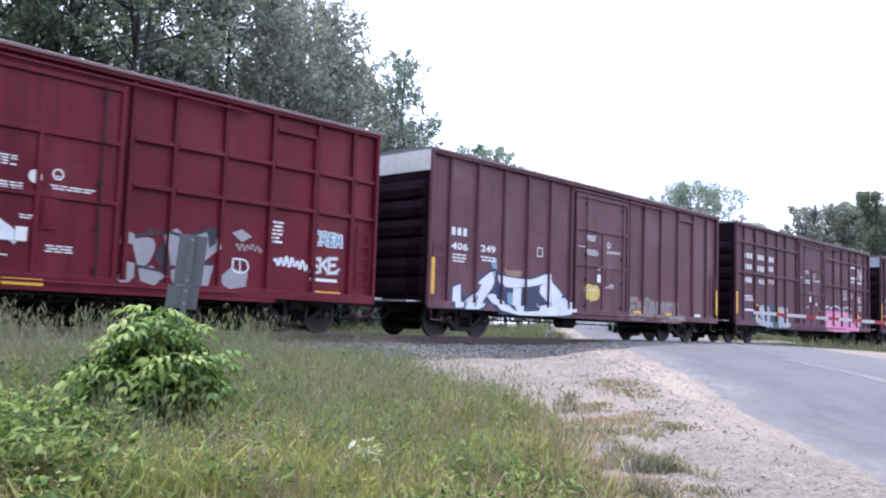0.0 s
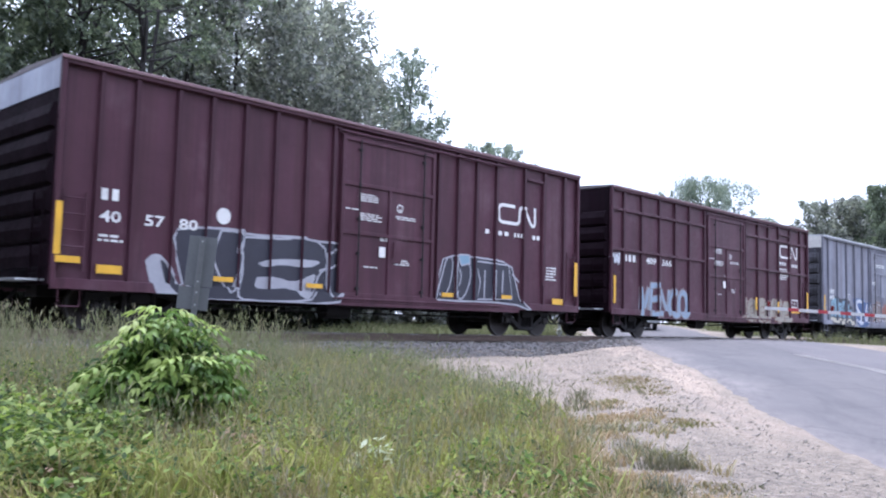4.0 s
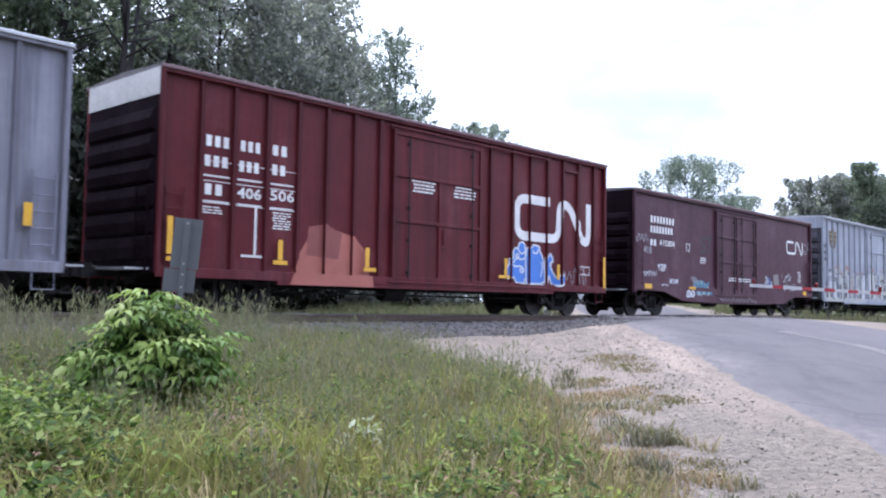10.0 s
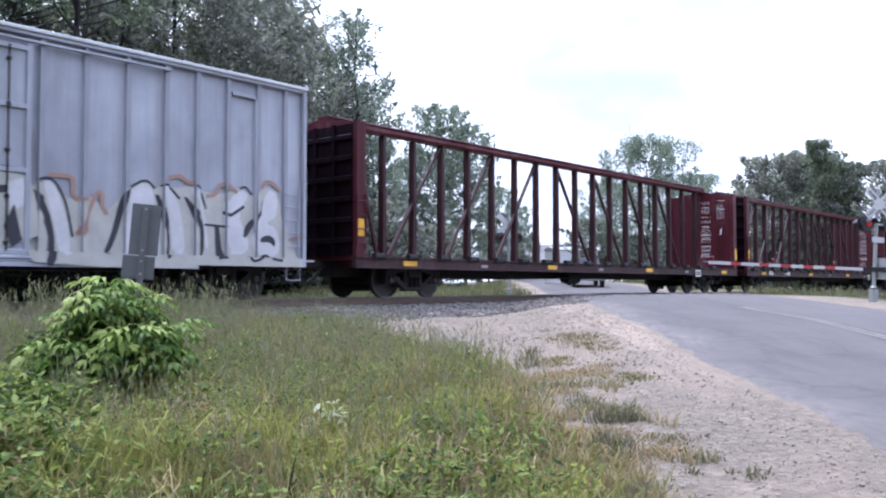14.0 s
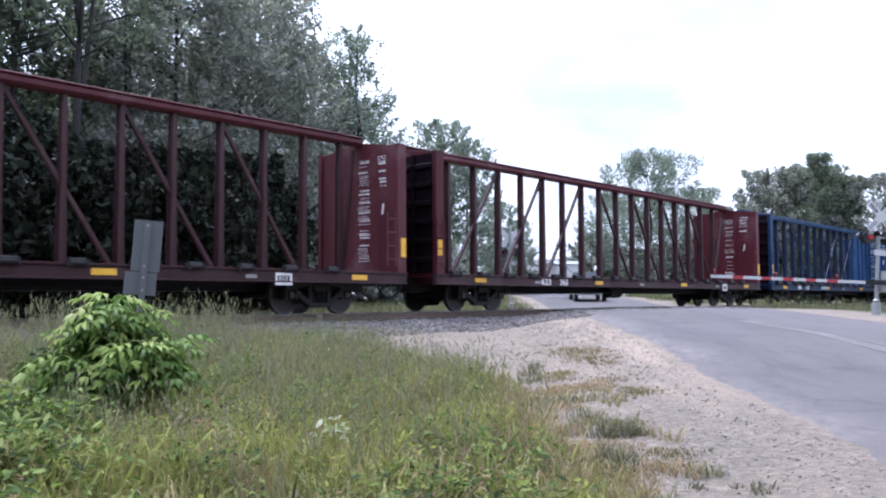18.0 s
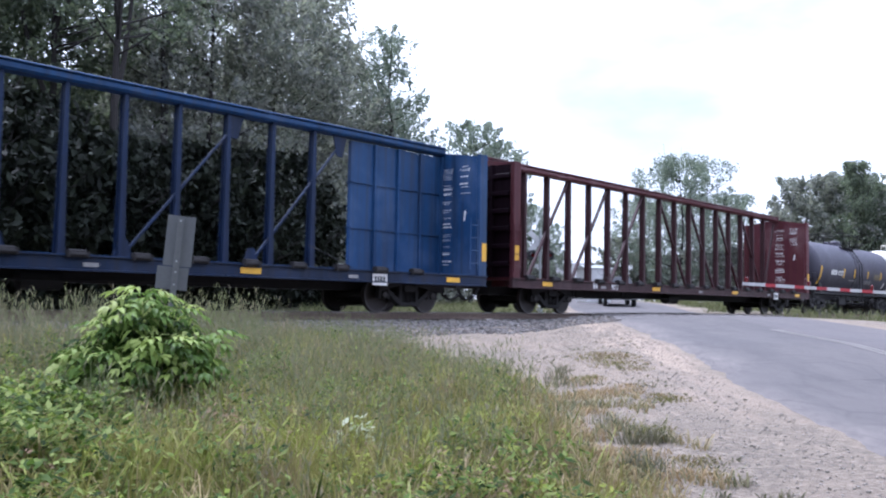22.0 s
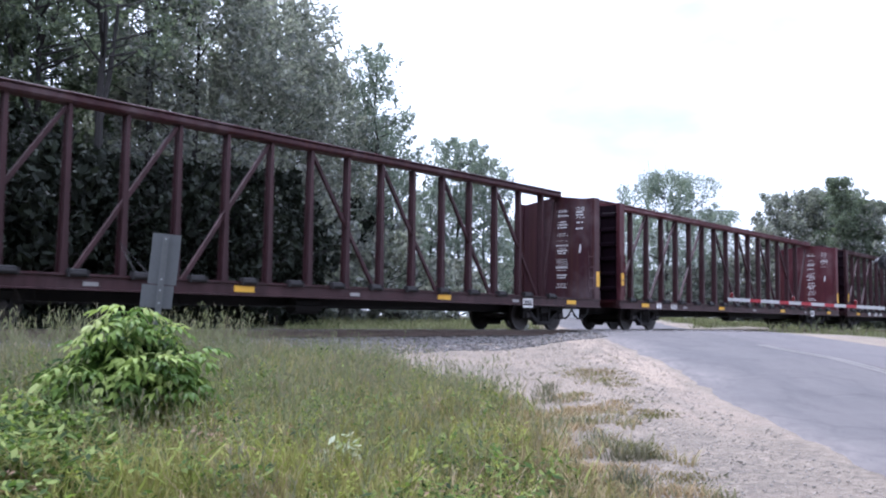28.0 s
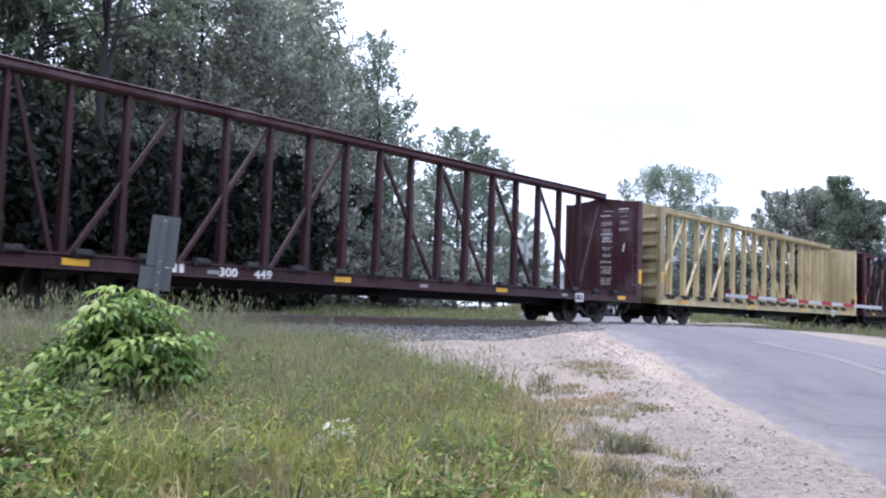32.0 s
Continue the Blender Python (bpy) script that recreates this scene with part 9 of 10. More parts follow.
q = np.random.RandomState(11)
for k, (b, r, s) in enumerate(((12, 38, 0.95), (17.5, 43, 0.98), (23.4, 47, 0.94), (29.6, 50, 0.78), (32.6, 43, 0.93), (36.8, 47, 0.96), (38.2, 51, 1.02), (39.9, 57, 0.94), (15, 54, 0.8), (21, 57, 0.75), (29.0, 58, 0.74), (34, 62, 0.85), (38.5, 67, 0.9), (5, 42, 1.1), (-2, 46, 1.15), (9, 58, 0.9), (26, 70, 0.85), (33, 76, 0.9))):
    x, y = polar(b, r)
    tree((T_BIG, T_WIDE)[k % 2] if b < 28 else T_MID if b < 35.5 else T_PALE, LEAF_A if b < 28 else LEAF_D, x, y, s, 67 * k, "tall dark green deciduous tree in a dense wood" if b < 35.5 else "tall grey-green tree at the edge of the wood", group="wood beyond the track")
for k, (b, r, s) in enumerate(((26.9, 35, 0.92), (23.2, 41, 1.0), (29.8, 42, 0.98))):
    x, y = polar(b, r)
    tree(T_THIN, LEAF_A, x, y, s, 30 + 95 * k, "tall tree with a bare dark trunk and thin crown", group="wood beyond the track")
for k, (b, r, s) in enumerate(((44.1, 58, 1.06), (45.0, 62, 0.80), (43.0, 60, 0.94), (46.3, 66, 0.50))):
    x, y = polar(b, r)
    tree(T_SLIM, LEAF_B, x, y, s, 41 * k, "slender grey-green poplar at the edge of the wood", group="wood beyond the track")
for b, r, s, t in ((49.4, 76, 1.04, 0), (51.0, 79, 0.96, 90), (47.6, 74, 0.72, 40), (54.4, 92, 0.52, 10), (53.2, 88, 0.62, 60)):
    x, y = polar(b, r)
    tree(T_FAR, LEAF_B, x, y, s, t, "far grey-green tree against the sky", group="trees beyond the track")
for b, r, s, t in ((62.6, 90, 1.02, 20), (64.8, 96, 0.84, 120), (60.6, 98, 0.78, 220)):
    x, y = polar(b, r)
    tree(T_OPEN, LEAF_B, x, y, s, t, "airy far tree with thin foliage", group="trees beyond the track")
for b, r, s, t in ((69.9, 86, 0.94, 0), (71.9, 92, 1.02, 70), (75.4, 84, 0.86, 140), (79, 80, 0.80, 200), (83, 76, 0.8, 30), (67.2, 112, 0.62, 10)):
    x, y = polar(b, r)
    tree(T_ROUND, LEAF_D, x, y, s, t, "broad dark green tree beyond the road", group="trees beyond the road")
for b, r, s, t in ((72.9, 82, 1.0, 0), (73.9, 84, 0.86, 70), (71.9, 88, 0.93, 30)):
    x, y = polar(b, r)
    tree(T_SPIRE, LEAF_A, x, y, s, t, "dark pointed tree between broad trees", group="trees beyond the road")
# low scrub under the wood and along the far side
SCRUB = tree_meshes(7, 4.2, 2.0, 0.02, 110, 3600, 0.13, reach=0.16)
SCRUB_DARK = tree_meshes(17, 4.2, 1.9, 0.0, 110, 4600, 0.12, reach=0.16)
for k in range(44):
    b = -2 + 50 * k / 43 + q.rand() * 1.5
    x, y = polar(b, 31 + 6 * q.rand() + max(0, b - 26) * 1.0)
    if b < 36.5:
        x, y = polar(b, (8.5 + 2.5 * q.rand() + 17.41) / math.cos(radians(b)))
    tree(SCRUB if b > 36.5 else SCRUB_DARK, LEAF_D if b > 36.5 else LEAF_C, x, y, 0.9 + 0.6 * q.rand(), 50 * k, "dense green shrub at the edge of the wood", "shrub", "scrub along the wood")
for k in range(40):
    b = -2 + 39 * k / 39 + q.rand()
    x, y = polar(b, (12.5 + 3.5 * q.rand() + 17.41) / math.cos(radians(b)))
    tree(SCRUB_DARK, LEAF_C, x, y, 1.05 + 0.75 * q.rand(), 83 * k, "tall shrub with leaves coloured dark for the wood's shade", "shrub", "scrub along the wood")
for k in range(26):
    x, y = polar(0 + 40 * k / 25, 48 + 12 * q.rand())
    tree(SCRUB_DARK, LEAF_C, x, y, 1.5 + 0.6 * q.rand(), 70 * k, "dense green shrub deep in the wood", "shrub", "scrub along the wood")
for k in range(18):
    b = (52.5, 53.5, 54.5, 59.0, 60.2, 61.4, 62.6, 63.8, 65, 66.2, 67.4, 68.6, 70, 71.5, 73, 74.5, 76, 78)[k]
    x, y = polar(b, 86 + 12 * q.rand())
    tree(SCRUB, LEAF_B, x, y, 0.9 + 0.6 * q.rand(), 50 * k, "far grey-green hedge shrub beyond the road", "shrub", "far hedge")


# -- grass and weeds --
def grass_mat(name, tones, patch, trans=0.3, rough=0.7):
    """Blades of mixed tones, yellowed and browned in patches."""
    m = leaf_mat(name, tones, trans, rough)
    n, l = m.node_tree.nodes, m.node_tree.links
    p = n["Principled BSDF"]
    src = p.inputs["Base Color"].links[0].from_socket
    v = n.new("ShaderNodeTexCoord").outputs["Object"]
    f = ramp(n, l, noise_node(n, l, v, 0.7, 4, 0.6), [(0.42, (0, 0, 0)), (0.62, (0.75, 0.75, 0.75))])
    f2 = ramp(n, l, noise_node(n, l, v, 1.9, 3, 0.6), [(0.52, (0, 0, 0)), (0.66, (0.7, 0.7, 0.7))])
    c = blend(n, l, f, src, patch[0])
    c = blend(n, l, f2, c, patch[1])
    for link in list(src.links):
        if link.to_socket != c and link.to_node.type in ("BSDF_PRINCIPLED",):
            l.remove(link)
    l.new(c, p.inputs["Base Color"])
    tr = [k for k in n if k.type == "BSDF_TRANSLUCENT"][0]
    l.new(c, tr.inputs["Color"])
    return m


GRASS = grass_mat("meadow_grass", [(0.0393, 0.0431, 0.0185), (0.1289, 0.1324, 0.0415), (0.2599, 0.2381, 0.0721), (0.4160, 0.3110, 0.1911), (0.0983, 0.1067, 0.0393), (0.5972, 0.4424, 0.3254)], [(0.243, 0.238, 0.066), (0.217, 0.150, 0.109)])
GRASS_NEAR = grass_mat("short_green_grass", [(0.0507, 0.0626, 0.0240), (0.1088, 0.1344, 0.0416), (0.1916, 0.2141, 0.0630), (0.3325, 0.2926, 0.1601), (0.1273, 0.1469, 0.0492), (0.4598, 0.3837, 0.2584)], [(0.175, 0.222, 0.054), (0.186, 0.139, 0.097)])
GRASS_BRIGHT = grass_mat("bright_broad_grass", [(0.031, 0.042, 0.013), (0.103, 0.139, 0.034), (0.207, 0.247, 0.059), (0.341, 0.356, 0.117), (0.062, 0.084, 0.024)], [(0.248, 0.277, 0.059), (0.124, 0.148, 0.049)])
GRASS_FAR = grass_mat("far_meadow_grass", [(0.05, 0.062, 0.03), (0.105, 0.122, 0.05), (0.15, 0.16, 0.075), (0.19, 0.175, 0.105)], [(0.155, 0.165, 0.07), (0.15, 0.125, 0.085)])
SEEDS = grass_mat("seed_heads", [(0.1431, 0.1541, 0.0868), (0.1855, 0.1843, 0.1080), (0.1208, 0.1400, 0.0701), (0.2629, 0.2286, 0.1625)], [(0.155, 0.168, 0.073), (0.196, 0.158, 0.112)])
WEED = leaf_mat("weed_leaves", [(0.0160, 0.0288, 0.0100), (0.0500, 0.0816, 0.0200), (0.0850, 0.1267, 0.0300), (0.1550, 0.2016, 0.0480), (0.2600, 0.2976, 0.1000)], 0.4)
YELLOWISH = leaf_mat("yellow_green_leaves", [(0.2090, 0.2437, 0.0475), (0.2850, 0.3069, 0.0665), (0.2470, 0.2707, 0.0570)], 0.4)
PALE = leaf_mat("pale_dry_leaves", [(0.30, 0.33, 0.21), (0.40, 0.41, 0.30), (0.25, 0.30, 0.16)], 0.3)
VERGE_GRASS = grass_mat("verge_grass_blades", [(0.15, 0.15, 0.05), (0.20, 0.18, 0.07), (0.20, 0.15, 0.09), (0.12, 0.13, 0.045)], [(0.20, 0.15, 0.08), (0.15, 0.16, 0.05)])
BROWNISH = leaf_mat("reddish_dry_leaves", [(0.19, 0.12, 0.08), (0.26, 0.17, 0.12), (0.14, 0.10, 0.06)], 0.3)
DRY = leaf_mat("dry_weed", [(0.10, 0.094, 0.070), (0.17, 0.148, 0.112), (0.085, 0.092, 0.058), (0.21, 0.18, 0.14)], 0.35)


def blades(name, label, spots, heights, width, mat, seed, lean=0.35):
    """Bent grass blades, three joints each, as one object."""
    q = np.random.RandomState(seed)
    n = len(spots)
    base = np.array(spots)
    h = np.array(heights)
    a, b = q.rand(n) * 6.283, q.rand(n) * 6.283
    side = np.stack([np.cos(a), np.sin(a), 0 * a], 1)
    tip = np.stack([np.cos(b), np.sin(b), 0 * b], 1) * (lean * h * (0.2 + 1.3 * q.rand(n)))[:, None]
    wv = (width * (0.5 + q.rand(n)))[:, None]
    up = np.zeros((n, 3))
    up[:, 2] = h
    rows = []
    for f, k in ((0.0, 1.0), (0.5, 0.85), (0.85, 0.5)):
        c = base + up * f + tip * f * f
        rows += [c - side * wv * k, c + side * wv * k]
    rows.append(base + up * (1 - 0.25 * lean) + tip * 1.15)
    v = np.stack(rows, 1).reshape(-1, 3)
    off = np.arange(n)[:, None] * 7
    quads = np.concatenate([off + np.array([[0, 1, 3, 2]]), off + np.array([[2, 3, 5, 4]])])
    tris = off + np.array([[4, 5, 6]])
    me = bpy.data.meshes.new(name)
    me.vertices.add(len(v))
    me.vertices.foreach_set("co", v.ravel())
    loops = np.concatenate([quads.ravel(), tris.ravel()])
    me.loops.add(len(loops))
    me.loops.foreach_set("vertex_index", loops)
    me.polygons.add(len(quads) + len(tris))
    me.polygons.foreach_set("loop_start", np.concatenate([np.arange(len(quads)) * 4, len(quads) * 4 + np.arange(len(tris)) * 3]))
    me.update()
    me.materials.append(mat)
    return tagged(new(name, me), label, "grass", kind="stuff")


def seed_stalks(name, label, count, box, seed, low, high, keep):
    """Thin upright stems, each with short side sprays near its top, as one object."""
    q = np.random.RandomState(seed)
    m = Mesh()
    done = 0
    while done < count:
        x, y = box[0] + (box[1] - box[0]) * q.rand(), box[2] + (box[3] - box[2]) * q.rand()
        if not in_sight(x, y) or not keep(x, y) or q.rand() > grass_at(x, y) * (0.55 + 0.9 * noise.noise(Vector((x * 0.9, y * 0.9, 71)))):
            continue
        done += 1
        h = low + (high - low) * q.rand()
        base = Vector((x, y, ground_z(x, y) - 0.01))
        lean = Vector((q.randn() * 0.12 * h, q.randn() * 0.12 * h, h))
        a = q.rand() * 6.283
        s = Vector((math.cos(a), math.sin(a), 0)) * 0.0028
        mid = base + lean * 0.55
        top = base + lean + Vector((lean.x, lean.y, 0)) * 0.5
        m.add([base - s, base + s, mid + s * 0.8, mid - s * 0.8, top + s * 0.4, top - s * 0.4], [(0, 1, 2, 3), (3, 2, 4, 5)])
        for k in range(q.randint(5, 12)):
            p = mid.lerp(top, -0.5 + 1.5 * q.rand())
            b = q.rand() * 6.283
            d = Vector((math.cos(b) * 0.5, math.sin(b) * 0.5, 0.75)) * h * (0.06 + 0.13 * q.rand())
            w = Vector((-math.sin(b), math.cos(b), 0)) * (0.004 + 0.004 * q.rand())
            m.add([p, p + d * 0.5 + w, p + d, p + d * 0.5 - w], [(0, 1, 2, 3)])
    return tagged(part(name, m, SEEDS), label, "grass", kind="stuff")


def bearing(x, y):
    return math.degrees(math.atan2(x - EYE.x, y - EYE.y))


def meadow(count, box, seed, low, high, keep=None, power=1.5):
    q = np.random.RandomState(seed)
    spots, hs = [], []
    while len(spots) < count:
        x, y = box[0] + (box[1] - box[0]) * q.rand(), box[2] + (box[3] - box[2]) * q.rand()
        if (keep and not keep(x, y)) or q.rand() > grass_at(x, y) ** power:
            continue
        tall = 0.6 + 0.8 * noise.noise(Vector((x * 0.6, y * 0.6, 21))) + 0.7 * noise.noise(Vector((x * 2.4, y * 2.4, 23)))
        spots.append((x, y, ground_z(x, y) - 0.01))
        hs.append((low + (high - low) * q.rand() ** 1.6) * (0.5 + max(0.0, tall) * 0.8))
    return spots, hs


def in_sight(x, y):
    b = math.degrees(math.atan2(x - EYE.x, y - EYE.y))
    return 12 < b < 84 and (x - EYE.x) ** 2 + (y - EYE.y) ** 2 > 12


def near_sight(x, y):
    return in_sight(x, y) and (x - EYE.x) ** 2 + (y - EYE.y) ** 2 < 140


blades("meadow_grass", "thick green and yellowed meadow grass before the track", *meadow(70000, (0, 13, -16.5, -2.5), 1, 0.06, 0.40, in_sight), 0.0048, GRASS, 2, 0.55)
blades("short_grass", "short mown-looking grass and weeds at the verge", *meadow(45000, (0.5, 12, -15.5, -7.0), 13, 0.03, 0.13, near_sight, 0.8), 0.006, GRASS_NEAR, 14, 1.0)
blades("broad_grass", "broad-bladed grass tufts in the meadow", *meadow(9000, (0.5, 11.5, -15.5, -5.0), 23, 0.10, 0.38, lambda x, y: in_sight(x, y) and noise.noise(Vector((x * 1.5, y * 1.5, 44))) > 0.05), 0.009, GRASS_BRIGHT, 24, 0.8)
blades("tall_grass", "tall thin seeding grass stalks before the rails", *meadow(8000, (0.5, 12.5, -10.5, -2.5), 3, 0.30, 0.62, in_sight), 0.0032, SEEDS, 4, 0.3)
seed_stalks("seeding_stalks", "tall branching seed stalks before the rails", 1100, (1.0, 10.5, -8.6, -4.2), 51, 0.50, 0.94, lambda x, y: bearing(x, y) < 36.5)
seed_stalks("meadow_stalks", "thin seed stalks standing above the meadow", 2600, (3.0, 11.0, -13.5, -2.8), 52, 0.28, 0.66, lambda x, y: bearing(x, y) > 26)
blades("far_grass", "green grass strip beyond the track", *meadow(22000, (14, 62, 3.0, 26), 5, 0.15, 0.4, lambda x, y: bearing(x, y) > 38.5), 0.016, GRASS_FAR, 6, 0.6)
blades("roadside_grass", "rough grass on the far side of the road", *meadow(7000, (16, 60, -20, -2.6), 7, 0.15, 0.5, lambda x, y: road_uw(x, y)[1] > ROAD_W), 0.010, GRASS_FAR, 8, 0.6)
blades("sparse_weeds", "sparse weeds and dry grass on the gravel verge", *meadow(5200, (3, 16, -15.5, -4.5), 15, 0.02, 0.10, lambda x, y: -3.2 < road_uw(x, y)[1] < -0.9 and noise.noise(Vector((x * 0.9, y * 0.9, 40))) > 0.05, 0.12), 0.006, VERGE_GRASS, 16, 1.0)


def leafy_mat_mesh(name, label, plants, mat, seed, leaf=0.05, category="weeds"):
    """Broad-leaved weeds as one object: plants are (x, y, height, spread)."""
    q = np.random.RandomState(seed)
    m = Mesh()
    for x, y, h, r in plants:
        z0 = ground_z(x, y)
        for k in range(int(9 + 55 * h)):
            f = q.rand() ** 0.7
            a = q.rand() * 6.283
            rr = r * q.rand() ** 0.6 * (1.1 - 0.5 * f)
            c = Vector((x + rr * math.cos(a), y + rr * math.sin(a), z0 + h * f + 0.02))
            b = a + q.randn() * 0.7
            L = leaf * (0.6 + 0.9 * q.rand())
            d = Vector((math.cos(b), math.sin(b), 0.8 - 1.5 * q.rand())).normalized() * L
            s = Vector((-math.sin(b), math.cos(b), 0.3 * q.randn())).normalized() * L * 0.22
            m.add([c, c + d * 0.45 + s, c + d, c + d * 0.45 - s], [(0, 1, 2, 3)])
    return tagged(part(name, m, mat), label, category, kind="stuff")


def scattered(count, box, seed, h0, h1, r, keep):
    q = np.random.RandomState(seed)
    out = []
    while len(out) < count:
        x, y = box[0] + (box[1] - box[0]) * q.rand(), box[2] + (box[3] - box[2]) * q.rand()
        if in_sight(x, y) and keep(x, y):
            out.append((x, y, h0 + (h1 - h0) * q.rand(), r * (0.6 + 0.8 * q.rand())))
    return out


leafy_mat_mesh("leafy_weeds", "dense bright green leafy weeds at the foot of the bush", scattered(560, (0.8, 4.6, -13.2, -8.0), 31, 0.12, 0.50, 0.13, lambda x, y: bearing(x, y) < 27.5 and noise.noise(Vector((x, y, 3))) > -0.1), WEED, 32, 0.072)
leafy_mat_mesh("yellow_weeds", "yellow-green weeds scattered in the meadow", scattered(900, (1, 11, -14.8, -6), 33, 0.06, 0.30, 0.10, lambda x, y: grass_at(x, y) > 0.6 and noise.noise(Vector((x * 0.8, y * 0.8, 61))) > 0.0), YELLOWISH, 34, 0.042)
leafy_mat_mesh("clover", "low green clover between the grass", scattered(900, (1, 11, -14.8, -6), 35, 0.06, 0.28, 0.12, lambda x, y: grass_at(x, y) > 0.5 and noise.noise(Vector((x * 0.7, y * 0.7, 81))) > -0.1), WEED, 36, 0.055)
def tufts(name, label, spots, mat, seed):
    """Spiky clumps of blades; spots are (x, y, radius, height, count)."""
    q = np.random.RandomState(seed)
    at, hs = [], []
    for x, y, r, h, n in spots:
        for k in range(n):
            a, d = q.rand() * 6.283, r * q.rand() ** 0.7
            px, py = x + d * math.cos(a), y + d * math.sin(a)
            at.append((px, py, ground_z(px, py) - 0.01))
            hs.append(h * (0.45 + 0.6 * q.rand()) * (1 - 0.45 * d / r))
    return blades(name, label, at, hs, 0.006, mat, seed + 1, 0.7)


WEEDY = grass_mat("grey_green_blades", [(0.1080, 0.1176, 0.0600), (0.1680, 0.1740, 0.0840), (0.2400, 0.2400, 0.1320), (0.3120, 0.2880, 0.1800)], [(0.12, 0.12, 0.06), (0.20, 0.19, 0.10)])
TAN = grass_mat("tan_dry_grass", [(0.2640, 0.1920, 0.1020), (0.3480, 0.2580, 0.1440), (0.2160, 0.1800, 0.0840), (0.3960, 0.3120, 0.1920)], [(0.27, 0.19, 0.10), (0.20, 0.18, 0.07)])
tufts("dry_weeds", "dark dry weed tufts at the edge of the gravel", [(6.92, -13.49, 0.18, 0.31, 78), (6.8, -13.4, 0.14, 0.26, 48), (7, -13.6, 0.14, 0.19, 36), (5.87, -14.06, 0.19, 0.29, 90), (6.02, -14, 0.19, 0.15, 54), (5.7, -13.95, 0.19, 0.17, 54), (7.32, -12.94, 0.19, 0.20, 48), (7.6, -12.7, 0.16, 0.17, 36), (10.23, -10.22, 0.19, 0.31, 54), (10.93, -9.86, 0.16, 0.26, 36), (9.7, -10.6, 0.19, 0.26, 42), (8.4, -11.9, 0.22, 0.17, 48), (6.37, -14.26, 0.22, 0.09, 48), (5.94, -14.79, 0.11, 0.09, 36), (6.64, -14.44, 0.07, 0.06, 18), (5.67, -15.19, 0.16, 0.10, 48), (5.54, -14.83, 0.09, 0.07, 24), (10.15, -11.64, 0.19, 0.09, 36), (9.27, -12.49, 0.14, 0.08, 36)], DRY, 38)
tufts("verge_grass", "yellowed grass patches on the sandy verge", [(12.47, -9.65, 0.55, 0.08, 420), (12.9, -9.2, 0.5, 0.07, 260), (11.9, -10.2, 0.5, 0.08, 320), (11.49, -10.72, 0.28, 0.07, 140), (9.27, -12.45, 0.28, 0.08, 170), (9.5, -12.2, 0.18, 0.07, 90), (10.4, -10.6, 0.3, 0.10, 160), (6.4, -14.2, 0.28, 0.07, 190), (6.1, -14.5, 0.2, 0.06, 110), (7.3, -13.3, 0.3, 0.10, 190)], VERGE_GRASS, 39)
tufts("tan_grass", "tan dried-out grass at the edge of the meadow", [(9.16, -11.39, 0.42, 0.11, 330), (9.5, -11.6, 0.4, 0.09, 260), (10.0, -11.5, 0.28, 0.08, 130), (8.8, -11.5, 0.3, 0.12, 200), (6.06, -13.57, 0.35, 0.16, 260), (6.35, -13.75, 0.3, 0.12, 180), (5.6, -13.7, 0.3, 0.16, 160), (8.0, -12.2, 0.3, 0.12, 170), (5.9, -14.4, 0.25, 0.10, 130), (5.4, -14.4, 0.25, 0.12, 130)], TAN, 65)
thin_q = np.random.RandomState(77)
thin, thin_h = [], []
while len(thin) < 5200:
    u, w = -26 + 7.5 * thin_q.rand(), -3.4 + 2.5 * thin_q.rand()
    p = ROAD_A + ROAD_D * u + ROAD_N * w
    if noise.noise(Vector((p.x * 1.8, p.y * 1.8, 57))) + 0.5 * noise.noise(Vector((p.x * 5, p.y * 5, 58))) > 0.02 + max(0.0, w + 2.4) * 0.42:
        thin.append((p.x, p.y, ground_z(p.x, p.y) - 0.01))
        thin_h.append(0.03 + 0.15 * thin_q.rand() ** 1.8)
blades("thin_grass", "thin dry grass on the strip beside the sand", thin[:3000], thin_h[:3000], 0.005, TAN, 78, 0.8)
blades("thin_weeds", "thin grey-green weeds on the strip beside the sand", thin[3000:], thin_h[3000:], 0.006, WEEDY, 79, 0.8)
rim = []
rim_q = np.random.RandomState(71)
while len(rim) < 150:
    x, y = 4.6 + 7 * rim_q.rand(), -14.9 + 6.2 * rim_q.rand()
    if 0.08 < grass_at(x, y) < 0.85:
        rim.append((x, y, 0.10 + 0.14 * rim_q.rand(), 0.08 + 0.14 * rim_q.rand(), 24 + rim_q.randint(24)))
tufts("rim_clumps", "brown and tan clumps where the grass thins out", rim[:110], TAN, 73)
tufts("rim_weeds", "dull dry weeds where the grass thins out", rim[110:], DRY, 75)
rq = np.random.RandomState(68)
bits = []
while len(bits) < 260:                               # seedlings and dead stalks strewn over the gravel
    u, w = -21 + 13 * rq.rand(), -5.2 + 4.6 * rq.rand()
    p = ROAD_A + ROAD_D * u + ROAD_N * w
    if p.y < -8 and noise.noise(Vector((p.x * 1.1, p.y * 1.1, 50))) > -0.05:
        bits.append((p.x, p.y, 0.02 + 0.05 * rq.rand(), 0.02 + 0.05 * rq.rand(), 7 + rq.randint(8)))
tufts("verge_seedlings", "small seedlings and dead stalks on the gravel", bits, DRY, 67)
leafy_mat_mesh("meadow_weeds", "slim-leaved olive weeds among the grass", scattered(480, (1.5, 10.5, -14.8, -5.5), 43, 0.15, 0.42, 0.12, lambda x, y: grass_at(x, y) > 0.6 and noise.noise(Vector((x * 0.9, y * 0.9, 91))) > 0.02), WEED, 44, 0.06)
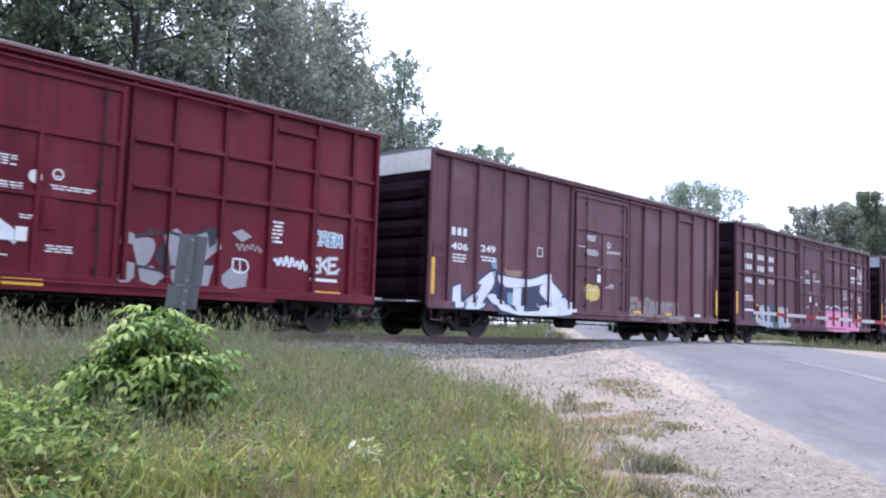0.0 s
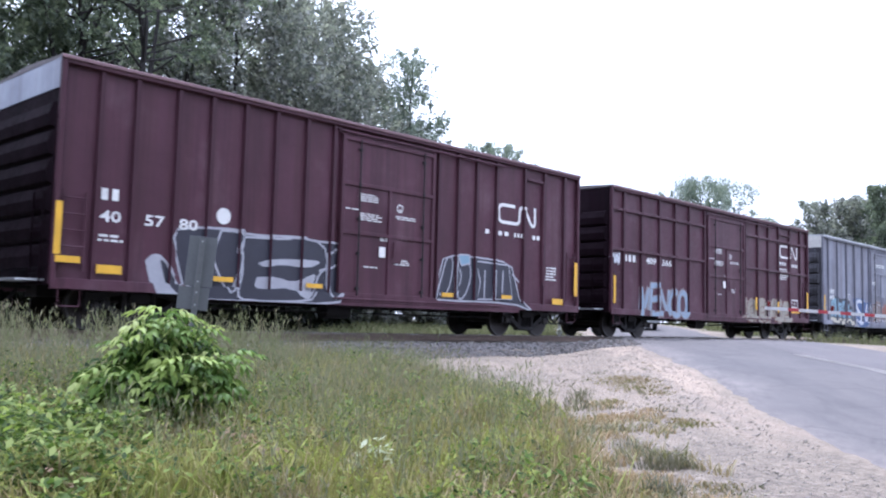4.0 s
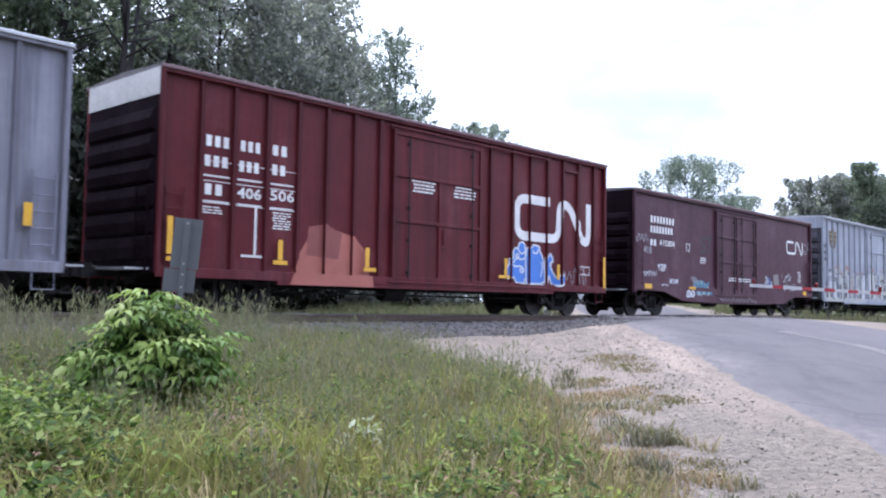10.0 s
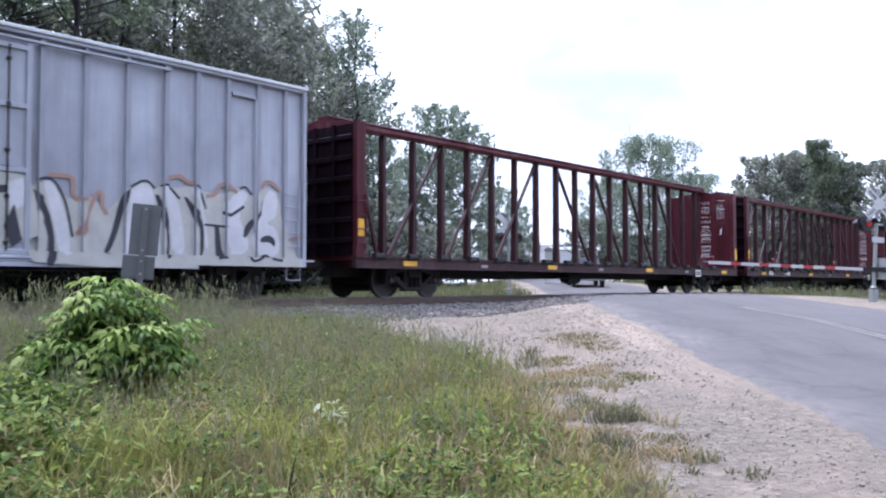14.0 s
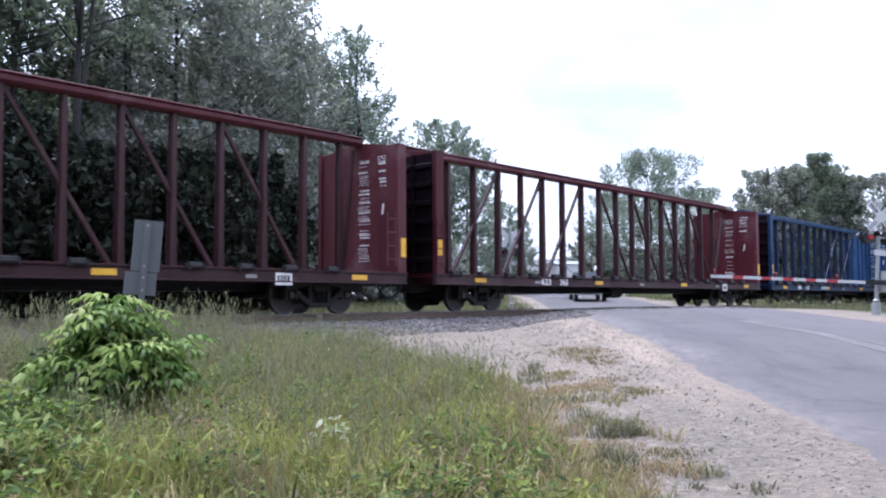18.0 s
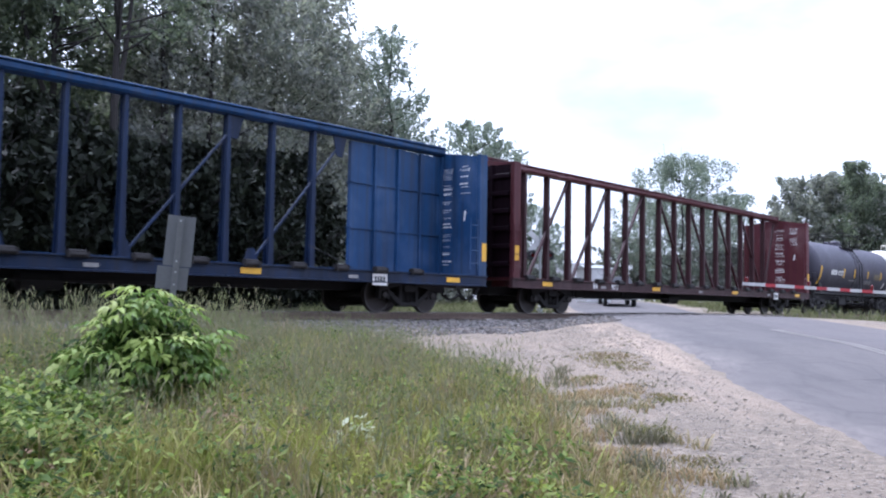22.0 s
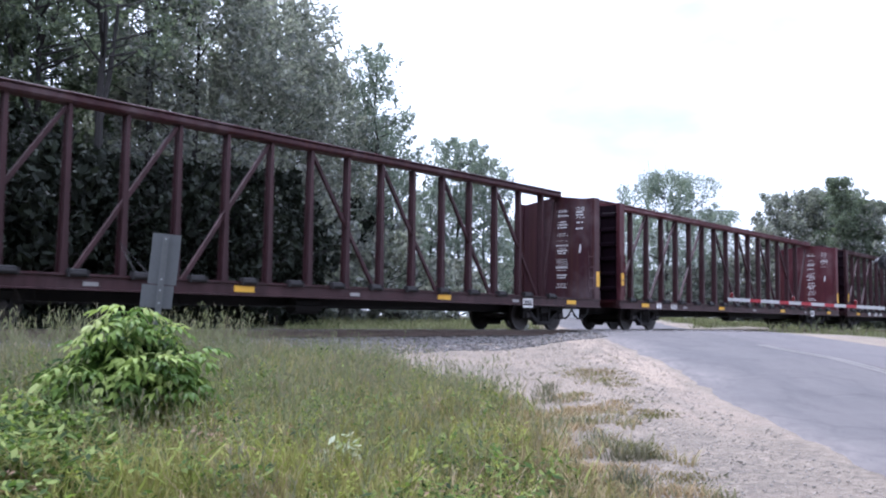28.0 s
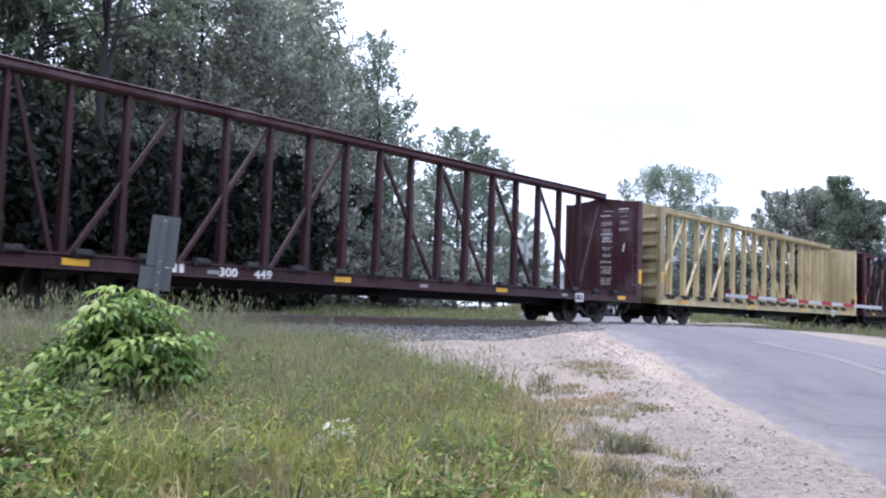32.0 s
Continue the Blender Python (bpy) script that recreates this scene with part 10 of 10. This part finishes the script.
FLOWER = leaf_mat("yellow_petals", [(0.55, 0.45, 0.04), (0.62, 0.55, 0.10)], 0.3)
leafy_mat_mesh("yellow_flowers", "small yellow meadow flowers", scattered(60, (4.5, 10.5, -12.5, -7.5), 45, 0.22, 0.32, 0.14, lambda x, y: grass_at(x, y) > 0.7 and noise.noise(Vector((x * 0.7, y * 0.7, 95))) > 0.1), FLOWER, 46, 0.012, "flowers")
leafy_mat_mesh("brown_weeds", "reddish dry stems in the meadow", scattered(130, (2, 10, -14.8, -8), 47, 0.12, 0.30, 0.12, lambda x, y: grass_at(x, y) > 0.3 and noise.noise(Vector((x * 0.8, y * 0.8, 99))) > 0.12), BROWNISH, 48, 0.045)
leafy_mat_mesh("pale_weed", "pale broad-leaved weed in the grass", [(4.57, -12.35, 0.34, 0.09), (4.5, -12.3, 0.20, 0.1), (4.62, -12.4, 0.26, 0.07)], PALE, 40, 0.085)
leafy_mat_mesh("pale_leaf", "pale dry leaf lying in the grass", [(4.44, -11.07, 0.05, 0.08), (4.25, -11.05, 0.06, 0.1)], PALE, 41, 0.06)


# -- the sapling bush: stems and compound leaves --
# dark leaf tones that paint the shade inside the bush
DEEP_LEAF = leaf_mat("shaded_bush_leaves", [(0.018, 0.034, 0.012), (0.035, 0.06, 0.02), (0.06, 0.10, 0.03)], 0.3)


def bush():
    q = np.random.RandomState(77)
    bx, by = 4.20, -9.80
    ob = thing("sapling_bush", "bright green sapling bush with drooping compound leaves", "bush", at=pose(bx, by, ground_z(bx, by) - 0.02))
    leaf = Mesh()
    rachis = [(0.0, 0.0), (0.09, 0.015), (0.17, -0.02), (0.24, -0.085)]
    for (px, pz), sides in zip(rachis[1:], ((62, -58), (48, -52), (30, -34, 0))):
        for a in sides:
            c, s = math.cos(radians(a)), math.sin(radians(a))
            d, p = Vector((c, s, 0)), Vector((-s, c, 0))
            L = 0.125 if a else 0.14
            vs = []
            for f, w, z in ((0.0, 0.004, 0.0), (0.38, 0.028, -0.010), (0.75, 0.020, -0.046), (1.0, 0.001, -0.092)):
                e = Vector((px, 0, pz)) + d * L * f + Vector((0, 0, z))
                vs += [e - p * w, e + Vector((0, 0, -0.005)), e + p * w]
            leaf.add(vs, [(3 * i + j, 3 * i + j + 1, 3 * i + j + 4, 3 * i + j + 3) for i in range(3) for j in range(2)])
    lm = leaf_mat("sapling_leaves", [(0.10, 0.19, 0.05), (0.14, 0.25, 0.07)], 0.4, 0.45)
    n, l = lm.node_tree.nodes, lm.node_tree.links
    oi = n.new("ShaderNodeObjectInfo")
    col = ramp(n, l, oi.outputs["Random"], [(0.0, (0.03, 0.058, 0.014)), (0.30, (0.085, 0.142, 0.028)), (0.60, (0.155, 0.225, 0.050)), (0.86, (0.27, 0.34, 0.085)), (1.0, (0.41, 0.45, 0.19))])
    l.new(col, n["Principled BSDF"].inputs["Base Color"])
    l.new(col, [k for k in n if k.type == "BSDF_TRANSLUCENT"][0].inputs["Color"])
    me = leaf.data("leaf", [lm], True)
    stems = [(0.05, 0.0, 1.20, 0.02, 0.0), (0.2, 0.1, 1.02, 0.34, 0.1), (-0.2, 0.0, 0.88, -0.34, 0.05), (0.15, -0.15, 0.80, 0.62, -0.1), (-0.1, -0.1, 0.66, -0.52, -0.12), (0.0, 0.2, 0.98, 0.12, 0.4), (0.1, -0.2, 0.74, 0.22, -0.42), (-0.05, -0.1, 0.62, -0.16, -0.42), (0.2, -0.1, 0.52, 0.52, -0.36), (0.02, 0.0, 1.10, -0.14, -0.1)]
    STEM = plain("green_stem", (0.12, 0.14, 0.06), 0.7, 0, 0.3, 10)
    count = 0
    for x0, y0, h, dx, dy in stems:
        right = Vector((math.cos(radians(-28)), math.sin(radians(-28)), 0))
        deep = Vector((-right.y, right.x, 0))
        base = right * x0 * 0.5 + deep * y0 * 0.5
        tip = right * (0.86 * dx + 0.03) + deep * dy + Vector((0, 0, 0.95 * h))
        mid = base.lerp(tip, 0.55) + Vector((0, 0, 0.10))
        m = Mesh()
        path = [base, base.lerp(mid, 0.5), mid, mid.lerp(tip, 0.5), tip]
        m.tube(path, [0.018, 0.015, 0.011, 0.008, 0.004], 6)
        part("stem", m, STEM, ob)
        for k in range(40):                              # whorls of leaves, fuller towards the tip
            f = (0.30, 0.45, 0.58, 0.70, 0.80, 0.89, 0.96, 1.02)[k // 5] + 0.05 * (q.rand() - 0.5)
            i = min(3, int(f * 4)) if f < 1 else 3
            p = path[i].lerp(path[i + 1], min(1.0, f * 4 - i))
            a = 72 * k + 25 * (k // 5) + q.rand() * 40
            out = 0.03 + 0.05 * q.rand()
            p = p + Vector((math.cos(radians(a)) * out, math.sin(radians(a)) * out, 0.02 + 0.02 * q.rand()))
            if p.z < 0.14:
                continue
            part("leaf", me, None, ob, "", pose(p.x, p.y, p.z, q.randn() * 12, -22 + 48 * q.rand(), a) @ Matrix.Scale(0.62 + 0.42 * q.rand() + 0.12 * (f < 0.75), 4))
            count += 1
    n = 900                                         # small inner leaves that close the bush, its inner shade put into their colour
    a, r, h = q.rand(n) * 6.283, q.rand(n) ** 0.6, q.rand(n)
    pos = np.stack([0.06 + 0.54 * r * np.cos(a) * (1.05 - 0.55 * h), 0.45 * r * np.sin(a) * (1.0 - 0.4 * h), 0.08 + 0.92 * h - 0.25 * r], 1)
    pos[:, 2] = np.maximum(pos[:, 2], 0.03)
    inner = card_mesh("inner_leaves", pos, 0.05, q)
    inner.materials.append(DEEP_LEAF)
    part("inner_leaves", inner, None, ob, "dense small inner leaves, coloured dark for inner shade")
    return ob


bush()

# ---- things by the crossing ----
def back_of_sign():
    """The grey backs of two panels on a leaning steel post."""
    x, y = 5.53, -7.94
    z = ground_z(x, y)
    ob = thing("trackside_sign", "back of two bare aluminium sign panels on a leaning post", "sign", at=pose(x, y, z - 0.05, 0, 4.2, -31))
    m = Mesh()
    m.box(-0.03, 0.03, -0.012, 0.0, 0, 1.94)
    m.box(-0.035, -0.025, -0.03, 0.0, 0, 1.94)
    m.box(0.025, 0.035, -0.03, 0.0, 0, 1.94)
    part("post", m, plain("dull_post_steel", (0.15, 0.153, 0.16), 0.6, 0.2, 0.25, 4), ob, "galvanised channel post")
    for z0, z1, w, dx in ((1.37, 1.97, 0.162, 0.01), (1.09, 1.36, 0.18, -0.03)):
        m = Mesh()
        m.box(-w + dx, w + dx, 0.004, 0.010, z0, z1)
        p = part("panel", m, SIGN_BACK, ob, "bare aluminium sign panel")
        for zz in (z0 + 0.06, z1 - 0.06):
            b = Mesh()
            b.turned([(-0.022, 0.012), (0.004, 0.012)], "y", 8, 0, (dx * 0, 0, zz))
            part("bolt", b, GALV, p)
    return ob


back_of_sign()
WHITE_PAINT = plain("white_paint", (0.43, 0.43, 0.435), 0.5, 0, 0.12, 5)
RED_PAINT = plain("red_reflective", (0.30, 0.025, 0.035), 0.45, 0, 0.15, 6)
BLACK_PAINT = plain("black_paint", (0.018, 0.018, 0.02), 0.5, 0, 0.3, 6)
SILVER = plain("silver_mast", (0.27, 0.285, 0.285), 0.55, 0.3, 0.22, 5)
LENS = plain("dark_red_lens", (0.10, 0.006, 0.008), 0.25, 0, 0.2, 8)
lit, n_, l_, p_ = nodes_of("lit_red_lens")
p_.inputs["Base Color"].default_value = (0.5, 0.02, 0.02, 1)
p_.inputs["Emission Color"].default_value = (1.0, 0.05, 0.06, 1)
p_.inputs["Emission Strength"].default_value = 0.12


def crossbuck(ob, z, tilt=0.0, faces=-1, lettered=True):
    for k, a in enumerate((42, -42)):
        m = Mesh()
        m.box(-0.58, 0.58, -0.012, 0.0, -0.105, 0.105)
        blade = part("crossbuck_blade", m, WHITE_PAINT, ob, "white crossbuck board", pose(0, faces * (0.09 + 0.014 * k), z, 0, a, 0))
        if lettered:
            for s in ((-0.5, 7) if k == 0 else (-0.52, 4), (0.17, 7) if k == 0 else (0.17, 4)):
                b = Mesh()
                for j in range(s[1]):
                    x = s[0] + 0.33 * j / s[1]
                    b.add([(x, -0.0135, -0.05), (x + 0.03, -0.0135, -0.05), (x + 0.03, -0.0135, 0.05), (x, -0.0135, 0.05)], [(0, 1, 2, 3)])
                part("lettering", b, BLACK_PAINT, blade)


def light_unit(ob, x, z, faces, glow=False):
    m = Mesh()
    m.turned([(0.0, 0.21), (faces * 0.012, 0.21)], "y", 24, 0, (x, faces * 0.10, z))
    unit = part("light_background", m, BLACK_PAINT, ob, "round black backing plate")
    m = Mesh()
    m.turned([(0.0, 0.03), (faces * 0.01, 0.085), (faces * 0.03, 0.08), (faces * 0.045, 0.02)], "y", 16, 0, (x, faces * 0.12, z))
    part("lens", m, lit if glow else LENS, unit, "red signal lens")
    m = Mesh()
    k = 12
    pts = [(x + 0.13 * math.cos(a), z + 0.13 * math.sin(a)) for a in [math.pi * j / k for j in range(k + 1)]]
    m.add([(px, faces * (0.12 + d), pz) for d in (0, 0.24) for px, pz in pts], [(j, j + 1, k + 2 + j, k + 1 + j) for j in range(k)])
    part("hood", m, BLACK_PAINT, unit)
    m = Mesh()
    m.turned([(0.0, 0.12), (-faces * 0.13, 0.10), (-faces * 0.14, 0.02)], "y", 12, 0, (x, faces * 0.10, z))
    part("housing", m, BLACK_PAINT, unit)


def crossing_signal(x, y, turn, label, gate=True, faces=-1, mast=3.6, arm=4.6):
    z = ground_z(x, y)
    r = -0.06 - z if gate else 0.0                   # heights below count from the rail's level
    lamp_z = r + (2.14 if gate else 2.45)
    ob = thing("crossing_signal", label, "crossing signal", "crossing signals", pose(x, y, z - 0.05, 0, 4.3 if gate else 0, turn))
    m = Mesh()
    mast += r
    m.box(-0.10, 0.10, -0.10, 0.10, 0, r + 0.30, 0, 0.03)
    m.turned([(r + 0.34, 0.10), (r + 0.40, 0.052), (mast, 0.052), (mast + 0.05, 0.06), (mast + 0.12, 0.02)], "z", 12)
    part("mast", m, SILVER, ob, "silver mast with square base")
    crossbuck(ob, mast - 0.38, faces=faces)
    m = Mesh()
    m.tube([(-0.45, 0, lamp_z), (0.45, 0, lamp_z)], 0.03, 8)
    part("cross_arm", m, SILVER, ob)
    light_unit(ob, -0.36, lamp_z, faces, gate)
    light_unit(ob, 0.36, lamp_z, faces)
    light_unit(ob, -0.36, lamp_z, -faces)
    light_unit(ob, 0.36, lamp_z, -faces)
    m = Mesh()
    m.box(-0.20, 0.20, faces * 0.10 - 0.006, faces * 0.10 + 0.006, lamp_z - 0.52, lamp_z - 0.36)
    part("track_number_plate", m, WHITE_PAINT, ob, "small white plate")
    if gate:
        g = r + 0.93                                 # the arm's axle
        m = Mesh()
        m.box(0.06, 0.46, -0.20, 0.20, g - 0.32, g + 0.26, 0, 0.08)
        part("gate_mechanism", m, SILVER, ob, "silver gate mechanism box")
        m = Mesh()
        m.beam((0.20, -0.22, g - 0.12), (0.95, -0.22, g + 0.12), 0.06, 0.20)
        m.box(0.80, 1.18, -0.30, 0.02, g - 0.08, g + 0.24, 0, 0.02)
        part("counterweight", m, SILVER, ob, "grey counterweight")
        m = Mesh()
        m.beam((0.30, -0.22, g - 0.06), (-0.58, -0.22, g - 0.11), 0.06, 0.13)
        part("arm_support", m, UNDER, ob, "dark steel arm support")
        share = (0.196, 0.069, 0.076, 0.063, 0.083, 0.065, 0.076, 0.060, 0.115, 0.065, 0.132)
        a = 0.0
        for k, f in enumerate(share):
            b = a + f
            m = Mesh()
            m.beam((-0.53 - arm * a, -0.22, g - 0.11 + (0.17 - 0.075 * arm) * a), (-0.53 - arm * b, -0.22, g - 0.11 + (0.17 - 0.075 * arm) * b), 0.04, 0.085)
            part("gate_arm_stripe", m, WHITE_PAINT if k % 2 == 0 else RED_PAINT, ob, "white stripe of the lowered gate arm" if k % 2 == 0 else "red stripe of the lowered gate arm")
            a = b
        for f in (0.2, 0.6, 0.98):
            m = Mesh()
            m.turned([(0.0, 0.045), (0.12, 0.045), (0.14, 0.02)], "z", 10, 0, (-0.53 - arm * f, -0.22, g - 0.11 + (0.17 - 0.075 * arm) * f + 0.04))
            part("arm_lamp", m, LENS, ob)
    return ob


crossing_signal(26.98, -10.37, -35, "silver crossing signal with crossbuck and lowered striped gate", True, -1, 3.1, 4.85)
fx, fy = polar(53.8, 36.5)
crossing_signal(fx, fy, 145, "far crossing signal mast seen from behind", False, -1, 3.4)


def cabinet(x, y, turn):
    ob = thing("signal_cabin", "small white metal signal cabin beside the track", "equipment cabin", at=pose(x, y, ground_z(x, y) - 0.02, 0, 0, turn))
    m = Mesh()
    m.box(-0.9, 0.9, -0.7, 0.7, 0.12, 2.25, 0, 0.03)
    body = part("body", m, WHITE_PAINT, ob)
    m = Mesh()
    m.add([(sx * 1.0, sy * 0.8, z) for sx in (-1, 1) for sy, z in ((-1, 2.25), (0, 2.48), (1, 2.25))], [(0, 1, 4, 3), (1, 2, 5, 4), (0, 3, 5, 2), (0, 2, 1), (3, 4, 5)])
    part("roof", m, SILVER, ob)
    m = Mesh()
    m.box(-0.42, 0.42, -0.725, -0.70, 0.2, 2.1, 0, 0.01)
    d = part("door", m, WHITE_PAINT, ob)
    m = Mesh()
    m.box(0.28, 0.34, -0.76, -0.725, 1.0, 1.2)
    part("handle", m, SILVER, d)
    m = Mesh()
    m.box(-0.95, 0.95, -0.75, 0.75, -0.1, 0.12)
    part("base", m, plain("concrete", (0.35, 0.34, 0.33), 0.9), ob)
    return ob


cx, cy = polar(57.2, 58)
cabinet(cx, cy, -30)


def house(x, y, turn):
    ob = thing("house", "small white clapboard house with a grey gabled roof", "house", at=pose(x, y, ground_z(x, y) - 0.1, 0, 0, turn))
    m = Mesh()
    m.box(-4.2, 4.2, -3, 3, 0, 2.7)
    m.add([(sx * 4.2, y_, z) for sx in (-1, 1) for y_, z in ((-3, 2.7), (0, 4.6), (3, 2.7))], [(0, 2, 1), (3, 4, 5)])
    part("wall", m, WHITE_PAINT, ob, "white boarded walls")
    for k in range(9):
        b = Mesh()
        b.box(-4.22, 4.22, -3.03, -3.0, 0.2 + 0.28 * k, 0.215 + 0.28 * k)
        part("board", b, WHITE_PAINT, ob)
    for s in (-1, 1):
        m = Mesh()
        m.add([(sx * 4.6, y_, z) for sx in (-1, 1) for y_, z in ((s * 3.4, 2.48), (0, 4.66), (0, 4.78), (s * 3.4, 2.60))], [(0, 1, 2, 3), (4, 7, 6, 5), (0, 3, 7, 4), (0, 4, 5, 1), (3, 2, 6, 7)])
        part("roof", m, plain("grey_shingles", (0.16, 0.155, 0.16), 0.9, 0, 0.3, 4), ob, "grey shingle roof")
    glass = plain("window_glass", (0.03, 0.035, 0.04), 0.08, 0, 0.2, 3, 0.0)
    for x0 in (-3.0, 1.6):
        m = Mesh()
        m.box(x0, x0 + 1.2, -3.06, -3.0, 1.0, 2.1)
        w = part("window", m, WHITE_PAINT, ob)
        m = Mesh()
        m.box(x0 + 0.08, x0 + 1.12, -3.075, -3.06, 1.08, 2.02)
        part("pane", m, glass, w)
    m = Mesh()
    m.box(-0.7, 0.3, -3.06, -3.0, 0.1, 2.1, 0, 0.01)
    part("door", m, plain("brown_door", (0.13, 0.08, 0.05), 0.6), ob)
    return ob


hx, hy = polar(56.6, 118)
house(hx, hy, -50)


def car_body(name, label, x, y, turn, paint, truck=False):
    ob = thing(name, label, "car", "", pose(x, y, ground_z(x, y) + 0.01, 0, 0, turn))
    prof = [(-2.25, 0.35), (-2.28, 0.75), (-2.05, 0.95), (-1.05, 1.02), (-0.45, 1.50 if not truck else 1.70), (0.95 if not truck else 0.75, 1.52 if not truck else 1.72), (1.75 if not truck else 0.95, 1.05), (2.25, 1.02), (2.30, 0.40)]
    m = Mesh()
    n = len(prof)
    vs = []
    for y_, k in ((-0.90, 0.0), (-0.86, 1.0), (0.86, 1.0), (0.90, 0.0)):
        vs += [(px, y_ * (1 - 0.16 * max(0, (pz - 1.0)) / 0.5), pz) for px, pz in prof]
    m.add(vs, [(i, i + 1, n + i + 1, n + i) for i in range(n - 1)] + [(n + i, n + i + 1, 2 * n + i + 1, 2 * n + i) for i in range(n - 1)] + [(2 * n + i, 2 * n + i + 1, 3 * n + i + 1, 3 * n + i) for i in range(n - 1)] + [tuple(range(n)), tuple(range(4 * n - 1, 3 * n - 1, -1))])
    body = part("body", m, paint, ob)
    glass = plain("car_glass", (0.02, 0.022, 0.026), 0.06, 0, 0.1, 3, 0.0)
    m = Mesh()
    m.add([(-1.02, -0.74, 1.05), (-1.02, 0.74, 1.05), (-0.50, 0.64, 1.46), (-0.50, -0.64, 1.46)], [(0, 1, 2, 3)])
    for v in range(len(m.v)):
        m.v[v] = (m.v[v][0] - 0.012, m.v[v][1], m.v[v][2] + 0.012)
    part("windscreen", m, glass, ob)
    for s in (-1, 1):
        m = Mesh()
        m.add([(-0.85, s * 0.885, 1.06), (1.3 if not truck else 0.7, s * 0.885, 1.06), (0.85 if not truck else 0.65, s * 0.80, 1.44), (-0.42, s * 0.80, 1.44)], [(0, 1, 2, 3)])
        part("side_window", m, glass, ob)
        m = Mesh()
        m.turned([(-0.03, 0.06), (-0.01, 0.10), (0.03, 0.10)], "x", 12, 0, (-2.27, s * 0.66, 0.72))
        part("headlight", m, WHITE_PAINT, ob, "pale headlight")
        for px in (-1.42, 1.42):
            m = Mesh()
            m.turned([(s * 0.70, 0.2), (s * 0.70, 0.33), (s * 0.90, 0.33), (s * 0.92, 0.22), (s * 0.90, 0.05)], "y", 18, 0, (px, 0, 0.33))
            wheel = part("wheel", m, BLACK_PAINT, ob)
            m = Mesh()
            m.turned([(s * 0.915, 0.20), (s * 0.925, 0.18), (s * 0.93, 0.03)], "y", 12, 0, (px, 0, 0.33))
            part("rim", m, SILVER, wheel)
    m = Mesh()
    m.box(-2.33, -2.26, -0.45, 0.45, 0.55, 0.72, 0, 0.01)
    part("grille", m, BLACK_PAINT, ob)
    m = Mesh()
    m.box(-2.36, -2.28, -0.85, 0.85, 0.36, 0.52, 0, 0.02)
    part("bumper", m, SILVER, ob)
    return ob


DARK_CAR_PAINT = plain("dark_car_paint", (0.03, 0.03, 0.036), 0.25, 0.3, 0.2, 3)
for u, w, nm, lb, tr in ((21.5, 3.2, "pickup_truck", "dark pickup truck waiting beyond the crossing", True),):
    p = ROAD_A + ROAD_D * u + ROAD_N * w
    car_body(nm, lb, p.x, p.y, 90 - 52, DARK_CAR_PAINT, tr)


# ---- motion ----
def motions():
    """The train runs by; each wheelset turns while it is near the crossing."""
    ts = [k * 2.0 for k in range(17)]
    for car, x0 in MOVING:
        walk(car, [(t, pose(x0 - gone(t), 0, 0)) for t in ts])
    for ws, x, local in WHEELS:
        rows, turn = [], 0.0
        near = [k / 10 for k in range(321) if 1.0 < x - gone(k / 10) < 48.0]
        if near and near[0] > 0.05:
            rows.append((0.0, pose(local, 0, 0.457)))
        base = gone(near[0]) if near else 0.0
        k = 0
        end = near[-1] if near else 0.0
        t = near[0] if near else 0.0
        while near and t <= end + 1e-6:
            a = -degrees_of((gone(t) - base) / 0.457)
            rows.append((t, pose(local, 0, 0.457, 0, a, 0)))
            t += 0.05
            turn = a
        if not rows:
            rows = [(0.0, pose(local, 0, 0.457))]
        if rows[-1][0] < 31.99:
            rows.append((32.0, pose(local, 0, 0.457, 0, turn, 0)))
        walk(ws, rows)


def degrees_of(a):
    return a * 180.0 / math.pi


motions()
